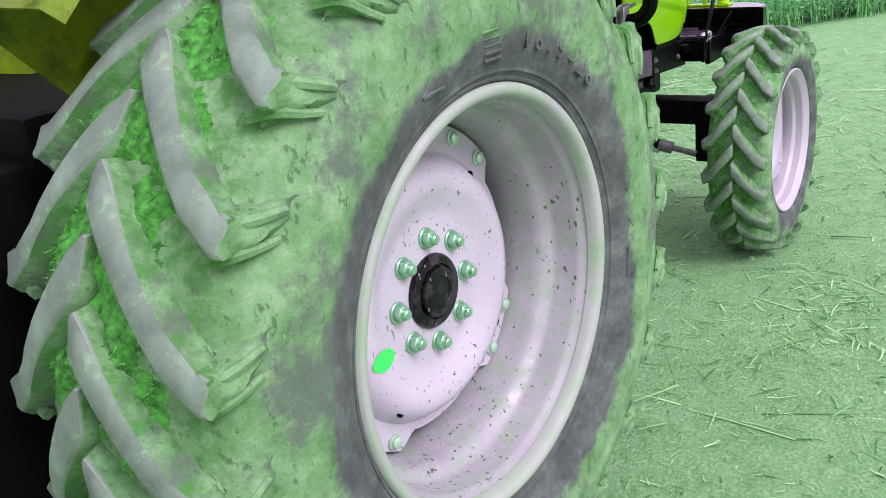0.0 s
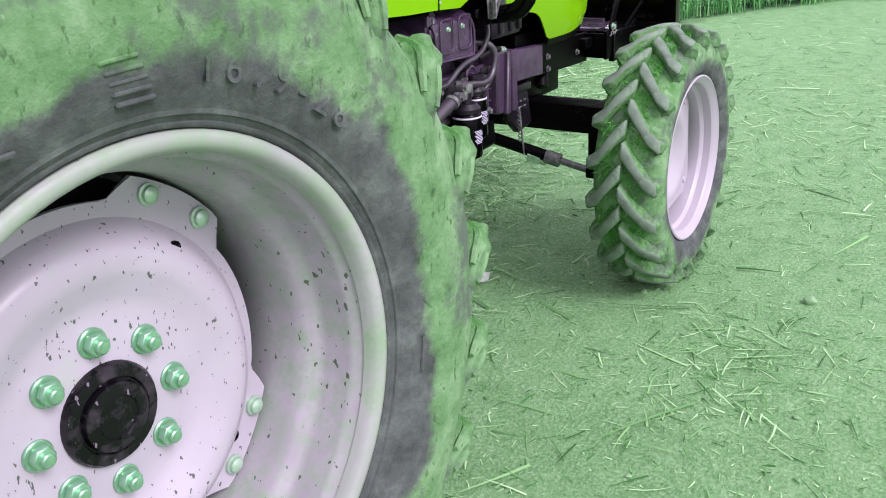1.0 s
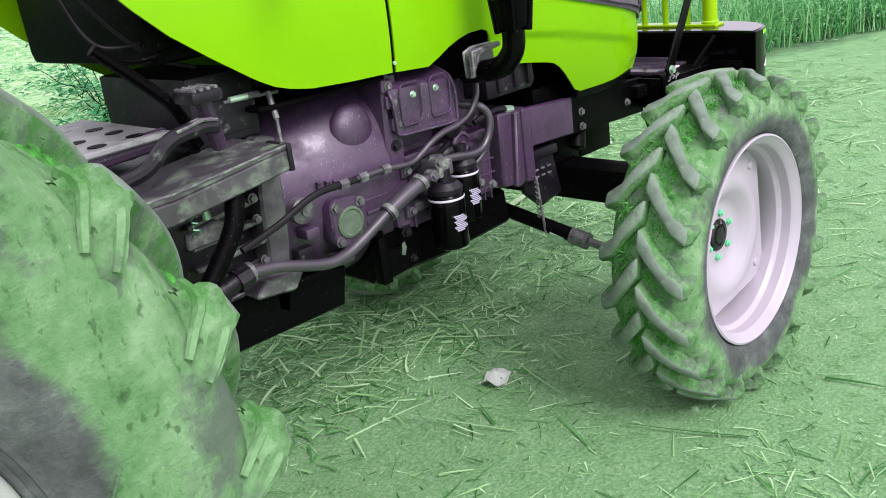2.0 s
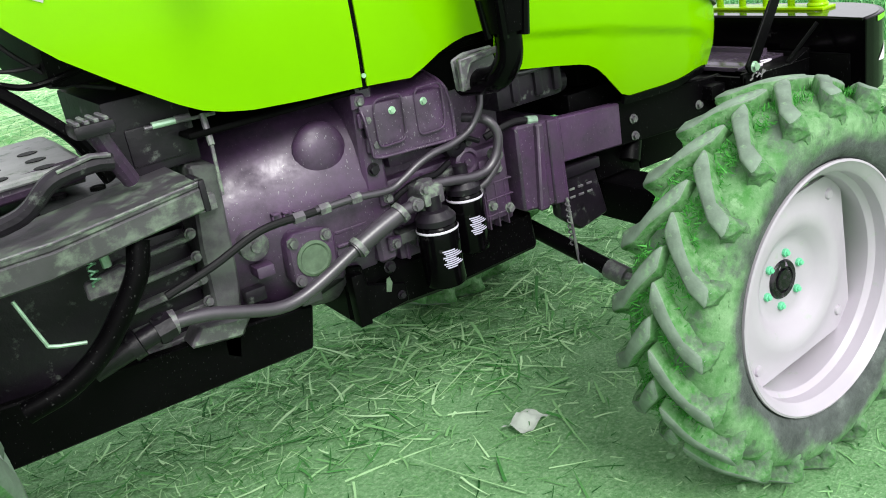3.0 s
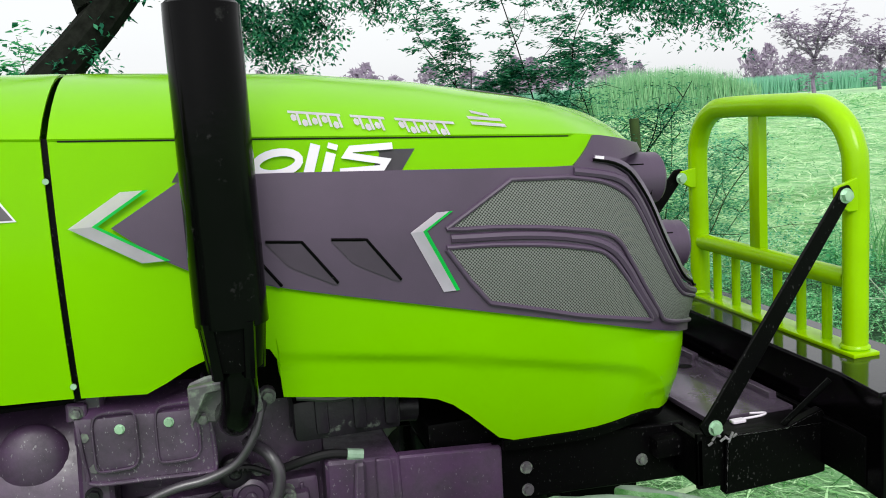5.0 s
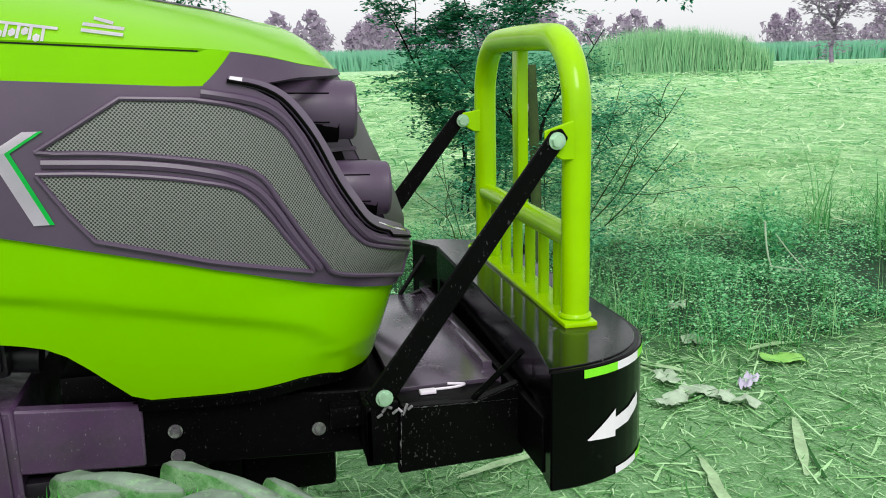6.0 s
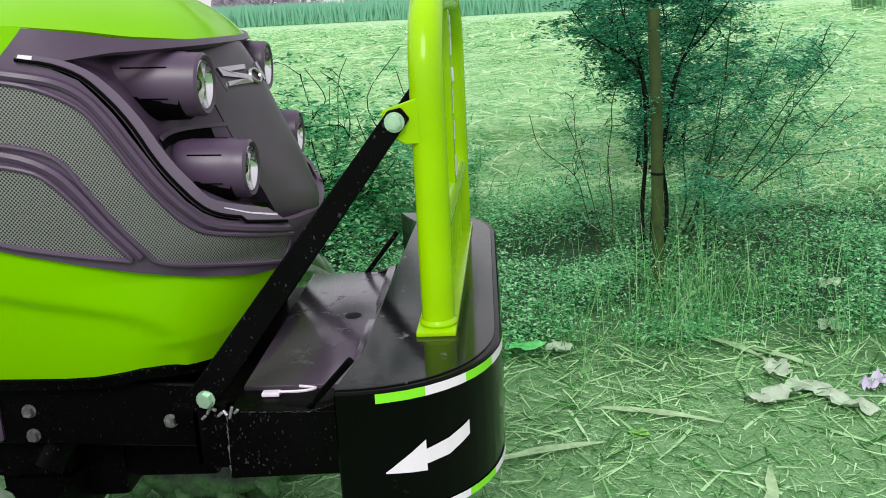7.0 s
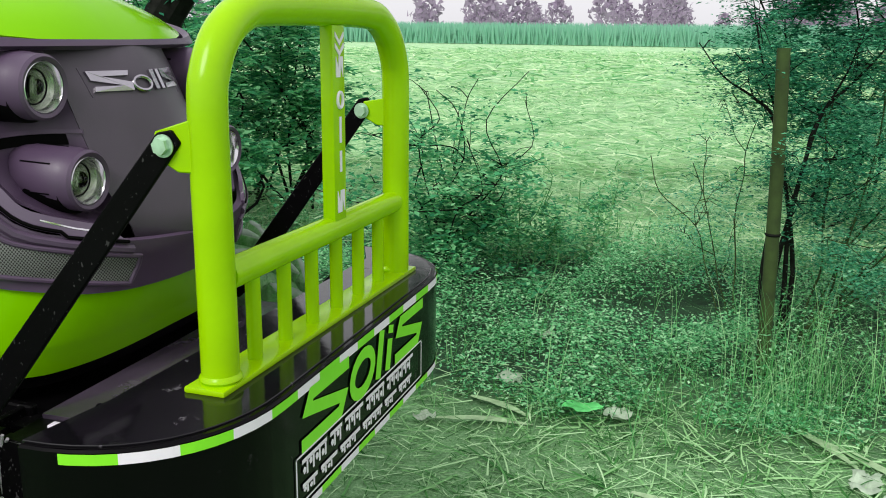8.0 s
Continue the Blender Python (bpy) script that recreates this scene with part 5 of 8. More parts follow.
front = {
    "tyre": tyre_mesh("front_tyre", front_profile, FRONTTYRE, 90), "rubber": FRONTTYRE, "count": 20,
    "lug_out": fbar, "lug_in": far_half(fbar, fmid), "lug_out_m": fbarm, "lug_in_m": far_half(fbarm, fmid),
    "pieces": [
        ("rim", finish("front_rim", lathe(frim, 80, close=True), FRONTRIM, 25), None, "white painted rim"),
        ("wheel_disc", disc_mesh("front_disc", FRONTRIM, [(0.045, 0.117), (0.080, 0.117), (0.095, 0.114), (0.110, 0.104), (0.130, 0.084), (0.145, 0.079), (0.160, 0.080), (0.175, 0.086), (0.20, 0.088), (0.245, 0.088)], 0.243, 0.19, 4, FP, radians(9)), None, "white pressed four-cornered wheel disc"),
        ("hub_cap", finish("front_hub_cap", lathe([(0.046, 0.120), (0.046, 0.108), (0.043, 0.104), (0.031, 0.103), (0.029, 0.107), (0.026, 0.107), (0.024, 0.101), (0, 0.100)], 32), HUBBLACK), None, "black hub cap"),
        ("axle_hub", finish("front_axle_hub", lathe([(0.0, 0.124), (0.07, 0.126), (0.085, 0.135), (0.080, 0.20), (0.06, 0.22), (0.05, 0.27), (0.0, 0.27)], 28), DARKIRON), None, ""),
    ],
    "repeats": [
        ("wheel_nut", hexnut(0.0100, 0.013, 0.005, BRIGHTNUT), [(0.062, radians(20 + 60 * k), 0.114) for k in range(6)]),
        ("disc_bolt", finish("front_disc_bolt", lathe([(0.013, 0.002), (0.013, -0.004), (0.010, -0.009), (0, -0.011)], 14), FRONTRIM), [(0.212, FP + radians(90 * k), 0.084) for k in range(4)]),
    ],
}
wheel("front_wheel", FC, -1, front, "small front wheel with a dusty bar-tread tyre and white rim", 1.042, 2.0)
wheel("front_wheel", (FC[0], 2 * YC - FC[1], FC[2]), 1, front, "small front wheel with a dusty bar-tread tyre and white rim", 1.042, 2.0)

# ---- rear fenders ----
def fender(side):
    bm = bmesh.new()
    cols = []
    for k in range(25):
        a = radians(50 + k * 3.5)
        r = 0.895 + 0.03 * math.sin(a)
        cols.append([bm.verts.new((RC[0] + rr * math.cos(a), YC + side * yy, RC[2] + rr * math.sin(a))) for rr, yy in
                     ((0.45, 0.47), (0.60, 0.475), (r - 0.03, 0.485), (r, 0.515), (r + 0.008, 0.62), (r, 0.72), (r - 0.035, 0.735))])
    for p, q in zip(cols, cols[1:]):
        for j in range(6):
            bm.faces.new((p[j], q[j], q[j + 1], p[j + 1]))
    bmesh.ops.recalc_face_normals(bm, faces=bm.faces)
    bmesh.ops.solidify(bm, geom=bm.faces[:], thickness=0.004)
    f = part("fender", bm, FENDERLIME, tractor, "lime fender over the rear wheel, underside shade in its colour")
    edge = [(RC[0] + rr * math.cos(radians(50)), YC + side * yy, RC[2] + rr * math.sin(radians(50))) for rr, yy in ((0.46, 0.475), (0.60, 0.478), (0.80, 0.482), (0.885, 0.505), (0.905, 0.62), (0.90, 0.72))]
    part("fender_edge", tube(edge, 0.006, 8), FENDERLIME, f, "rolled edge in the same darkened lime")


fender(-1)
fender(1)

# ---- running gear under the bonnet ----
def bell(x0, x1, y, z0, z1, r0, r1):
    """A cast bell housing: rounded section that widens forwards."""
    bm = bmesh.new()
    rings = []
    for i in range(13):
        f = i / 12
        x = x0 + (x1 - x0) * f
        g = 0.5 - 0.5 * math.cos(math.pi * min(1, f * 1.25))
        w, h = r0 + (r1 - r0) * g, (z1 - z0) / 2 * (0.80 + 0.20 * g)
        ring = []
        for k in range(40):
            a = 2 * math.pi * k / 40
            c, s = math.cos(a), math.sin(a)
            ring.append(bm.verts.new((x, YC + w * math.copysign(abs(c) ** 0.9, c), (z0 + z1) / 2 + h * math.copysign(abs(s) ** 0.9, s))))
        rings.append(ring)
    for p, q in zip(rings, rings[1:]):
        for k in range(40):
            bm.faces.new((p[k], p[(k + 1) % 40], q[(k + 1) % 40], q[k]))
    bm.faces.new(rings[0][::-1])
    bm.faces.new(rings[-1])
    return bm


housing = part("bell_housing", bell(1.13, 1.49, YC, 0.50, 1.045, 0.235, 0.290), PURPLE, tractor, "purple-black cast bell housing")
bm = bmesh.new()
bmesh.ops.create_uvsphere(bm, u_segments=28, v_segments=16, radius=0.066)
bmesh.ops.scale(bm, vec=(0.95, 0.55, 1.0), verts=bm.verts)
bmesh.ops.translate(bm, vec=(1.412, -0.277, 0.912), verts=bm.verts)
part("housing_boss", bm, PURPLE, housing)
part("rear_flange", joined(prism([(1.095, 0.55), (1.13, 0.53), (1.165, 0.70), (1.18, 0.955), (1.125, 0.965), (1.105, 0.80)], -0.30, 0.23, 0.006)), GREYCAST, housing, "grey dusty cast flange")
part("front_flange", prism([(1.483, 0.63), (1.530, 0.63), (1.54, 0.80), (1.545, 1.03), (1.495, 1.04), (1.48, 0.8)], -0.325, 0.25, 0.008), PURPLE, housing)
for x, z in ((1.115, 0.905), (1.135, 0.60), (1.512, 0.93), (1.508, 0.85), (1.503, 0.72), (1.50, 0.62)):
    part("flange_bolt", bolt((x, -0.301 if x < 1.3 else -0.326, z), 0.011, 0.010), DARKIRON, housing)
part("flange_block", box(1.115, -0.322, 0.872, 1.155, -0.298, 0.905, 0.004), GREYSTEEL, housing)
# cast mark as small raised bars
for k, (x, w) in enumerate(((1.262, 0.018), (1.287, 0.016), (1.309, 0.018), (1.334, 0.014))):
    part("cast_mark", joined(box(x, -0.312, 0.795 - k * 0.004, x + 0.004, -0.300, 0.822 - k * 0.004, 0.001, 1), box(x, -0.312, 0.815 - k * 0.004, x + w, -0.300, 0.820 - k * 0.004, 0.001, 1)), PURPLE, housing)
# gearbox behind
gear = part("gearbox", box(0.30, YC - 0.19, 0.55, 1.11, YC + 0.19, 0.92, 0.03), DARKIRON, tractor, "ribbed dark gearbox casing")
part("gearbox_side", box(0.55, YC - 0.215, 0.60, 1.10, YC + 0.215, 0.84, 0.02), DARKIRON, gear)
part("rear_axle_case", box(-0.25, YC - 0.24, 0.50, 0.35, YC + 0.24, 1.0, 0.05), DARKIRON, tractor)
for k in range(6):
    z = 0.60 + 0.05 * k
    part("casing_rib", prism([(0.93, z), (1.10, z + 0.012), (1.10, z + 0.024), (0.93, z + 0.014)], -0.275, -0.24, 0.003), GREYSTEEL, gear)
    part("rib_bolt", bolt((1.095, -0.285, z + 0.03), 0.009, 0.009), GREYSTEEL, gear)
part("axle_trumpet", tube([(RC[0], -0.27, RC[2]), (RC[0], -0.45, RC[2]), (RC[0], -0.72, RC[2])], 0.13, 28, False, r_end=0.09), DARKIRON, tractor)
part("axle_trumpet", tube([(RC[0], 0.20, RC[2]), (RC[0], 0.38, RC[2]), (RC[0], 0.65, RC[2])], 0.13, 28, False, r_end=0.09), DARKIRON, tractor)
# rear linkage seen past the tyre
link = part("lift_arm", tube([(-0.20, -0.25, 0.95), (-0.50, -0.32, 0.85), (-0.75, -0.36, 0.50)], 0.03, 12), BLACK, tractor)
part("lower_link", tube([(-0.15, -0.33, 0.50), (-0.85, -0.42, 0.42)], 0.03, 10, False), BLACK, tractor)
# added black blocks hide the far wheel, for the darkness behind the tyre
part("rear_guard", joined(box(-0.95, YC - 0.46, 0.40, -0.42, YC + 0.46, 1.10, 0.03), box(-0.70, YC - 0.46, 1.05, -0.30, YC + 0.46, 1.18, 0.03)), DEEPBLACK, tractor)
part("hitch_block", joined(box(-0.42, YC - 0.28, 0.42, -0.22, YC + 0.28, 1.12, 0.03), box(-0.55, YC - 0.10, 0.55, -0.40, YC + 0.10, 0.95, 0.02)), BLACK, tractor)

# engine
engine = part("engine_block", box(1.535, -0.24, 0.55, 1.92, 0.17, 1.02, 0.02), PURPLE, tractor, "purple-black diesel engine block")
for nm, b in (("side_cover", (1.56, -0.275, 0.60, 1.90, -0.22, 0.80)), ("tappet_cover", (1.58, -0.265, 0.82, 1.70, -0.23, 0.90)), ("injection_pump", (1.80, -0.30, 0.62, 1.88, -0.24, 0.78)), ("filter_pad", (1.66, -0.29, 0.66, 1.76, -0.25, 0.76))):
    part(nm, box(*b, 0.011), PURPLE, engine)
mani = part("manifold", box(1.86, -0.33, 0.885, 2.06, -0.20, 0.965, 0.014), DARKIRON, tractor)
for x in (1.90, 1.97, 2.028):
    part("manifold_rib", box(x, -0.34, 0.90, x + 0.024, -0.22, 0.98, 0.006), DARKIRON, mani)
part("manifold_pipe", tube([(1.86, -0.27, 0.93), (2.10, -0.27, 0.905)], 0.03, 14, False), DARKIRON, mani)
part("intake_runner", tube([(1.87, -0.33, 0.975), (1.95, -0.34, 0.965), (2.06, -0.33, 0.972)], 0.007, 10), PIPE, tractor)
part("cylinder_head", box(1.55, -0.22, 1.0, 2.15, 0.15, 1.14, 0.02), DARKIRON, engine)
for x, z in ((1.60, 0.64), (1.66, 0.63), (1.73, 0.64), (1.60, 0.86), (1.66, 0.87), (1.85, 0.75), (1.82, 0.66), (1.87, 0.64), (1.55, 0.97), (1.79, 0.83), (1.86, 0.83)):
    part("engine_bolt", bolt((x, -0.30 if x > 1.8 and z < 0.8 else -0.276, z), 0.010, 0.010), GREYSTEEL, engine)
for k in range(9):
    x = 1.575 + 0.036 * k
    part("casting_rib", box(x, -0.283, 0.60 + 0.02 * (k % 3), x + 0.008, -0.270, 0.79 - 0.015 * (k % 2), 0.002, 1), PURPLE, engine)
part("bell_boss", lathe([(0.030, 0.02), (0.030, -0.010), (0.024, -0.014), (0.012, -0.014), (0.010, -0.010), (0, -0.010)], 24), DARKIRON, engine, "", Matrix.Translation((1.748, -0.285, 0.835)))
# heat shield with two pressed fields
sh = bmesh.new()
cols = []
for i in range(15):
    x = 1.492 + (1.708 - 1.492) * i / 14
    col = []
    for k in range(13):
        f = k / 12
        z = 1.032 - 0.152 * f - 0.010 * (i / 14)
        y = -0.345 + 0.11 * max(0, (0.30 - f) / 0.30) ** 2
        inx = min(abs((x - 1.545) / 0.036), abs((x - 1.648) / 0.036))
        press = 0.006 if inx < 1 and 0.12 < f < 0.88 else 0
        col.append(sh.verts.new((x + 0.012 * f, y - press, z)))
    cols.append(col)
for p, q in zip(cols, cols[1:]):
    for k in range(12):
        sh.faces.new((p[k], q[k], q[k + 1], p[k + 1]))
bmesh.ops.recalc_face_normals(sh, faces=sh.faces)
bmesh.ops.solidify(sh, geom=sh.faces[:], thickness=0.003)
shield = part("heat_shield", sh, PURPLE, tractor, "pressed purple-black heat shield")
part("shield_rim", tube([(1.495, -0.255, 1.035), (1.499, -0.340, 0.985), (1.505, -0.347, 0.90), (1.515, -0.347, 0.878), (1.60, -0.347, 0.872), (1.70, -0.347, 0.868), (1.718, -0.347, 0.880), (1.716, -0.342, 0.98), (1.708, -0.255, 1.024)], 0.004, 8), PURPLE, shield)
for x in (1.552, 1.655):
    for w, lift in ((0.036, 0.0),):
        ring_pts = [(x + 0.006 + w * math.copysign(abs(math.cos(b)) ** 0.35, math.cos(b)) * 1.0 + 0.004 * math.sin(b), -0.3525, 0.950 + 0.052 * math.copysign(abs(math.sin(b)) ** 0.35, math.sin(b))) for b in [2 * math.pi * i / 28 for i in range(29)]]
        part("pressed_rim", tube(ring_pts, 0.0024, 6, False), PURPLE, shield)
for x in (1.567, 1.648):
    part("shield_bolt", bolt((x, -0.350, 0.970), 0.0065, 0.006), ZINC, shield, "bright bolt")
# filters
def canister(x, y, z0, z1, r, lean):
    m = Matrix.Translation((x, y, z0)) @ pose(0, 0, 0, 90, 0, 0) @ Matrix.Rotation(radians(lean), 4, 'Y')
    h = z1 - z0
    can = part("oil_filter", lathe([(0, 0), (r * 0.7, 0), (r * 0.95, 0.006), (r, 0.014), (r, h - 0.016), (r * 0.93, h - 0.008), (r * 0.75, h), (0, h)], 32), GLOSSBLACK, tractor, "black oil filter canister with a printed label", m)
    part("filter_band", lathe([(r * 1.01, h - 0.020), (r * 1.03, h - 0.018), (r * 1.03, h - 0.016), (r * 1.01, h - 0.014)], 32), SILVERDECAL, can, "", m)
    part("filter_head", lathe([(r * 0.95, h - 0.004), (r * 0.98, h + 0.010), (r * 0.7, h + 0.026), (r * 0.4, h + 0.028), (r * 0.4, h + 0.06), (0, h + 0.06)], 24), DARKIRON, can, "", m)
    for k in range(9):
        a0 = radians(-118 + 4 * ((k * 7) % 3))
        a1 = radians(-80 + 9 * ((k * 5) % 4))
        zz = h * 0.60 - k * 0.0050
        bm = bmesh.new()
        vs = []
        for i in range(7):
            a = a0 + (a1 - a0) * i / 6
            c = (math.cos(a) * (r + 0.0008), math.sin(a) * (r + 0.0008))
            vs.append((bm.verts.new((x + c[0], y + c[1], z0 + zz)), bm.verts.new((x + c[0], y + c[1], z0 + zz + 0.0032))))
        for p, q in zip(vs, vs[1:]):
            bm.faces.new((p[0], q[0], q[1], p[1]))
        part("label_bar", bm, WRAPPER, can, smooth=0)


canister(1.613, -0.375, 0.548, 0.705, 0.048, -2)
canister(1.723, -0.335, 0.585, 0.738, 0.043, -2)
part("filter_mount", joined(box(1.585, -0.39, 0.745, 1.640, -0.31, 0.79, 0.008), rod((1.61, -0.36, 0.70), (1.61, -0.36, 0.80), 0.018, 14), box(1.62, -0.30, 0.735, 1.76, -0.25, 0.785, 0.008)), GREYSTEEL, tractor)
# pipes and hoses
part("fuel_pipe", tube([(1.0, -0.36, 0.747), (1.105, -0.36, 0.774), (1.215, -0.36, 0.811), (1.321, -0.36, 0.812), (1.36, -0.36, 0.812)], 0.0085, 10), HOSE, tractor)
part("steering_pipe", tube([(1.34, -0.36, 0.813), (1.431, -0.36, 0.812), (1.518, -0.36, 0.804), (1.56, -0.36, 0.818), (1.603, -0.36, 0.839), (1.65, -0.36, 0.853), (1.70, -0.36, 0.859), (1.752, -0.36, 0.879), (1.785, -0.36, 0.92), (1.805, -0.34, 0.965), (1.82, -0.30, 0.985)], 0.0085, 12), PIPE, tractor, "bent steel pipe")
for x, z in ((1.36, 0.812), (1.435, 0.812), (1.30, 0.812)):
    part("pipe_clip", rod((x - 0.012, -0.36, z), (x + 0.012, -0.36, z), 0.013, 6), GREYSTEEL, tractor)
part("coolant_pipe", tube([(1.594, -0.36, 0.787), (1.674, -0.36, 0.778), (1.74, -0.36, 0.768), (1.785, -0.36, 0.775), (1.815, -0.36, 0.805), (1.825, -0.36, 0.85), (1.808, -0.345, 0.885), (1.775, -0.30, 0.895)], 0.0115, 12), PIPE, tractor, "bent steel pipe")
part("coolant_pipe", tube([(1.755, -0.33, 0.722), (1.79, -0.34, 0.742), (1.825, -0.34, 0.775), (1.838, -0.31, 0.79)], 0.010, 12), PIPE, tractor)
part("suction_pipe", tube([(0.93, -0.38, 0.690), (0.987, -0.38, 0.698), (1.061, -0.38, 0.690), (1.14, -0.38, 0.665), (1.199, -0.38, 0.648), (1.25, -0.38, 0.648), (1.31, -0.38, 0.667), (1.419, -0.38, 0.716), (1.50, -0.38, 0.748), (1.567, -0.375, 0.757)], 0.0140, 14), PIPE, tractor, "wide bent steel suction pipe")
part("suction_hose", tube([(1.40, -0.38, 0.708), (1.47, -0.38, 0.735), (1.53, -0.38, 0.755)], 0.021, 14), PIPE, tractor)
for a, b in (((1.405, -0.38, 0.708), (1.417, -0.38, 0.714)), ((1.52, -0.38, 0.75), (1.532, -0.38, 0.756)), ((0.985, -0.38, 0.70), (1.0, -0.38, 0.70))):
    part("hose_clamp", rod(a, b, 0.025, 16), GREYSTEEL, tractor)
part("pipe_coupling", joined(rod((0.83, -0.37, 0.66), (0.915, -0.378, 0.683), 0.024, 16), rod((0.905, -0.377, 0.680), (0.925, -0.379, 0.686), 0.030, 16), rod((0.925, -0.379, 0.686), (0.960, -0.38, 0.694), 0.021, 16), rod((0.958, -0.38, 0.693), (0.992, -0.38, 0.699), 0.029, 8), rod((0.968, -0.38, 0.725), (0.974, -0.38, 0.668), 0.012, 10)), DARKIRON, tractor, "dark threaded pipe coupling")
part("lower_pipe", tube([(1.22, -0.27, 0.575), (1.32, -0.27, 0.600), (1.43, -0.27, 0.628)], 0.013, 12, False), HOSE, tractor)
pump = part("pump_flange", prism([(1.268, 0.665), (1.272, 0.755), (1.29, 0.775), (1.36, 0.765), (1.385, 0.745), (1.378, 0.665), (1.355, 0.640), (1.29, 0.645)], -0.330, -0.285, 0.006), PURPLE, tractor)
part("flange_cover", lathe([(0.040, 0.006), (0.040, -0.003), (0.034, -0.006), (0.030, -0.002), (0, -0.002)], 28), CAKEDDUST, pump, "dust-caked round cover", Matrix.Translation((1.325, -0.331, 0.705)))
for x, z in ((1.285, 0.752), (1.362, 0.748), (1.285, 0.665), (1.360, 0.662)):
    part("flange_bolt", bolt((x, -0.331, z), 0.010, 0.009), GREYSTEEL, pump)
part("drain_boss", lathe([(0.032, 0.03), (0.032, -0.004), (0.022, -0.010), (0.012, -0.010), (0.012, -0.018), (0, -0.018)], 24), GREYSTEEL, tractor, "", Matrix.Translation((1.213, -0.30, 0.765)))
part("gear_bracket", box(1.16, -0.33, 0.655, 1.205, -0.30, 0.685, 0.004), DARKIRON, tractor)
# long black skid rail below the gearbox and the sump
part("skid_rail", prism([(0.20, 0.505), (0.70, 0.497), (1.288, 0.490), (1.310, 0.590), (1.20, 0.600), (0.72, 0.625), (0.20, 0.655)], -0.30, -0.275, 0.004), BLACK, tractor, "long black side plate specked with mud")
part("under_tray", box(0.20, -0.28, 0.50, 1.30, 0.21, 0.56, 0.01), BLACK, tractor)
part("sump", joined(prism([(1.405, 0.490), (1.412, 0.632), (1.56, 0.60), (1.96, 0.60), (1.97, 0.49), (1.69, 0.478)], -0.27, 0.20, 0.012), prism([(1.41, 0.57), (1.415, 0.640), (1.53, 0.655), (1.53, 0.58)], -0.285, -0.26, 0.004)), BLACK, tractor, "black engine sump")
part("rail_foot", prism([(1.02, 0.615), (1.05, 0.655), (1.16, 0.640), (1.13, 0.600)], -0.345, -0.28, 0.006), GREYSTEEL, tractor)

# small fittings on the engine's side
part("core_plug", lathe([(0.034, 0.02), (0.034, -0.006), (0.026, -0.010), (0.022, -0.004), (0.010, -0.004), (0.010, -0.012), (0, -0.012)], 24), PURPLE, engine, "", Matrix.Translation((1.772, -0.290, 0.786)))
for k in range(3):
    for j in range(3):
        x, z = 1.806 + 0.028 * k, 0.715 - 0.040 * j
        part("casting_pocket", joined(box(x, -0.302, z - 0.034, x + 0.004, -0.276, z, 0.001, 1), box(x, -0.302, z - 0.002, x + 0.026, -0.276, z + 0.002, 0.001, 1)), PURPLE, engine)
part("ribbed_cable", tube([(1.602, -0.300, 0.861), (1.66, -0.300, 0.858), (1.718, -0.300, 0.844), (1.77, -0.300, 0.846), (1.81, -0.300, 0.828)], 0.006, 8), HOSE, tractor)
for k in range(14):
    x = 1.665 + 0.008 * k
    part("cable_rib", rod((x, -0.300, 0.857 - 0.0012 * k), (x + 0.003, -0.300, 0.857 - 0.0012 * k), 0.0078, 8), HOSE, tractor)
part("drain_hose", tube([(1.835, -0.290, 0.828), (1.881, -0.300, 0.842), (1.925, -0.300, 0.846), (1.966, -0.300, 0.838)], 0.009, 10), HOSE, tractor)
part("hose_end", rod((1.955, -0.301, 0.840), (1.985, -0.301, 0.834), 0.0115, 10), ZINC, tractor, "bright hose end")
part("feed_hose", tube([(1.534, -0.310, 0.752), (1.56, -0.318, 0.772), (1.593, -0.318, 0.784), (1.64, -0.310, 0.788), (1.676, -0.305, 0.786), (1.72, -0.295, 0.80)], 0.0075, 10), HOSE, tractor)
for x, y, z in ((1.594, -0.372, 0.787), (1.567, -0.378, 0.760), (1.755, -0.335, 0.722), (1.838, -0.318, 0.790), (1.82, -0.312, 0.982)):
    part("banjo_fitting", joined(rod((x, y + 0.012, z), (x, y - 0.014, z), 0.015, 12), rod((x, y - 0.012, z), (x, y - 0.022, z), 0.010, 6)), GREYSTEEL, tractor)
for k, (x, z) in enumerate(((1.488, 1.005), (1.496, 0.962), (1.506, 0.905), (1.512, 0.780), (1.510, 0.672))):
    part("flange_rib", prism([(x - 0.006, z - 0.018), (x + 0.028, z - 0.016), (x + 0.030, z + 0.014), (x - 0.004, z + 0.018)], -0.338, -0.322, 0.004), PURPLE, housing)
    part("flange_bolt", bolt((x + 0.012, -0.338, z), 0.0085, 0.008), GREYSTEEL, housing)
# added black plate makes the darkness under the cowl
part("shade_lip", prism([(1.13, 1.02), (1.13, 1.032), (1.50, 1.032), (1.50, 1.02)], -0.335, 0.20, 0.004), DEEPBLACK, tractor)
part("sump_bracket", joined(prism([(1.404, 0.50), (1.404, 0.648), (1.440, 0.640), (1.446, 0.590), (1.543, 0.560), (1.543, 0.512)], -0.308, -0.296, 0.003), box(1.40, -0.330, 0.505, 1.43, -0.296, 0.63, 0.003)), BLACK, tractor, "black bolted sump bracket")
bm = prism([(1.488, 0.556), (1.494, 0.586), (1.503, 0.590), (1.507, 0.572), (1.500, 0.552)], -0.3100, -0.3085, 0.0)
part("chipped_paint", bm, CAKEDDUST, tractor, "pale chipped paint patch", smooth=0)
for x, z in ((1.419, 0.62), (1.425, 0.53), (1.525, 0.535)):
    part("bracket_bolt", bolt((x, -0.309, z), 0.008, 0.007), DARKIRON, tractor)
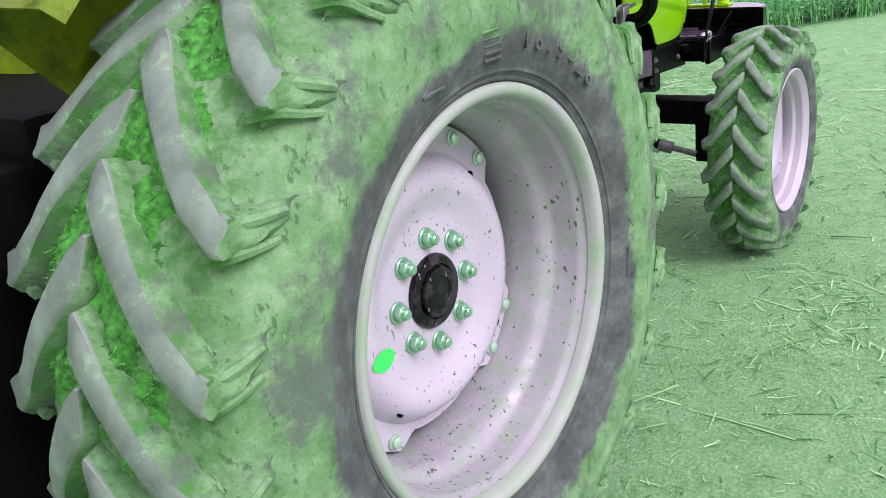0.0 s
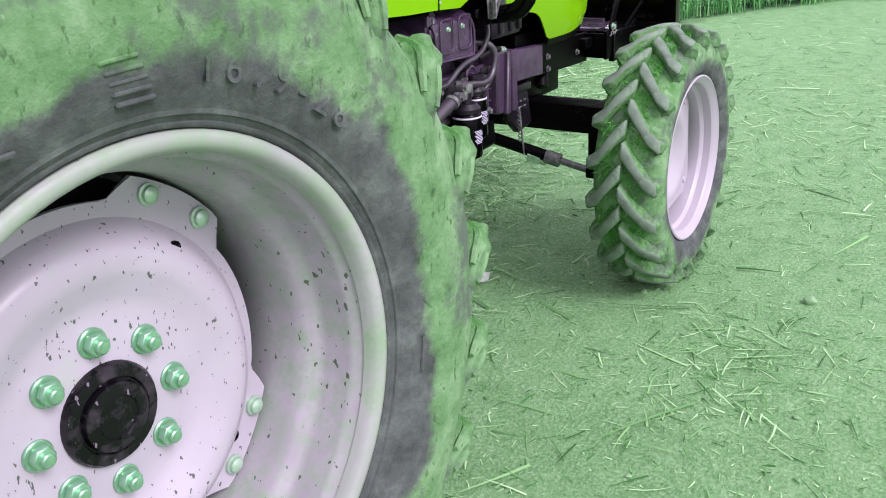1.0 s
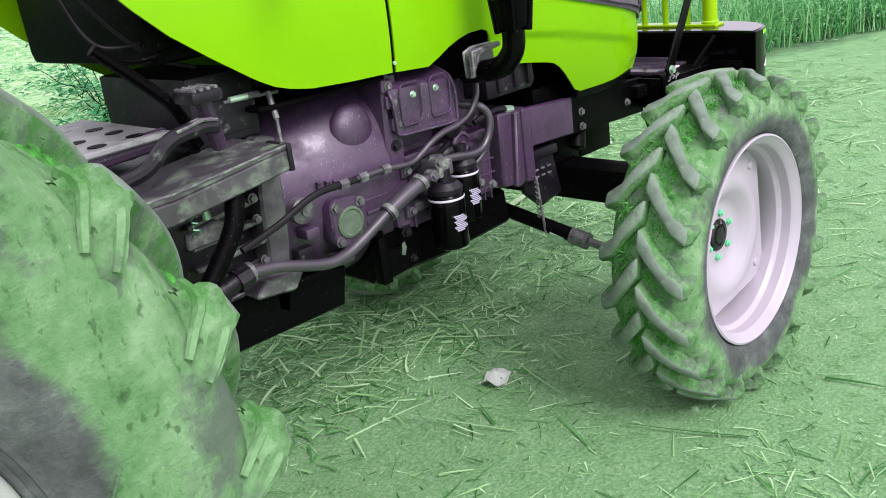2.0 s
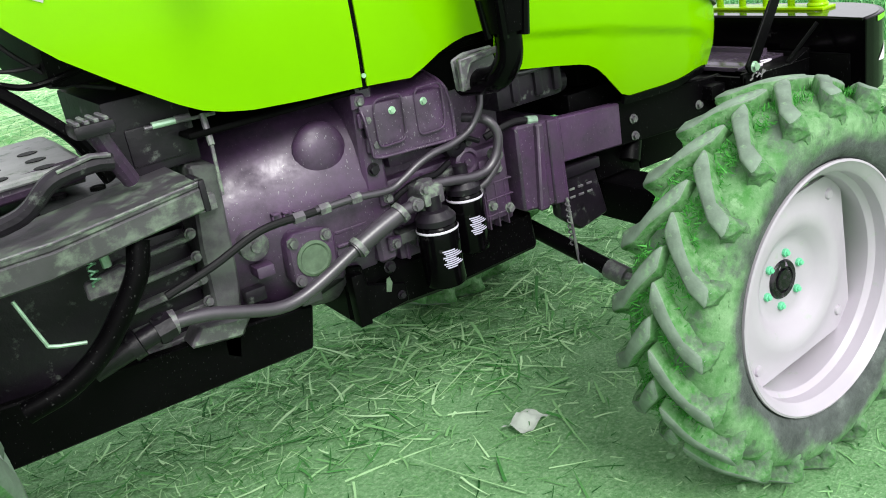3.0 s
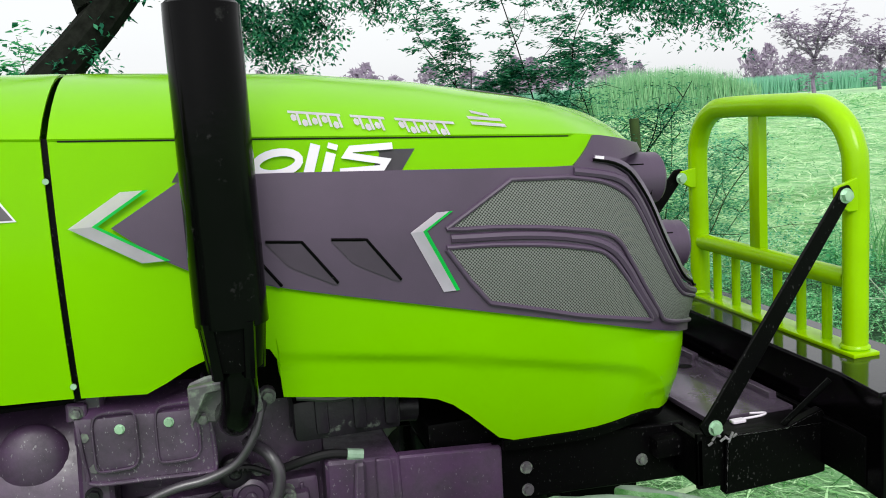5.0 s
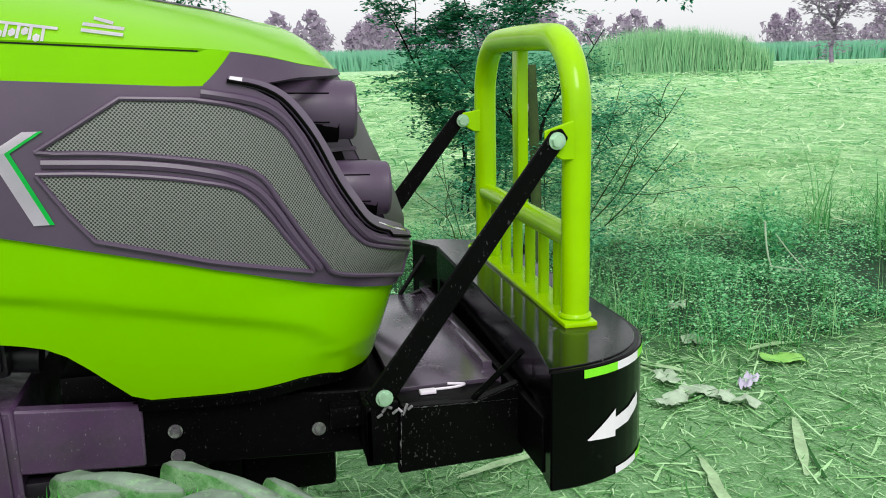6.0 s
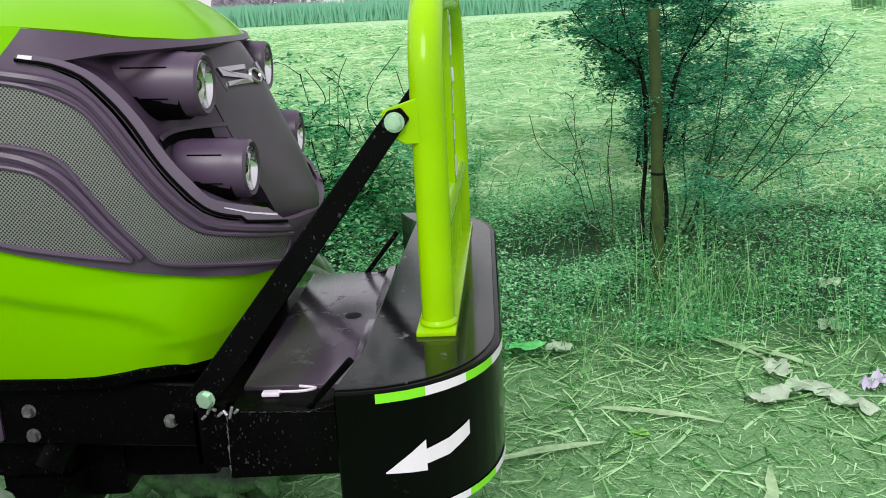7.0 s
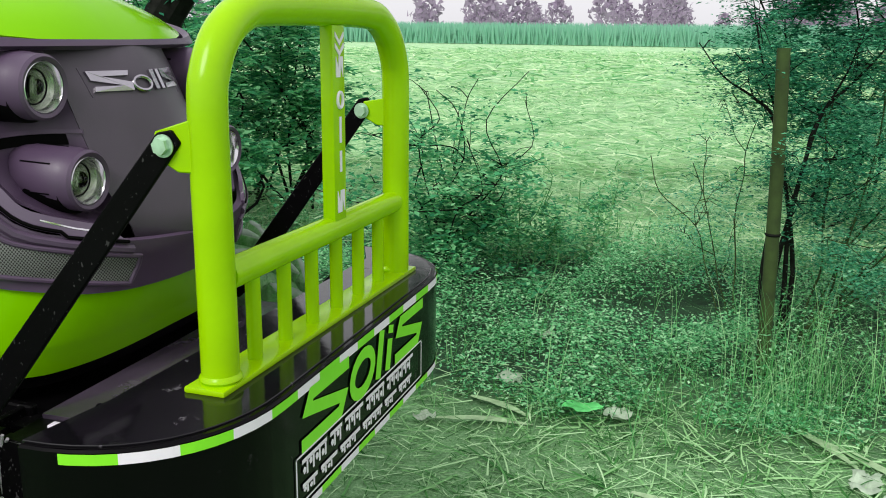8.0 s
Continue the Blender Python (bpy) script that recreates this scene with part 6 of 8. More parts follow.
part("tie_nut", joined(rod((2.061, -0.352, 0.437), (2.070, -0.398, 0.424), 0.030, 6), rod((2.068, -0.395, 0.425), (2.074, -0.420, 0.418), 0.024, 12)), ZINC, tractor, "pale dusty tie rod nut")
for k, (x, z, w) in enumerate(((1.28, 0.600, 0.05), (1.20, 0.695, 0.04), (1.345, 0.700, 0.03), (1.55, 0.70, 0.06), (1.545, 0.655, 0.08), (1.60, 0.625, 0.05))):
    part("side_lug", box(x, -0.318, z, x + w, -0.270, z + 0.026, 0.005), PURPLE if k % 2 else GREYCAST, tractor)
part("pump_body", joined(box(1.385, -0.318, 0.655, 1.47, -0.24, 0.755, 0.012), rod((1.47, -0.285, 0.705), (1.515, -0.285, 0.712), 0.030, 18)), PURPLE, tractor)
for z in (0.672, 0.705, 0.738):
    part("pump_rib", box(1.388, -0.324, z - 0.004, 1.468, -0.316, z + 0.004, 0.002, 1), PURPLE, tractor)

# front frame
part("front_support", joined(prism([(1.906, 0.618), (1.912, 0.835), (2.052, 0.826), (2.055, 0.60)], -0.315, 0.245, 0.006), prism([(1.945, 0.61), (1.965, 0.830), (1.985, 0.829), (1.975, 0.61)], -0.332, -0.31, 0.005), prism([(2.0, 0.61), (2.005, 0.828), (2.035, 0.827), (2.04, 0.605)], -0.322, -0.31, 0.003)), PURPLE, tractor, "purple painted front support casting")
part("frame_rail", prism([(2.05, 0.705), (2.05, 0.822), (2.258, 0.808), (2.256, 0.695)], -0.310, -0.28, 0.004), PURPLE, tractor, "purple painted frame rail")
rail = part("front_rail", prism([(2.235, 0.690), (2.235, 0.808), (2.28, 0.815), (2.62, 0.792), (2.66, 0.792), (2.66, 0.672), (2.54, 0.676)], -0.300, -0.284, 0.003), BLACK, tractor, "black front frame rail")
part("front_rail", prism([(2.0, 0.69), (2.0, 0.81), (2.66, 0.792), (2.66, 0.672)], 0.214, 0.23, 0.003), BLACK, tractor)
for x, z in ((2.309, 0.752), (2.310, 0.705), (2.561, 0.726)):
    part("rail_bolt", bolt((x, -0.301, z), 0.0095, 0.008), GREYSTEEL, rail)
part("radiator_base", joined(box(2.12, -0.27, 0.80, 2.60, 0.20, 0.86, 0.01), box(2.20, -0.22, 0.82, 2.55, 0.15, 1.0, 0.02)), BLACK, tractor)
part("axle_carrier", joined(box(2.17, -0.20, 0.52, 2.42, 0.13, 0.70, 0.015), box(2.20, -0.26, 0.60, 2.34, -0.18, 0.72, 0.01), box(2.42, -0.20, 0.56, 2.60, 0.13, 0.70, 0.012)), BLACK, tractor)
part("front_axle", joined(box(2.225, -0.56, 0.485, 2.345, 0.49, 0.595, 0.014), box(2.20, -0.60, 0.36, 2.36, -0.52, 0.60, 0.02), box(2.20, 0.45, 0.36, 2.36, 0.53, 0.60, 0.02)), BLACK, tractor, "black cast front axle")
part("axle_bracket", joined(prism([(2.03, 0.56), (2.03, 0.68), (2.17, 0.655), (2.20, 0.52), (2.10, 0.50)], -0.29, -0.26, 0.006), box(2.02, -0.30, 0.655, 2.18, -0.20, 0.685, 0.006)), DARKIRON, tractor)
for k in range(6):
    part("cast_bar", box(2.072 + 0.030 * (k % 3), -0.2935, 0.618 - 0.022 * (k // 3), 2.090 + 0.030 * (k % 3), -0.289, 0.624 - 0.022 * (k // 3), 0.001, 1), GREYSTEEL, tractor)
tie = part("tie_rod", rod((2.02, -0.10, 0.52), (2.07, -0.46, 0.425), 0.022, 16), BLACK, tractor, "black steering tie rod")
part("tie_rod_end", joined(rod((2.07, -0.46, 0.425), (2.09, -0.60, 0.39), 0.013, 12), rod((2.063, -0.42, 0.435), (2.073, -0.475, 0.42), 0.026, 12)), GREYSTEEL, tie)
part("track_arm", box(2.06, -0.64, 0.37, 2.24, -0.58, 0.41, 0.01), BLACK, tractor)
part("brake_spring", tube([(2.03 + 0.006 * math.cos(k * 1.3), -0.33 + 0.006 * math.sin(k * 1.3), 0.61 - 0.0032 * k) for k in range(38)], 0.0022, 6, False), GREYSTEEL, tractor)
part("spring_rod", rod((2.03, -0.33, 0.62), (2.034, -0.345, 0.44), 0.004, 8), GREYSTEEL, tractor)
part("drop_arm", tube([(2.30, -0.24, 0.79), (2.34, -0.25, 0.70), (2.31, -0.27, 0.63)], 0.03, 12), BLACK, tractor)

# foot plate, pedals and levers
fp = part("foot_beam", joined(prism([(0.40, 0.875), (0.40, 0.925), (0.822, 0.930), (1.094, 0.962), (1.092, 0.918), (0.806, 0.882)], -0.475, -0.445, 0.004), prism([(0.40, 0.925), (0.40, 0.935), (0.83, 0.945), (1.09, 0.972), (1.092, 0.962), (0.822, 0.93)], -0.475, -0.26, 0.003)), BEAM, tractor, "dusty grey foot plate beam")
part("beam_edge", tube([(0.40, -0.474, 0.934), (0.83, -0.474, 0.944), (1.09, -0.474, 0.971)], 0.0032, 6, False), GREYSTEEL, fp)
part("beam_cap", box(1.086, -0.480, 0.915, 1.098, -0.40, 0.975, 0.004), DARKIRON, fp)
part("foot_plate", box(0.30, 0.0, 0.93, 0.98, 0.30, 0.945, 0.004), BEAM, tractor)
for k in range(8):
    part("drain_hole", rod((0.52 + 0.06 * k, -0.30 - 0.06 * (k % 2), 0.938 + 0.008 * k / 1.2), (0.52 + 0.06 * k, -0.30 - 0.06 * (k % 2), 0.9445 + 0.008 * k / 1.2), 0.014, 14), BLACK, fp)
step = part("tunnel_plate", prism([(0.30, 1.003), (0.30, 1.018), (0.94, 1.028), (0.968, 1.004), (0.962, 0.996), (0.936, 1.014)], -0.285, 0.15, 0.004), PLATEGREY, tractor, "perforated bright grey floor plate")
for k in range(15):
    x, y = 0.54 + 0.085 * (k // 3), -0.24 + 0.10 * (k % 3)
    z = 1.018 + 0.010 * (x - 0.30) / 0.64
    part("plate_hole", rod((x, y, z - 0.004), (x, y, z + 0.0015), 0.020, 14), BLACK, step)
part("side_strip", tube([(0.35, -0.24, 0.98), (0.94, -0.25, 1.01)], 0.022, 10, False), PURPLE, tractor)
part("support_hoop", tube([(0.965, -0.44, 0.895), (0.945, -0.45, 0.84), (0.905, -0.45, 0.785), (0.85, -0.45, 0.725), (0.78, -0.45, 0.682), (0.70, -0.44, 0.66)], 0.021, 12), BLACK, tractor, "curved black support strap")
ped = part("brake_pedal", tube([(1.0, -0.36, 0.985), (0.968, -0.40, 1.06), (0.955, -0.41, 1.10)], 0.017, 10), PURPLE, tractor, "purple pedal lever with a ribbed pad")
pad = part("pedal_pad", box(0.915, -0.45, 1.09, 0.985, -0.37, 1.115, 0.008), DARKIRON, ped)
for k in range(4):
    part("pad_rib", box(0.920 + 0.016 * k, -0.448, 1.113, 0.929 + 0.016 * k, -0.372, 1.121, 0.002, 1), GREYSTEEL, pad)
part("pedal_arm", tube([(0.70, -0.40, 0.97), (0.80, -0.42, 0.99), (0.86, -0.43, 1.035), (0.93, -0.43, 1.045), (0.965, -0.43, 1.04)], 0.016, 10), DARKIRON, ped)
for k in range(3):
    part("pedal_rib", tube([(0.87 + 0.002 * k, -0.445 + 0.011 * k, 1.050), (0.93, -0.445 + 0.011 * k, 1.060), (0.962, -0.445 + 0.011 * k, 1.054)], 0.0035, 6, False), GREYSTEEL, ped)
part("throttle_rod", tube([(0.83, -0.30, 1.20), (0.90, -0.30, 1.18), (1.02, -0.30, 1.20), (1.08, -0.28, 1.215)], 0.006, 8), BLACK, tractor)
part("hand_lever", tube([(0.80, -0.32, 1.22), (0.87, -0.33, 1.15), (0.93, -0.34, 1.08), (0.97, -0.33, 0.99)], 0.013, 10), BLACK, tractor)
part("battery_box", joined(box(1.00, -0.27, 0.965, 1.165, 0.15, 1.12, 0.008), box(1.03, -0.275, 0.985, 1.15, -0.262, 1.06, 0.004)), DARKIRON, tractor, "dusty dark box below the cowl")
part("box_rod", joined(rod((1.06, -0.31, 1.06), (1.20, -0.31, 1.055), 0.004, 8), rod((1.175, -0.31, 1.06), (1.172, -0.33, 1.0), 0.007, 8), rod((1.172, -0.33, 1.0), (1.165, -0.34, 0.90), 0.004, 8), rod((1.12, -0.31, 1.062), (1.15, -0.31, 1.060), 0.008, 8)), GREYSTEEL, tractor)
part("rod_adjuster", rod((1.075, -0.31, 1.062), (1.122, -0.31, 1.061), 0.007, 10), ZINC, tractor, "bright threaded adjuster")
part("return_rod", rod((0.90, -0.42, 0.93), (0.905, -0.42, 0.86), 0.009, 8), ZINC, tractor)
part("return_spring_wire", tube([(0.74, -0.44, 0.86), (0.765, -0.44, 0.775), (0.775, -0.44, 0.760), (0.83, -0.44, 0.745)], 0.0036, 8), ZINC, tractor)
part("return_link", prism([(0.86, 0.80), (0.86, 0.835), (0.93, 0.85), (0.96, 0.83), (0.95, 0.80)], -0.40, -0.385, 0.004), GREYSTEEL, tractor)
part("link_spring", tube([(0.88 + 0.008 * math.cos(k * 1.25), -0.41 + 0.008 * math.sin(k * 1.25), 0.90 - 0.003 * k) for k in range(24)], 0.0025, 6, False), NUTGREEN, tractor)
part("dash_wire", tube([(0.84, -0.2, 1.40), (0.83, -0.24, 1.33), (0.86, -0.26, 1.27), (0.90, -0.27, 1.22), (0.96, -0.27, 1.17), (1.04, -0.26, 1.14)], 0.005, 8), HOSE, tractor)
part("dash_wire", tube([(0.80, -0.2, 1.36), (0.83, -0.24, 1.24), (0.88, -0.27, 1.21), (1.02, -0.27, 1.22)], 0.004, 8), HOSE, tractor)

# mirror on a stalk with a strap round it
mir = part("mirror", box(1.130, -0.535, 1.415, 1.222, -0.485, 1.488, 0.012, 3), BLACK, tractor, "dark mirror back on a stalk")
part("mirror_stalk", tube([(1.165, -0.50, 1.485), (1.155, -0.46, 1.56), (1.14, -0.38, 1.75)], 0.010, 10), BLACK, mir)
part("tied_strap", joined(tube([(1.17, -0.545, 1.49), (1.168, -0.545, 1.44), (1.178, -0.545, 1.385), (1.183, -0.54, 1.345)], 0.006, 6), tube([(1.15, -0.54, 1.49), (1.135, -0.545, 1.43), (1.145, -0.545, 1.37), (1.15, -0.545, 1.33), (1.158, -0.545, 1.37), (1.14, -0.54, 1.40)], 0.006, 6), tube([(1.13, -0.53, 1.49), (1.15, -0.545, 1.496), (1.19, -0.54, 1.494)], 0.008, 6)), STRAP, mir, "frayed grey cloth strap")

# ---- front bumper and guard bar ----
B0, BX = -0.585, 3.145
def bumper_plan(inset=0.0):
    pts = []
    w = YC - B0 - inset
    xf = BX - inset
    for k in range(13):
        a = radians(90 * k / 12)
        pts.append((2.907 + (xf - 2.907) * math.sin(a) ** 0.9, YC - (w - 0.24) - 0.24 * math.cos(a) ** 0.9))
    return pts + [(x, 2 * YC - y) for x, y in pts[::-1]]


DECKBACK = [(2.952, 0.40), (2.926, -0.44)]  # the deck's inner edge


bumper = part("bumper", prism(bumper_plan() + DECKBACK, 0.690, 0.897, 0.003, "z"), GLOSSBLACK, tractor, "gloss black curved front weight bumper")
part("bumper_top", prism(bumper_plan(0.010) + [(x + 0.003, y) for x, y in DECKBACK], 0.890, 0.8995, 0.001, "z"), GLOSSTOP, bumper)


def on_bumper(s, off=0.002):
    """A place on the bumper's front by its length along the face, from the right-hand rear corner."""
    pts = [Vector((x, y, 0)) for x, y in bumper_plan()]
    d = 0.0
    for a, b in zip(pts, pts[1:]):
        ln = (b - a).length
        if d + ln >= s or b is pts[-1]:
            t = (b - a) / ln
            return a + t * (s - d) + Vector((t.y, -t.x, 0)) * off
        d += ln


def bumper_mark(corners, mat, name, off=0.002, parent=None, fine=8):
    """A thin mark on the curved face: rows of (length, low z, high z)."""
    bm = bmesh.new()
    cols = []
    for (s0, a0, b0), (s1, a1, b1) in zip(corners, corners[1:]):
        for k in range(fine + 1):
            f = k / fine
            p = on_bumper(s0 + (s1 - s0) * f, off)
            za, zb = a0 + (a1 - a0) * f, b0 + (b1 - b0) * f
            cols.append((bm.verts.new((p.x, p.y, za)), bm.verts.new((p.x, p.y, zb))))
    for p, q in zip(cols, cols[1:]):
        if (p[0].co - q[0].co).length > 1e-5 or (p[1].co - q[1].co).length > 1e-5:
            bm.faces.new((p[0], q[0], q[1], p[1]))
    bmesh.ops.remove_doubles(bm, verts=bm.verts, dist=1e-6)
    return part(name, bm, mat, parent or bumper, smooth=0)


LENGTH = sum((Vector((*b, 0)) - Vector((*a, 0))).length for a, b in zip(bumper_plan(), bumper_plan()[1:]))
for k in range(20):
    s = 0.058 + k * 0.072
    if s + 0.07 < LENGTH - 0.08:
        bumper_mark([(s, 0.879, 0.8935), (s + 0.072, 0.879, 0.8935)], LIMEDECAL if k % 2 == 0 else WHITE, "edge_tape")
        if 0.08 < s:
            bumper_mark([(s, 0.694, 0.706), (s + 0.072, 0.694, 0.706)], LIMEDECAL if k % 2 == 0 else WHITE, "edge_tape")
# white arrow at the corner, pointing back
bumper_mark([(0.066, 0.770, 0.772), (0.127, 0.763, 0.812)], WHITE, "arrow_mark")
bumper_mark([(0.127, 0.774, 0.797), (0.165, 0.778, 0.804), (0.205, 0.795, 0.818)], WHITE, "arrow_mark")
# the word mark on the face: five plain lime shapes, and a framed white panel of unreadable lines
s0 = 0.435
def face_shape(points, mat, name):
    """A flat mark on the straight part of the face, outline in length, z."""
    bm = bmesh.new()
    vs = []
    for s, z in points:
        p = on_bumper(s, 0.0022)
        vs.append(bm.verts.new((p.x, p.y, z)))
    bm.faces.new(vs)
    return part(name, bm, mat, bumper, smooth=0)


def face_point(a, b):
    p = on_bumper(a, 0.0024)
    return (p.x, p.y, b)


for a, w, h, kind, wide in ((s0 - 0.012, 0.155, 0.084, "s", 0.021), (s0 + 0.160, 0.100, 0.074, "o", 0.021), (s0 + 0.268, 0.036, 0.084, "l", 0.024), (s0 + 0.314, 0.036, 0.080, "i", 0.024), (s0 + 0.368, 0.140, 0.078, "s", 0.020)):
    for line_, shut in mark_strokes(a, 0.794, w, h, kind, 0.25):
        ribbon(line_, wide, face_point, LIMEDECAL, "word_shape", bumper, shut)
pa, pb, z0, z1 = s0 - 0.03, s0 + 0.52, 0.712, 0.790
for q in ([(pa, z0), (pb, z0), (pb, z0 + 0.003), (pa, z0 + 0.003)], [(pa, z1), (pb, z1), (pb, z1 - 0.003), (pa, z1 - 0.003)], [(pa, z0), (pa + 0.004, z0), (pa + 0.004, z1), (pa, z1)], [(pb, z0), (pb - 0.004, z0), (pb - 0.004, z1), (pb, z1)]):
    face_shape(q, WHITE, "panel_frame")
for row, (zz, hh, words) in enumerate(((0.752, 0.028, (0.085, 0.045, 0.075, 0.085, 0.14)), (0.722, 0.019, (0.05, 0.06, 0.08, 0.09, 0.06, 0.07)))):
    s = pa + 0.02
    for w in words:
        face_shape([(s, zz + hh - 0.007), (s + w, zz + hh - 0.007), (s + w, zz + hh), (s, zz + hh)], WHITE, "lettering_bar")
        for k in range(int(w / 0.021)):
            c = s + 0.002 + k * 0.021
            face_shape([(c + 0.012, zz), (c + 0.0175, zz), (c + 0.0175, zz + hh - 0.006), (c + 0.012, zz + hh - 0.006)], WHITE, "lettering_bar")
            low = zz + hh * (0.10 + 0.12 * ((k * 5 + row) % 3))
            face_shape([(c, low + 0.25 * hh), (c + 0.004, low), (c + 0.0105, low + 0.08 * hh), (c + 0.0105, low + 0.32 * hh), (c + 0.004, low + 0.45 * hh)], WHITE, "lettering_bar")
        s += w + 0.012

# bumper carrier: side boxes, tray and gussets
for s in (-1, 1):
    yy = YC + s * 0.36
    box_ = part("carrier_side", prism([(2.690, 0.668), (2.697, 0.792), (2.834, 0.789), (2.915, 0.815), (2.922, 0.80), (2.922, 0.678), (2.89, 0.674)], yy - 0.012, yy + 0.012, 0.003), BLACK, tractor, "black welded carrier plate")
    part("carrier_top", box(2.70, min(yy, YC + s * 0.28), 0.780, 2.90, max(yy, YC + s * 0.28), 0.790, 0.003), BLACK, box_)
    part("gusset", rod((2.83, yy, 0.79), (2.91, YC + s * 0.40, 0.885), 0.006, 8), BLACK, box_)
    strap = part("brace_strap", prism([(2.645, 0.800), (2.632, 0.822), (2.650, 0.840), (2.985, 1.258), (3.005, 1.262), (3.018, 1.245), (2.690, 0.815), (2.672, 0.798)], YC + s * 0.372 - 0.004, YC + s * 0.372 + 0.004, 0.002), BLACK, tractor, "flat black brace with chipped paint")
    for q in strap.data.vertices:
        q.co.y -= s * 0.11 * (q.co.x - 2.66)
    part("brace_bolt", bolt((2.667, YC + s * 0.376, 0.815), 0.0115, 0.009, (0, s, 0)), ZINC, strap, "zinc bolt")
    part("brace_bolt", bolt((2.995, YC + s * 0.340, 1.241), 0.0115, 0.009, (0, s, 0)), ZINC, strap, "zinc bolt")
    if s > 0:
        part("brace_bolt", bolt((2.998, YC + 0.318, 1.236), 0.0115, 0.009), ZINC, strap, "zinc bolt")
part("carrier_tray", box(2.704, -0.325, 0.785, 2.905, 0.33, 0.798, 0.003), TRAYGREY, tractor, "scuffed grey tray behind the bumper")
part("tray_angle", joined(box(2.884, -0.27, 0.797, 2.903, -0.045, 0.812, 0.002), box(2.888, 0.06, 0.797, 2.907, 0.33, 0.812, 0.002), box(2.896, -0.05, 0.797, 2.905, 0.065, 0.806, 0.002)), TRAYGREY, tractor, "welded angle strip on the tray")
part("carrier_bracket", joined(box(2.635, -0.398, 0.685, 2.694, -0.386, 0.800, 0.003), box(2.635, -0.398, 0.69, 2.648, -0.29, 0.79, 0.003)), BLACK, tractor, "black bracket joining rail and carrier")
part("under_plate", box(2.58, -0.335, 0.735, 2.90, 0.30, 0.775, 0.004), BLACK, tractor)
part("tray_hole", rod((2.845, 0.017, 0.796), (2.845, 0.017, 0.7992), 0.017, 20), BLACK, tractor)
part("bumper_back", joined(box(2.910, YC - 0.50, 0.70, 2.924, YC + 0.48, 0.80, 0.003)), BLACK, tractor)
def scraped(a, b, wide, seed):
    """A ragged line where the paint is scraped off an edge."""
    r = random.Random(seed)
    a, b = Vector(a), Vector(b)
    side_ = (b - a).cross(Vector((0, 1, 0))).normalized()
    bm = bmesh.new()
    n = int((b - a).length / 0.004)
    last = None
    for k in range(n + 1):
        p = a.lerp(b, k / n) + side_ * r.gauss(0, 0.0005)
        w = wide * max(0.12, noise.noise(Vector((k * 0.35, seed, 0))) + r.uniform(0.1, 0.5))
        row = (bm.verts.new(p - side_ * w / 2), bm.verts.new(p + side_ * w / 2 + Vector((0, -0.0012, 0))))
        if last and r.random() > 0.10:
            bm.faces.new((last[0], row[0], row[1], last[1]))
        last = row
    bmesh.ops.solidify(bm, geom=bm.faces[:], thickness=0.0008)
    return bm


for k, (a, b, w) in enumerate((((2.698, -0.4082, 0.7905), (2.834, -0.4082, 0.7875), 0.0035), ((2.834, -0.4082, 0.7885), (2.912, -0.4082, 0.813), 0.0022), ((2.692, -0.4082, 0.675), (2.697, -0.4082, 0.788), 0.0035), ((2.840, -0.4082, 0.7872), (2.920, -0.4082, 0.7862), 0.0022), ((2.700, -0.4082, 0.671), (2.885, -0.4082, 0.677), 0.0020))):
    part("scraped_edge", scraped(a, b, w, k), SCRAPE, tractor)
for k in range(7):
    part("weld_bead", rod((2.655 + 0.009 * k, -0.405, 0.778 + 0.018 * ((k * 7) % 5) / 4), (2.662 + 0.009 * k, -0.409, 0.785 + 0.014 * ((k * 3) % 4) / 3), 0.0026, 6), SCRAPE, tractor)
tag = part("cable_tie", joined(box(2.742, -0.357, 0.791, 2.772, -0.340, 0.7975, 0.002), tube([(2.77, -0.347, 0.796), (2.81, -0.35, 0.798), (2.83, -0.335, 0.796), (2.80, -0.325, 0.796)], 0.0025, 6)), WHITE, tractor, "white tie lying on the tray")

PX = 3.044
PYR, PYL = -0.343, 0.306
PYC = (PYR + PYL) / 2
hoop = [(PX, PYR, 0.905), (PX, PYR, 1.10), (PX, PYR, 1.285), (PX, PYR + 0.010, 1.338), (PX, PYR + 0.038, 1.381), (PX, PYR + 0.082, 1.409), (PX, PYR + 0.138, 1.421), (PX, PYC, 1.424)]
hoop += [(x, 2 * PYC - y, z) for x, y, z in hoop[-2::-1]]
guard = part("guard_hoop", tube(hoop, 0.0268, 24, True, 5), BARLIME, tractor, "lime green tubular front guard hoop")
part("base_strip", box(PX - 0.034, PYR - 0.040, 0.899, PX + 0.030, PYL + 0.040, 0.908, 0.003), BARLIME, guard)
part("cross_tube", rod((PX, PYR + 0.02, 1.055), (PX, PYL - 0.02, 1.055), 0.0225, 20), BARLIME, guard)
for k in range(6):
    y = PYR + (PYL - PYR) * (k + 1) / 7
    part("guard_bar", rod((PX, y, 0.905), (PX, y, 1.05), 0.0115, 16), BARLIME, guard)
part("centre_strip", box(PX - 0.008, -0.004, 1.06, PX + 0.016, 0.042, 1.40, 0.004), BARLIME, guard)
for y in (PYR, PYL):
    part("weld_collar", lathe([(0.0285, -0.004), (0.031, 0.000), (0.030, 0.004), (0.026, 0.008)], 24), BARLIME, guard, "", Matrix.Translation((PX, y, 0.912)) @ pose(0, 0, 0, 90))
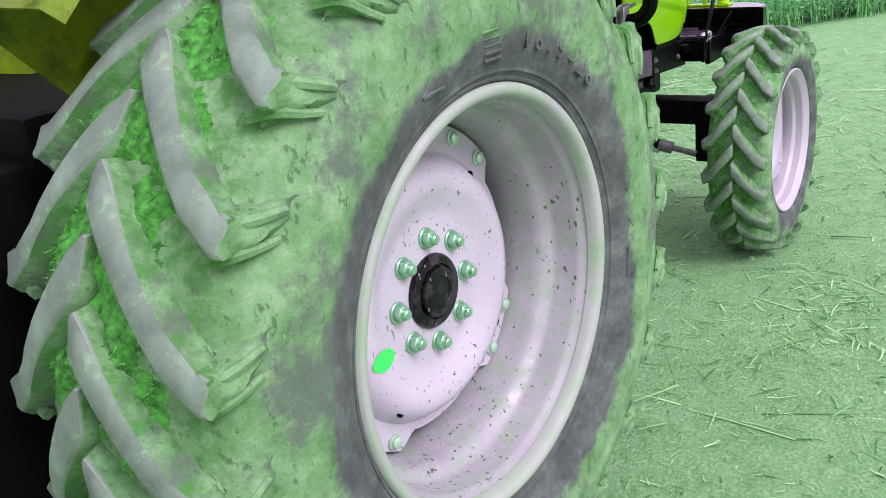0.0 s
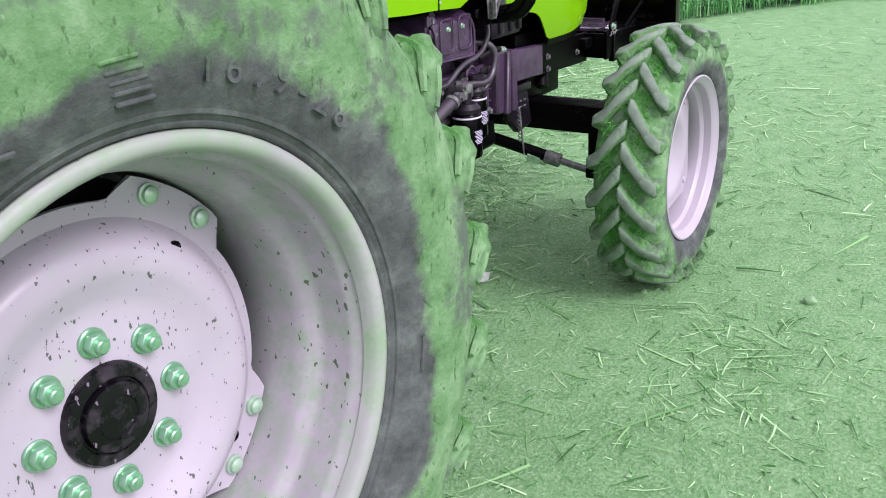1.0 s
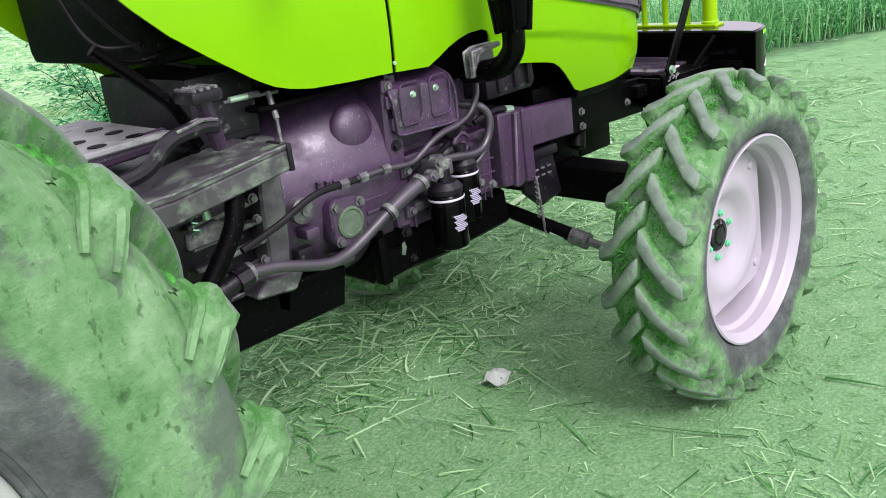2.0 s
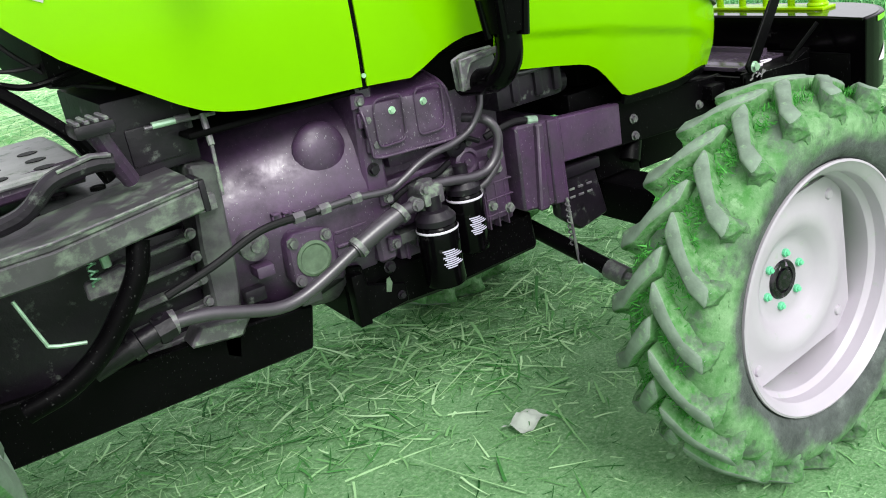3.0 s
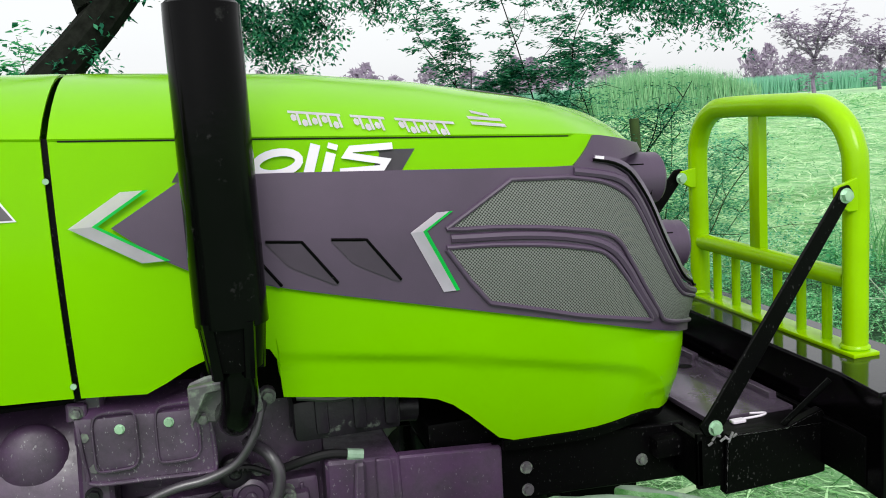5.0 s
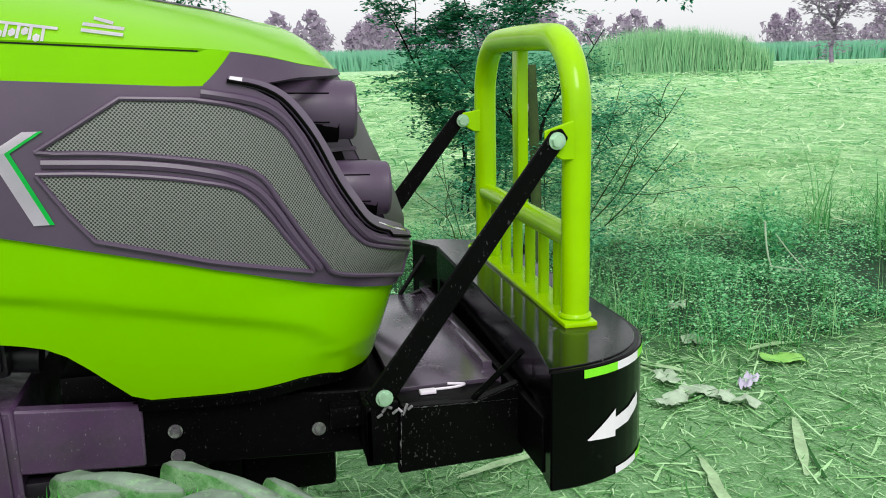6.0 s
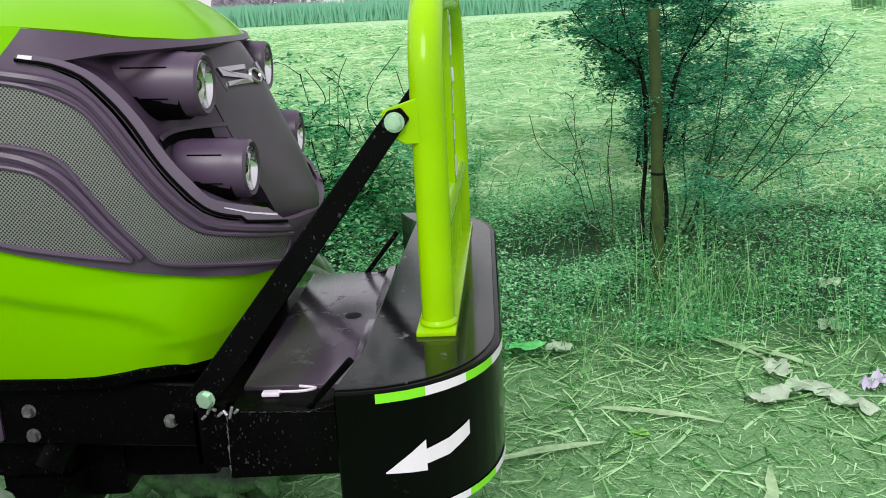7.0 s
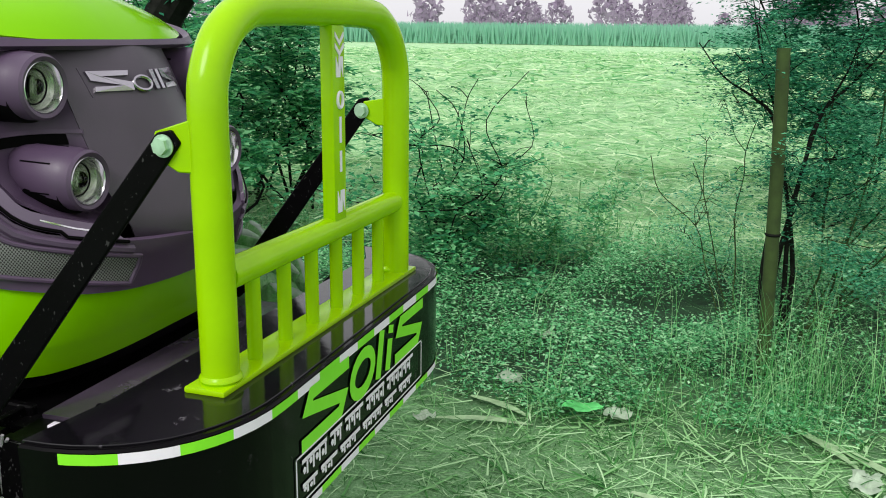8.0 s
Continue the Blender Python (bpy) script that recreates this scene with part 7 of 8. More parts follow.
for s in (-1, 1):
    y = YC + s * 0.327
    part("lug_plate", prism([(2.978, 1.222), (2.976, 1.258), (3.03, 1.275), (3.045, 1.205), (3.01, 1.205)] if s < 0 else [(2.984, 1.222), (2.982, 1.254), (3.03, 1.262), (3.045, 1.205), (3.01, 1.208)], y - 0.005, y + 0.005, 0.002), BARLIME, guard)
SY = 0.019
# white marks down the centre strip
for k in range(2):
    zz = 1.375 - k * 0.018
    bm = prism([(SY - 0.016, zz + 0.014), (SY, zz), (SY + 0.016, zz + 0.014), (SY + 0.016, zz + 0.006), (SY, zz - 0.008), (SY - 0.016, zz + 0.006)], PX + 0.0162, PX + 0.0175, 0, "x")
    part("strip_mark", bm, WHITE, guard, smooth=0)
for zz, h, kind in ((1.315, 0.034, "s"), (1.262, 0.030, "o"), (1.205, 0.044, "i"), (1.155, 0.036, "i"), (1.085, 0.038, "s")):
    if kind == "i":
        pts = [(SY - 0.003, zz), (SY + 0.004, zz), (SY + 0.004, zz + h), (SY - 0.003, zz + h)]
    elif kind == "s":
        pts = [(SY - 0.013, zz), (SY + 0.002, zz), (SY + 0.004, zz + 0.6 * h), (SY + 0.013, zz), (SY + 0.013, zz + h), (SY - 0.002, zz + h), (SY - 0.004, zz + 0.4 * h), (SY - 0.013, zz + h)]
    else:
        part("strip_mark", tube([(PX + 0.017, SY + 0.010 * math.cos(a), zz + h / 2 + 0.013 * math.sin(a)) for a in [math.pi * i / 8 for i in range(17)]], 0.003, 6, False), WHITE, guard)
        continue
    part("strip_mark", prism(pts, PX + 0.0162, PX + 0.0175, 0, "x"), WHITE, guard, smooth=0)
# the hoop stands slightly askew on the bumper
for ob in [guard] + [o for o in guard.children if not o.name.startswith("weld_collar")]:
    for q in ob.data.vertices:
        q.co.x += 0.018 * (q.co.y - PYR) / (PYL - PYR)

# ---- ground ----
def height(x, y):
    """The yard's lie: a little higher at the rear wheels, a slight fall at the front ones, rough verge."""
    f = min(1, max(0, (x - 0.3) / 1.7))
    z = -0.072 + 0.040 * f * f * (3 - 2 * f)
    g = min(1, max(0, (x - 2.4) / 1.0))
    z += 0.022 * g
    near = max(0, 1 - max(abs(x - 2), abs(y)) / 12)
    z += near * (0.012 * noise.noise(Vector((x * 1.3, y * 1.3, 0.3))) + 0.006 * noise.noise(Vector((x * 5, y * 5, 1.7))))
    if y > 1.9:
        z += min(1, (y - 1.9) / 0.8) * (0.05 + 0.05 * noise.noise(Vector((x * 0.7, y * 0.7, 4.0)))) * max(0.0, 1 - max(0.0, y - 4.0) / 3)
    return z


def spread(lo, hi, dense0, dense1, d):
    out = [dense0 + d * k for k in range(int((dense1 - dense0) / d) + 1)]
    s, v = d, dense1
    while v < hi:
        s *= 1.35
        v += s
        out.append(min(v, hi))
    s, v = d, dense0
    while v > lo:
        s *= 1.35
        v -= s
        out.insert(0, max(v, lo))
    return out


xs, ys = spread(-2500, 2500, -3.0, 7.0, 0.08), spread(-2500, 2500, -3.0, 5.0, 0.08)
me = bpy.data.meshes.new("ground")
nx = len(xs)
me.from_pydata([(x, y, height(x, y)) for y in ys for x in xs], [], [(j * nx + i, j * nx + i + 1, (j + 1) * nx + i + 1, (j + 1) * nx + i) for j in range(len(ys) - 1) for i in range(nx - 1)])
me.materials.append(GROUND)
me.polygons.foreach_set("use_smooth", [True] * len(me.polygons))
ground = tagged(new("ground", me), "packed dirt yard with chaff, running into a field of flattened straw", "ground", kind="structure")


def scatter(name, verts, faces, mat, label, category, parent=None, kind="stuff", smooth=False):
    me = bpy.data.meshes.new(name)
    me.from_pydata(verts, [], faces)
    me.materials.append(mat)
    ob = new(name, me)
    if parent is not None:
        attach(ob, parent, Matrix())
        return ob
    return tagged(ob, label, category, kind=kind)


def stalks(rng, count, place, length, width, lift, curl, verts, faces):
    """Flat stalks and leaf blades lying about, each slightly curled."""
    for _ in range(count):
        x, y = place(rng)
        z = height(x, y) + rng.uniform(0.002, lift)
        a = rng.uniform(0, 2 * math.pi)
        ln = rng.uniform(*length)
        w = rng.uniform(*width) / 2
        d = Vector((math.cos(a), math.sin(a), rng.uniform(-0.12, 0.25) * (1 if lift > 0.02 else 0.25)))
        n = Vector((-d.y, d.x, rng.uniform(-0.3, 0.3)))
        p = Vector((x, y, z))
        c = rng.uniform(-curl, curl)
        b = len(verts)
        for k in range(4):
            f = k / 3
            q = p + d * ln * f + n * (c * ln * f * f) + Vector((0, 0, -0.10 * ln * f * f * (1 if lift > 0.02 else 0)))
            q.z = max(q.z, height(q.x, q.y) + 0.003)
            ww = w * (1 - 0.75 * f ** 2)
            verts.append(tuple(q - n * ww))
            verts.append(tuple(q + n * ww))
        for k in range(3):
            faces.append((b + 2 * k, b + 2 * k + 1, b + 2 * k + 3, b + 2 * k + 2))


rng = random.Random(4)
v, f = [], []
stalks(rng, 11000, lambda r: (r.uniform(-0.8, 6.0), r.uniform(-2.3, 1.9)), (0.008, 0.04), (0.0018, 0.005), 0.005, 0.2, v, f)
stalks(rng, 6500, lambda r: (r.uniform(2.9, 6.5), r.uniform(0.3, 1.9)), (0.012, 0.09), (0.002, 0.006), 0.018, 0.3, v, f)
stalks(rng, 230, lambda r: (r.uniform(2.9, 6.5), r.uniform(0.3, 1.9)), (0.10, 0.34), (0.006, 0.016), 0.014, 0.12, v, f)
stalks(rng, 1000, lambda r: (r.uniform(-0.2, 3.0), r.uniform(0.0, 0.7)), (0.03, 0.13), (0.002, 0.006), 0.012, 0.3, v, f)
stalks(rng, 2300, lambda r: (r.uniform(-0.5, 6.5), r.uniform(-2.2, 1.6)), (0.03, 0.12), (0.002, 0.006), 0.008, 0.25, v, f)
stalks(rng, 90, lambda r: (r.uniform(0.6, 6.0), r.uniform(-1.7, 1.5)), (0.15, 0.38), (0.005, 0.011), 0.010, 0.12, v, f)
stalks(rng, 1500, lambda r: (r.uniform(3.0, 9.0), r.uniform(-1.5, 2.0)), (0.05, 0.20), (0.003, 0.008), 0.012, 0.25, v, f)
stalks(rng, 2200, lambda r: (r.gauss(2.2, 1.2), r.uniform(0.05, 1.9)), (0.03, 0.10), (0.002, 0.005), 0.015, 0.2, v, f)
stalks(rng, 1300, lambda r: (r.gauss(1.8, 0.8), r.gauss(0.40, 0.4)), (0.03, 0.15), (0.003, 0.010), 0.016, 0.3, v, f)
stalks(rng, 60, lambda r: (r.gauss(2.1, 0.4), r.gauss(0.45, 0.2)), (0.14, 0.32), (0.005, 0.014), 0.04, 0.1, v, f)
stalks(rng, 2600, lambda r: (r.uniform(1.0, 7.0), r.gauss(1.55, 0.35)), (0.04, 0.22), (0.002, 0.008), 0.035, 0.3, v, f)
stalks(rng, 150, lambda r: (r.gauss(1.7, 0.25), r.gauss(-1.25, 0.16)), (0.04, 0.14), (0.003, 0.006), 0.012, 0.25, v, f)
scatter("loose_straw", v, f, STRAW, "pale green straw and chaff strewn over the dirt", "straw")
v, f = [], []
stalks(rng, 15000, lambda r: (r.uniform(-3, 10), 3.9 + 4.5 * r.random() ** 1.2), (0.12, 0.40), (0.006, 0.020), 0.16, 0.35, v, f)
stalks(rng, 10000, lambda r: (r.uniform(-3, 10), 3.9 + 4.5 * r.random() ** 1.2), (0.08, 0.25), (0.005, 0.012), 0.10, 0.5, v, f)
stalks(rng, 30000, lambda r: (r.uniform(-8, 20), 7.5 + 14.5 * r.random() ** 1.2), (0.18, 0.55), (0.012, 0.035), 0.26, 0.4, v, f)
stalks(rng, 20000, lambda r: (r.uniform(-25, 50), 20 + 45 * r.random()), (0.5, 1.3), (0.04, 0.12), 0.35, 0.4, v, f)
scatter("flattened_crop", v, f, FIELDSTRAW, "matted pale green flattened crop over the field", "field straw")

# clods on the yard
bm = bmesh.new()
for _ in range(160):
    x, y = rng.uniform(-0.5, 6.0), rng.uniform(-2.4, 1.6)
    r = rng.uniform(0.004, 0.014)
    got = bmesh.ops.create_icosphere(bm, subdivisions=1, radius=r)["verts"]
    for q in got:
        q.co *= rng.uniform(0.7, 1.2)
        q.co.z *= 0.6
    bmesh.ops.translate(bm, vec=(x, y, height(x, y) + r * 0.25), verts=got)
tagged(new("dirt_clods", finish("dirt_clods", bm, CLOD, 0)), "small dry dirt clods on the yard", "dirt", kind="stuff")


# ---- verge ----
def leafy(rng, base, top, leaves, size, verts, faces, droop=0.3):
    """Leaves along a short stem."""
    for k in range(leaves):
        fz = rng.uniform(0.15, 1.0)
        p = base.lerp(top, fz) + Vector((rng.gauss(0, 0.03), rng.gauss(0, 0.03), rng.gauss(0, 0.01)))
        a = rng.uniform(0, 2 * math.pi)
        d = Vector((math.cos(a), math.sin(a), rng.uniform(-droop, 0.5))).normalized()
        n = d.cross(Vector((rng.uniform(-0.5, 0.5), rng.uniform(-0.5, 0.5), 1))).normalized()
        s = rng.uniform(*size)
        b = len(verts)
        verts += [tuple(p), tuple(p + d * s * 0.55 + n * s * 0.27), tuple(p + d * s * 1.1 - Vector((0, 0, 0.15 * s))), tuple(p + d * s * 0.55 - n * s * 0.27)]
        faces.append((b, b + 1, b + 2, b + 3))


def blades(rng, x, y, count, tall, width, verts, faces, lean=0.5):
    for _ in range(count):
        a = rng.uniform(0, 2 * math.pi)
        h = rng.uniform(*tall)
        p = Vector((x + rng.gauss(0, 0.03), y + rng.gauss(0, 0.03), height(x, y)))
        d = Vector((math.cos(a), math.sin(a), 0))
        n = Vector((-d.y, d.x, 0)) * rng.uniform(*width) / 2
        ln = rng.uniform(0.1, lean)
        b = len(verts)
        for k in range(4):
            g = k / 3
            q = p + Vector((0, 0, h * (g - 0.25 * g * g * ln * 2))) + d * h * ln * g * g
            verts.append(tuple(q - n * (1 - 0.9 * g)))
            verts.append(tuple(q + n * (1 - 0.9 * g)))
        for k in range(3):
            faces.append((b + 2 * k, b + 2 * k + 1, b + 2 * k + 3, b + 2 * k + 2))


def verge_edge(x):
    return 1.78 + 0.22 * noise.noise(Vector((x * 0.8, 3.0, 0))) + 0.10 * noise.noise(Vector((x * 3.0, 9.0, 0))) - 0.15 * max(0.0, x - 6.5) ** 2


v, f = [], []
for _ in range(21000):
    x = rng.uniform(-0.5, 8.0)
    y = verge_edge(x) + 2.3 * rng.random() ** 1.1
    if noise.noise(Vector((x * 1.3, y * 1.6, 21))) > 0.22 and rng.random() < 0.6:
        continue
    tall = 0.05 + 0.34 * max(0, noise.noise(Vector((x * 1.6, y * 1.6, 7))) + 0.42) * min(1, (y - verge_edge(x)) / 0.5 + 0.25)
    if noise.noise(Vector((x * 2.6, y * 2.6, 2.0))) < -0.06 and rng.random() < 0.88:
        continue
    p = Vector((x, y, height(x, y)))
    leafy(rng, p, p + Vector((rng.gauss(0, 0.06), rng.gauss(0, 0.06), tall)), rng.randint(11, 17), (0.008, 0.026), v, f)
for _ in range(5000):
    x = rng.uniform(8.0, 13.0)
    y = verge_edge(x) + 2.6 * rng.random()
    p = Vector((x, y, height(x, y)))
    leafy(rng, p, p + Vector((rng.gauss(0, 0.08), rng.gauss(0, 0.08), rng.uniform(0.2, 0.65))), 12, (0.02, 0.05), v, f)
scatter("verge_weeds", v, f, WEEDLEAF, "dense dark green small-leaved weeds along the verge", "weeds")
v, f = [], []
for _ in range(170):
    x = rng.uniform(-2.5, 9.5)
    y = verge_edge(x) - 0.12 + 2.5 * rng.random() ** 1.3
    blades(rng, x, y, rng.randint(3, 6), (0.08, 0.30), (0.002, 0.006), v, f, 1.5)
for _ in range(120):
    x, y = rng.gauss(3.95, 0.6), rng.gauss(2.15, 0.25)
    blades(rng, x, y, rng.randint(3, 6), (0.22, 0.62), (0.002, 0.005), v, f, 1.7)
for _ in range(40):
    x = rng.uniform(3.0, 6.2)
    y = verge_edge(x) + abs(rng.gauss(0, 0.16)) - 0.06
    blades(rng, x, y, rng.randint(5, 10), (0.16, 0.48), (0.002, 0.006), v, f, 2.0)
for _ in range(36):
    x, y = rng.gauss(4.05, 0.18), rng.gauss(2.15, 0.16)
    blades(rng, x, y, rng.randint(4, 6), (0.30, 0.75), (0.0015, 0.004), v, f, 1.5)
for _ in range(700):
    x = rng.uniform(6.5, 13.0)
    y = verge_edge(x) - 0.05 + 2.2 * rng.random() ** 1.4
    blades(rng, x, y, rng.randint(5, 9), (0.3, 0.9), (0.006, 0.014), v, f, 1.2)
scatter("verge_grass", v, f, GRASSBLADE, "thin pale grass stems among the weeds", "grass")
# low green along the border of the field
v, f = [], []
for _ in range(900):
    x, y = rng.uniform(-3, 14), 4.1 + abs(rng.gauss(0, 0.5))
    blades(rng, x, y, 3, (0.10, 0.30), (0.006, 0.014), v, f, 1.0)
scatter("field_margin", v, f, GRASSBLADE, "rough grass where weeds meet the field", "grass")


# ---- trees and bushes ----
def tree(name, base, limbs, leaf, label, category, rng, leaf_mat, bark=BARK, droop=0.3, group=""):
    """limbs: lines of points with a root and a tip radius. leaf: clumps a limb, leaves a clump, spread, leaf size, how far along the limb leaves begin."""
    t = thing(name, base, label, category, group)
    clumps, per, wide, size, begin = leaf
    trunk_bms, v, f = [], [], []
    for line, r0, r1 in limbs:
        trunk_bms.append(tube(line, r0, 8, True, 4, r_end=r1))
        way = glide(line, 6)
        for _ in range(clumps):
            g = begin + (1 - begin) * rng.random() ** 0.8
            k = min(len(way) - 1, int(g * (len(way) - 1)))
            c = way[k] + Vector((rng.gauss(0, wide), rng.gauss(0, wide), rng.gauss(0, wide * 0.7)))
            if r1 < 0.03 and rng.random() < 0.12:
                trunk_bms.append(tube([way[k], way[k].lerp(c, 0.5) + Vector((0, 0, 0.02)), c], 0.003, 4, False, r_end=0.0012))
            tip = c + (c - way[k]) * 0.35 + Vector((rng.gauss(0, wide * 0.3), rng.gauss(0, wide * 0.3), -droop * wide))
            leafy(rng, way[k].lerp(c, 0.6), tip, per, size, v, f, droop)
    part("trunk", joined(*trunk_bms), bark, t)
    scatter("crown", v, f, leaf_mat, "", "", t)
    return t


def wander(rng, a, b, k=4, wob=0.08):
    a, b = Vector(a), Vector(b)
    ln = (b - a).length
    return [a.lerp(b, i / k) + (Vector((rng.gauss(0, wob), rng.gauss(0, wob), rng.gauss(0, wob))) * ln if 0 < i < k else Vector()) for i in range(k + 1)]


rng = random.Random(11)
# large tree behind the tractor whose branches hang over the field side
base = Vector((0.45, 2.8, height(0.45, 2.8)))
limbs = [([base - Vector((0, 0, 0.1)), base + Vector((0.08, 0.0, 0.8)), base + Vector((0.36, 0.0, 1.5)), base + Vector((0.86, 0.05, 2.05)), base + Vector((1.45, 0.2, 2.8))], 0.125, 0.085)]
top = base + Vector((0.80, 0.05, 1.98))
for tip in ((2.2, 3.7, 2.5), (2.6, 3.9, 2.6), (1.9, 3.6, 2.9), (4.9, 3.8, 2.55), (5.4, 4.0, 2.7), (4.4, 3.7, 2.8), (0.6, 3.6, 2.9), (0.2, 2.4, 3.2), (6.2, 4.6, 3.0), (3.4, 4.2, 3.2)):
    mid_p = Vector(tip).lerp(top, 0.45) + Vector((0, 0, 0.85))
    limbs.append((wander(rng, top + Vector((0, 0, rng.uniform(-0.1, 0.9))), mid_p, 3, 0.04) + wander(rng, mid_p, tip, 3, 0.04)[1:], 0.05, 0.010))
for x, y, z0, z1 in ((2.05, 3.7, 2.6, 1.95), (2.25, 3.8, 2.6, 1.80), (2.40, 3.8, 2.6, 1.90), (2.55, 3.8, 2.6, 2.0), (2.15, 3.6, 2.6, 2.0), (2.85, 3.8, 2.7, 2.08), (4.4, 3.8, 2.7, 2.20), (4.7, 3.8, 2.6, 2.05), (4.95, 3.8, 2.6, 1.98), (5.2, 3.9, 2.6, 2.05), (5.45, 3.9, 2.6, 1.88), (4.15, 3.8, 2.8, 2.3)):
    limbs.append((wander(rng, (x - 0.25, y, z0), (x, y, z1), 3, 0.05), 0.010, 0.003))
tree("large_tree", base, limbs, (60, 22, 0.095, (0.020, 0.044), 0.5), "dark trunk with drooping branches of small leaves behind the tractor", "tree", rng, TREELEAF, droop=1.2)


def sapling(name, x, y, tall, stems, wide, leaf, label, mat, seed, lean=(0, 0), category="bush", bark=BARK):
    r = random.Random(seed)
    b = Vector((x, y, height(x, y)))
    lb = []
    for k in range(stems):
        a = 2 * math.pi * k / stems + r.uniform(-0.5, 0.5)
        h = tall * r.uniform(0.7, 1.05)
        tip = b + Vector((math.cos(a) * wide * r.uniform(0.4, 1) + lean[0], math.sin(a) * wide * r.uniform(0.4, 1) + lean[1], h))
        s = wander(r, b + Vector((r.gauss(0, 0.06), r.gauss(0, 0.06), 0)), tip, 5, 0.075)
        lb.append((s, 0.0075 * tall / 1.6, 0.002))
        for j in range(3):
            o = s[1 + j % 3]
            q = o + Vector((r.gauss(0, wide * 0.7), r.gauss(0, wide * 0.7), r.uniform(0.1, 0.45) * tall * 0.5))
            lb.append((wander(r, o, q, 3, 0.05), 0.004, 0.0015))
    return tree(name, b, lb, leaf, label, category, r, mat, bark)


sapling("sapling", 4.45, 5.5, 2.6, 6, 0.95, (44, 30, 0.11, (0.028, 0.062), 0.25), "open dark-leaved sapling at the field's edge", TREELEAF, 21)
rng = random.Random(22)


def fanned(name, base, lines, twigs, leaf, label, category, mat, r0, bark=BARK):
    """A bush whose stems fan out from one foot, each with side twigs."""
    b = Vector((*base, height(*base)))
    lb = []
    for tip, bend in lines:
        tip = Vector(tip)
        s = wander(rng, b + Vector((rng.gauss(0, 0.03), rng.gauss(0, 0.03), -0.03)), b.lerp(tip, 0.5) + Vector(bend), 3, 0.03) + wander(rng, b.lerp(tip, 0.5) + Vector(bend), tip, 3, 0.035)[1:]
        lb.append((s, r0, 0.002))
        for _ in range(twigs):
            o = s[rng.randint(2, 5)]
            q = o + Vector((rng.gauss(0.02, 0.16), rng.gauss(0, 0.16), rng.uniform(0.0, 0.26)))
            lb.append((wander(rng, o, q, 3, 0.05), 0.0024, 0.0010))
    return tree(name, b, lb, leaf, label, category, rng, mat, bark)


fanned("thorn_bush", (4.08, 2.75), (((4.33, 2.75, 1.36), (0.06, 0, 0)), ((4.14, 2.9, 1.18), (0.02, 0, 0)), ((4.80, 2.75, 1.06), (0, 0, 0.06)), ((4.93, 2.8, 0.88), (0, 0, 0.0)), ((4.62, 2.9, 1.24), (0.02, 0, 0.04)), ((4.86, 2.6, 1.20), (0.04, 0, 0.02)), ((4.42, 3.0, 1.05), (0, 0, 0))), 5, (20, 28, 0.075, (0.010, 0.025), 0.28), "fine-leaved thorny bush beside a wooden pole", "bush", THORNLEAF, 0.0060, POLEWOOD)
fanned("young_tree", (3.97, 2.62), (((4.18, 2.6, 1.44), (-0.06, 0, 0.16)), ((3.55, 2.6, 1.36), (0.12, 0, 0.34)), ((3.75, 2.7, 1.55), (0.06, 0, 0.12)), ((4.38, 2.6, 1.52), (-0.12, 0, 0.30))), 5, (22, 24, 0.085, (0.010, 0.026), 0.64), "slender dark-leaved young tree behind a wooden pole", "tree", TREELEAF, 0.013)
fanned("low_shrub", (3.82, 2.9), (((3.36, 2.9, 0.84), (0.05, 0, -0.08)), ((3.55, 3.0, 0.80), (0, 0, -0.04)), ((3.82, 2.9, 1.03), (-0.06, 0, 0.06))), 3, (18, 18, 0.06, (0.008, 0.021), 0.30), "sparse low thorny shrub in the weeds", "bush", THORNLEAF, 0.004, POLEWOOD)
sapling("leafy_bush", 2.32, 3.2, 1.14, 9, 0.42, (16, 12, 0.08, (0.026, 0.056), 0.12), "open round-leaved bush in front of the field", PALELEAF, 23)
for k, (x, y, h) in enumerate(((0.25, 3.9, 2.3), (0.45, 4.9, 2.6), (-0.1, 5.3, 2.2), (-0.5, 4.3, 2.4), (-1.3, 4.6, 2.4))):
    sapling("thicket_bush", x, y, h, 7, 0.5, (26, 12, 0.11, (0.04, 0.085), 0.12), "tall dark leafy thicket bush behind the tractor", PALELEAF, 31 + k)["group"] = "thicket bushes"
for k, (x, y, h) in enumerate(((2.58, 3.4, 0.66), (2.76, 3.45, 0.68), (3.0, 3.9, 0.62), (5.6, 2.9, 0.65))):
    sapling("young_weed", x, y, h, 4, 0.15, (11, 8, 0.05, (0.018, 0.040), 0.1), "slender young green weed plant", PALELEAF, 51 + k, category="plant", bark=GRASSBLADE)["group"] = "young weeds"

pz = height(3.91, 2.30)
pole = thing("wooden_pole", (3.91, 2.30, pz), "weathered upright wooden pole in the weeds", "pole")
part("shaft", tube([(3.914, 2.30, pz - 0.05), (3.905, 2.302, 0.45), (3.890, 2.30, 0.95), (3.872, 2.302, 1.347)], 0.028, 14, True, 5, 0.025), POLEWOOD, pole)
part("wire_wrap", lathe([(0.028, 0), (0.032, 0.006), (0.028, 0.012)], 18), BARK, pole, "", Matrix.Translation((3.901, 2.301, 0.62)) @ pose(0, 0, 0, 90))

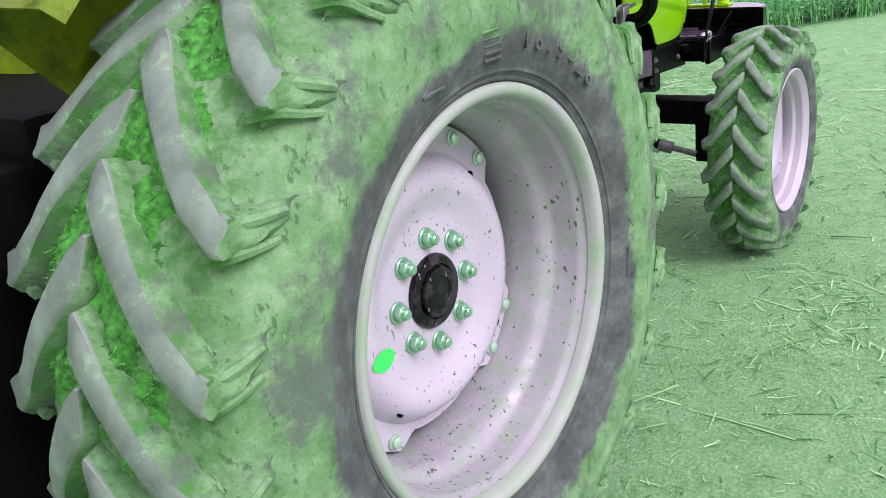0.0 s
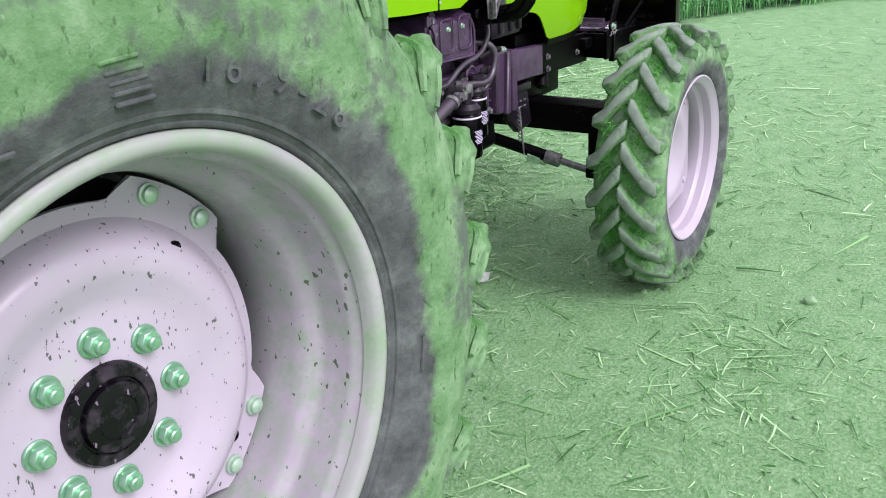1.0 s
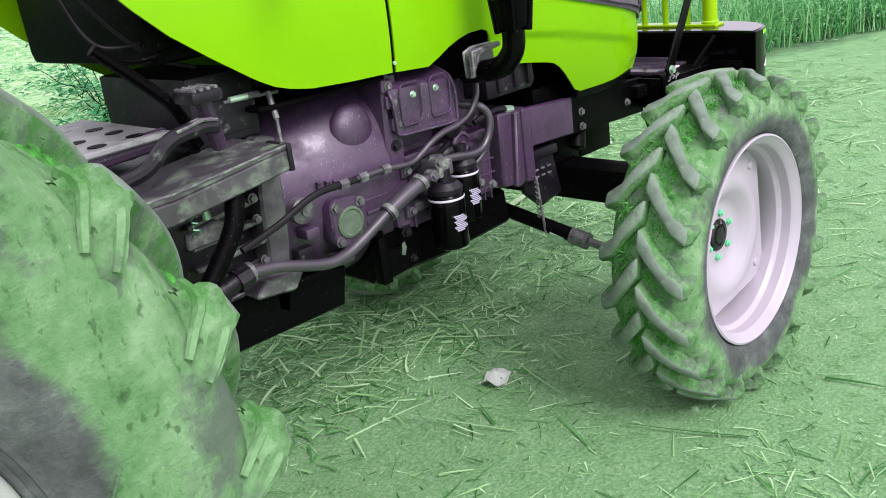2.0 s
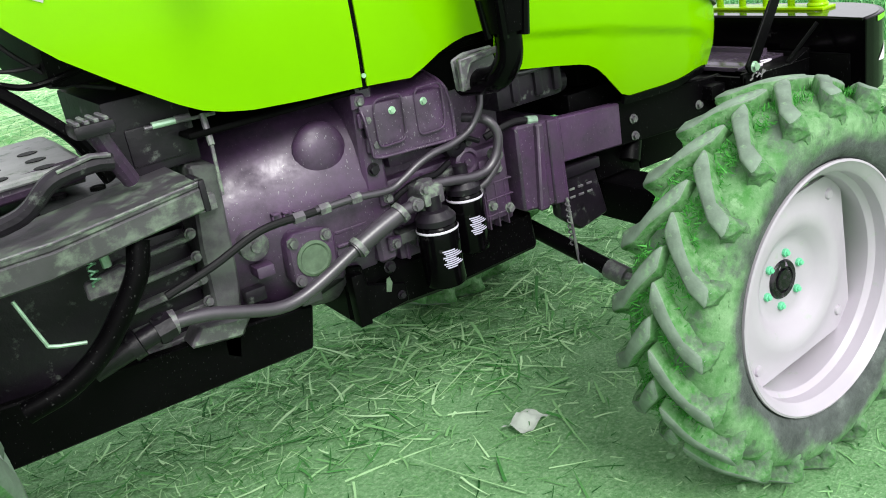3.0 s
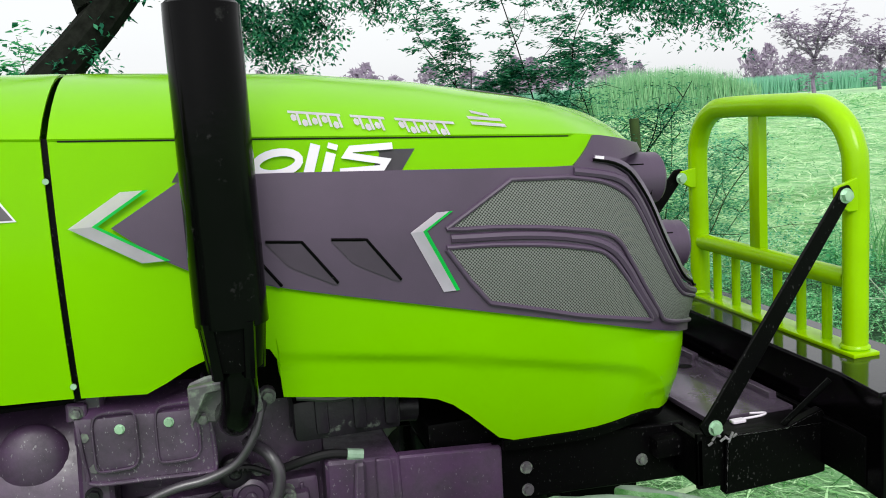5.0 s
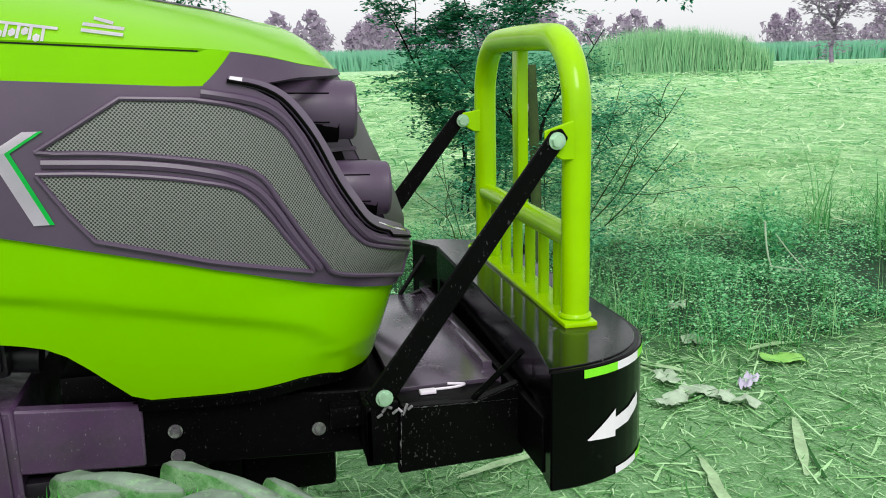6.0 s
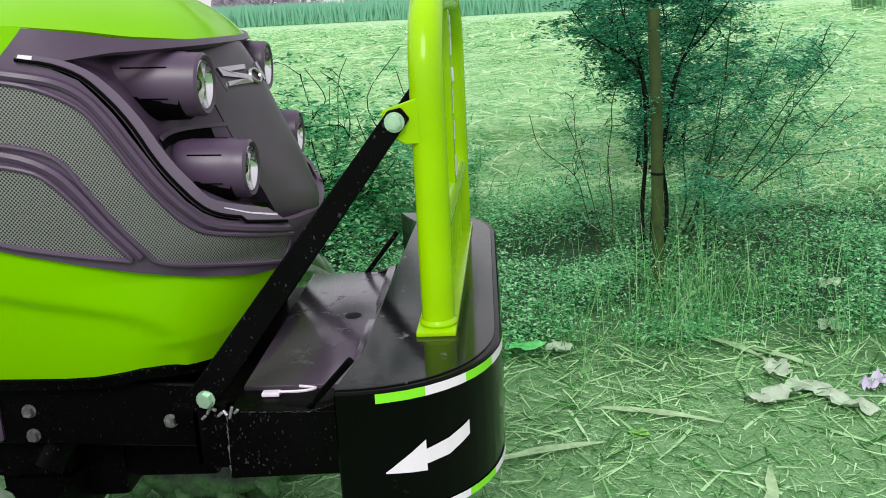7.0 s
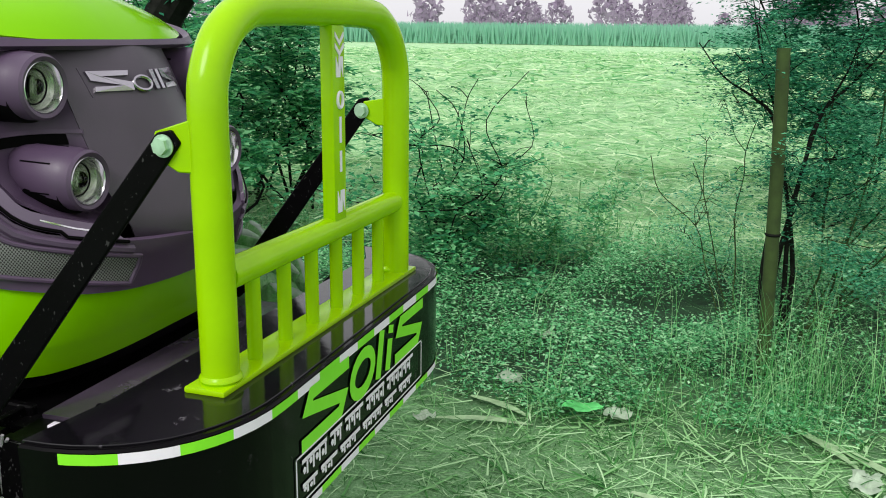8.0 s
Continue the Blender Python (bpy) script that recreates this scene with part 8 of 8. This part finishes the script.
# standing crop at the far side of the field, and a nearer stand of tall dry grass
v, f = [], []
rng = random.Random(6)
def stand(x0, x1, y0, y1, count, tall, wide):
    for _ in range(count):
        x, y = rng.uniform(x0, x1), rng.uniform(y0, y1)
        h = rng.uniform(*tall)
        w = rng.uniform(*wide) / 2
        a = rng.uniform(-0.2, 0.2)
        l = rng.uniform(-0.15, 0.15) * h
        b = len(v)
        v.extend([(x - w * math.cos(a), y - w * math.sin(a), 0), (x + w * math.cos(a), y + w * math.sin(a), 0), (x + w * 0.8 * math.cos(a) + l, y, h * 0.6), (x + l * 1.6, y, h), (x - w * 0.8 * math.cos(a) + l, y, h * 0.6)])
        f.append((b, b + 1, b + 2, b + 3, b + 4))
stand(-190, 260, 108, 118, 40000, (2.3, 2.8), (0.10, 0.30))
scatter("standing_cane", v, f, CANE, "tall standing green crop across the far side of the field", "crop")
v, f = [], []
for k in range(8):
    stand(23.5 + 1.25 * k, 25.5 + 1.25 * k, 46, 50, 1500, (0.9 if k in (0, 7) else 1.4, (2.3, 2.8, 3.1, 2.9, 3.1, 2.8, 2.6, 2.0)[k]), (0.02, 0.07))
scatter("dry_grass_stand", v, f, DRYCANE, "stand of tall dry grass in the field", "grass")
# far trees, the haze of distance put into their leaf colour
v, f = [], []
for _ in range(150):
    x, y = rng.uniform(-420, 520), rng.uniform(300, 420)
    h = rng.uniform(7, 19)
    for _ in range(230):
        a, b_ = rng.uniform(0, 6.28), rng.random()
        r = h * 0.42 * math.sin(math.pi * min(1, b_ * 0.85 + 0.12)) * rng.uniform(0.3, 1)
        p = Vector((x + r * math.cos(a), y + r * 0.6 * math.sin(a), h * (0.12 + 0.88 * b_)))
        s = h * rng.uniform(0.06, 0.13)
        k = len(v)
        v.extend([tuple(p + Vector((rng.uniform(-1, 1), rng.uniform(-.5, .5), rng.uniform(-1, 1))) * s) for _ in range(4)])
        f.append((k, k + 1, k + 2, k + 3))
scatter("far_trees", v, f, FARLEAF, "line of far trees on the horizon tinted purple with haze", "trees")
rng = random.Random(8)
for x, y, h in ((62, 78, 9.0), (75, 84, 7.5)):
    b = Vector((x, y, 0))
    lb = [(wander(rng, b, b + Vector((0, 0, h * 0.45)), 3, 0.03), 0.22, 0.15)]
    for k in range(7):
        a = 2 * math.pi * k / 7
        lb.append((wander(rng, b + Vector((0, 0, h * 0.40)), b + Vector((math.cos(a) * h * 0.42, math.sin(a) * h * 0.42, h * rng.uniform(0.75, 1.0))), 4, 0.05), 0.12, 0.04))
    tree("field_tree", b, lb, (40, 8, 0.7, (0.3, 0.6), 0.3), "broad haze-tinted tree standing in the far field", "tree", rng, FARLEAF, FARLEAF)


# ---- litter on the ground ----
def scrap(name, x, y, w, d, mat, label, category, seed, turn=0.0, crumple=0.02, leafshape=False, lift=0.004):
    r = random.Random(seed)
    bm = bmesh.new()
    k = 9
    grid = {}
    for i in range(k):
        for j in range(k):
            a, b = i / (k - 1) - 0.5, j / (k - 1) - 0.5
            ww = 1.0 if mat is not LEAFPALE else 0.55 + 0.45 * abs(math.sin(i * 1.9 + seed))
            if leafshape:
                ww = max(0.04, math.sin(math.pi * min(1, (a + 0.5) * 0.94 + 0.04)) ** 0.7)
            grid[i, j] = bm.verts.new((a * w + r.gauss(0, w * 0.015), b * d * ww + r.gauss(0, d * 0.015), abs(r.gauss(0, crumple * 0.35)) + crumple * 1.2 * math.sin(a * 5 + seed) ** 2 + crumple * 0.8 * math.sin(b * 4 + seed) ** 2))
    for i in range(k - 1):
        for j in range(k - 1):
            bm.faces.new((grid[i, j], grid[i + 1, j], grid[i + 1, j + 1], grid[i, j + 1]))
    lo = min(q.co.z for q in bm.verts)
    bmesh.ops.translate(bm, vec=(0, 0, -lo), verts=bm.verts)
    me = finish(name, bm, mat, 60)
    ob = new(name, me)
    ob.matrix_basis = pose(x, y, height(x, y) + lift, 0, 0, turn)
    return tagged(ob, label, category)


scrap("paper_scrap", 1.872, -0.224, 0.12, 0.085, PAPER, "crumpled pale paper scrap under the tractor", "litter", 1, 20, 0.012)
scrap("paper_scrap", 1.057, -1.731, 0.105, 0.075, PAPER, "crumpled pale paper scrap on the open dirt", "litter", 2, 50, 0.010)
scrap("fallen_leaf", 3.272, 1.698, 0.15, 0.085, LEAFGREEN, "broad fresh green fallen leaf", "leaf", 3, 10, 0.008, True, 0.05)
scrap("fallen_leaf", 3.40, 1.71, 0.12, 0.11, LEAFPALE, "curled dry greyish leaf beside a green one", "leaf", 4, 70, 0.014, True, 0.03)
scrap("fallen_leaf", 2.938, 1.95, 0.11, 0.10, LEAFPALE, "curled dry pale leaf at the weeds' edge", "leaf", 5, 120, 0.018, True, 0.03)
for k, (x, y, w, t) in enumerate(((4.12, 1.25, 0.19, 30), (4.29, 1.31, 0.20, -40), (4.36, 1.17, 0.17, 130), (4.21, 1.49, 0.16, 80), (4.58, 1.93, 0.18, 60), (4.73, 2.38, 0.12, 20), (2.973, 2.45, 0.11, 20), (2.71, 1.53, 0.09, 40), (2.92, 1.99, 0.10, 10))):
    scrap("dry_leaf", x, y, w, w * 0.65, LEAFPALE, "torn dry pale leaf lying by the verge", "leaf", 10 + k, t, 0.016, k > 3, 0.012)["group"] = "dry leaves by the verge"
scrap("wrapper", 4.516, 1.343, 0.13, 0.06, WRAPPER, "crumpled blue and white wrapper by the verge", "litter", 31, 40, 0.02)
scrap("packet", 4.83, 1.56, 0.20, 0.13, LIMEFOIL, "flattened lime green foil packet by the verge", "litter", 32, -15, 0.01, lift=0.012)
scrap("paper_scrap", 3.605, 1.017, 0.06, 0.05, LIMEFOIL, "small pale green scrap on the dirt", "litter", 33, 20, 0.004)
rng = random.Random(15)
for k, (x, y, a, ln) in enumerate(((4.25, 1.64, -50, 0.40), (3.70, 1.13, -20, 0.42), (2.93, 1.57, 8, 0.36), (2.95, 1.72, -25, 0.30), (4.1, 1.75, -55, 0.35), (4.35, 0.75, 60, 0.5), (3.3, 0.9, 15, 0.4), (3.9, 0.55, 75, 0.45), (4.9, 1.75, 5, 0.3))):
    bm = bmesh.new()
    rows = []
    for i in range(9):
        g = i / 8
        w = 0.021 * math.sin(math.pi * (0.1 + 0.85 * g)) + 0.003
        rows.append([bm.verts.new((ln * (g - 0.5), w * s * rng.uniform(0.6, 1.05), 0.012 * math.sin(g * 3) + (0.004 if s == 0 else 0.008))) for s in (-1, 0, 1)])
    for p, q in zip(rows, rows[1:]):
        for j in range(2):
            bm.faces.new((p[j], q[j], q[j + 1], p[j + 1]))
    ob = new("cane_leaf", finish("cane_leaf", bm, CANELEAF, 60))
    ob.matrix_basis = pose(x, y, height(x, y) + 0.006, 0, 0, a)
    tagged(ob, "long dry pale cane leaf on the ground", "leaf", "cane leaves on the ground")
reed = thing("bent_reed", (5.36, 2.5, height(5.36, 2.5)), "bleached reed bent into a hook among the weeds", "reed")
part("stem", tube([(5.32, 2.5, 0.455), (5.335, 2.5, 0.33), (5.365, 2.5, 0.215), (5.40, 2.5, 0.185), (5.60, 2.5, 0.148)], 0.006, 8, True, 3, 0.004), LEAFPALE, reed)
part("tip", tube([(5.60, 2.5, 0.148), (5.48, 2.495, 0.27), (5.385, 2.49, 0.38)], 0.0045, 8, False, r_end=0.003), LEAFPALE, reed)
stone = bmesh.new()
bmesh.ops.create_icosphere(stone, subdivisions=3, radius=0.022)
for q in stone.verts:
    q.co *= 1 + 0.25 * noise.noise(q.co * 60)
    q.co.z *= 0.75
ob = new("stone", finish("stone", stone, CLOD, 60))
ob.matrix_basis = pose(2.23, -1.36, height(2.23, -1.36) + 0.010)
tagged(ob, "small round dusty stone on the dirt", "stone")

# ---- grass caught between the tread bars of the tyres ----
def clot(a, y):
    """How thickly the grass is packed at this place of the tread."""
    q = Vector((math.cos(a), y * 1.4, math.sin(a)))
    return 0.7 * noise.noise(q * 7) + 0.45 * noise.noise(q * 19) + 0.25 * noise.noise(q * 55) + 0.15 * noise.noise(q * 120)


rng = random.Random(17)
for wob, big in [(o, True) for o in tractor.children if o.name == "rear_wheel"] + [(o, False) for o in tractor.children if o.name == "front_wheel"]:
    v, f = [], []
    if big:
        R, w0, w1, s0, s1, wide = 0.671, 0.055, 0.335, 0.004, 0.010, 0.16
        na, ny = 420, 36
        for i in range(na):
            a = 2 * math.pi * i / na
            for j in range(ny):
                y = w0 + (w1 - w0) * j / (ny - 1)
                edge = min(1, 6 * min(j, ny - 1 - j) / ny)
                r = R - 1.16 * (y - 0.19) ** 2 - 0.006 + 0.028 * edge * (clot(a, y) + 0.34)
                v.append((r * math.cos(a), y, r * math.sin(a)))
        f = [(i * ny + j, i * ny + j + 1, (i + 1) % na * ny + j + 1, (i + 1) % na * ny + j) for i in range(na) for j in range(ny - 1)]
    else:
        R, w0, w1, s0, s1, wide = 0.419, 0.02, 0.17, 0.008, 0.020, 0.10
    sheet = len(f)
    for _ in range(2400):
        a = rng.uniform(0, 2 * math.pi)
        y = rng.uniform(w0 + 0.01, w1 - 0.01)
        c = clot(a, y)
        if c < -0.05:
            continue
        s = rng.uniform(s0, s1)
        r = R - 1.16 * (y - 0.19) ** 2 - 0.006 + 0.028 * (c + 0.30) if big else R
        out = Vector((math.cos(a), 0, math.sin(a)))
        side = Vector((-math.sin(a), 0, math.cos(a)))
        for _ in range(6):
            p = out * r + side * rng.gauss(0, 0.010) + Vector((0, y + rng.gauss(0, 0.008), 0))
            d = (out * rng.uniform(0.1, 0.5) + Vector((rng.gauss(0, 1), rng.gauss(0, 1), rng.gauss(0, 1)))).normalized()
            n = d.cross(out).normalized() * s * wide
            b = len(v)
            v += [tuple(p - n), tuple(p + n), tuple(p + d * s + out * 0.002)]
            f.append((b, b + 1, b + 2))
    me = bpy.data.meshes.new("caught_grass")
    me.from_pydata(v, [], f)
    me.materials.append(MOSS)
    me.materials.append(CLOTMOSS)
    for k in range(sheet):
        me.polygons[k].material_index = 1
    if big:
        lowered(me)
    g = part("caught_grass", me, None, wob, "green grass caught in the tread", WORLD[wob])
    g["kind"] = "stuff"
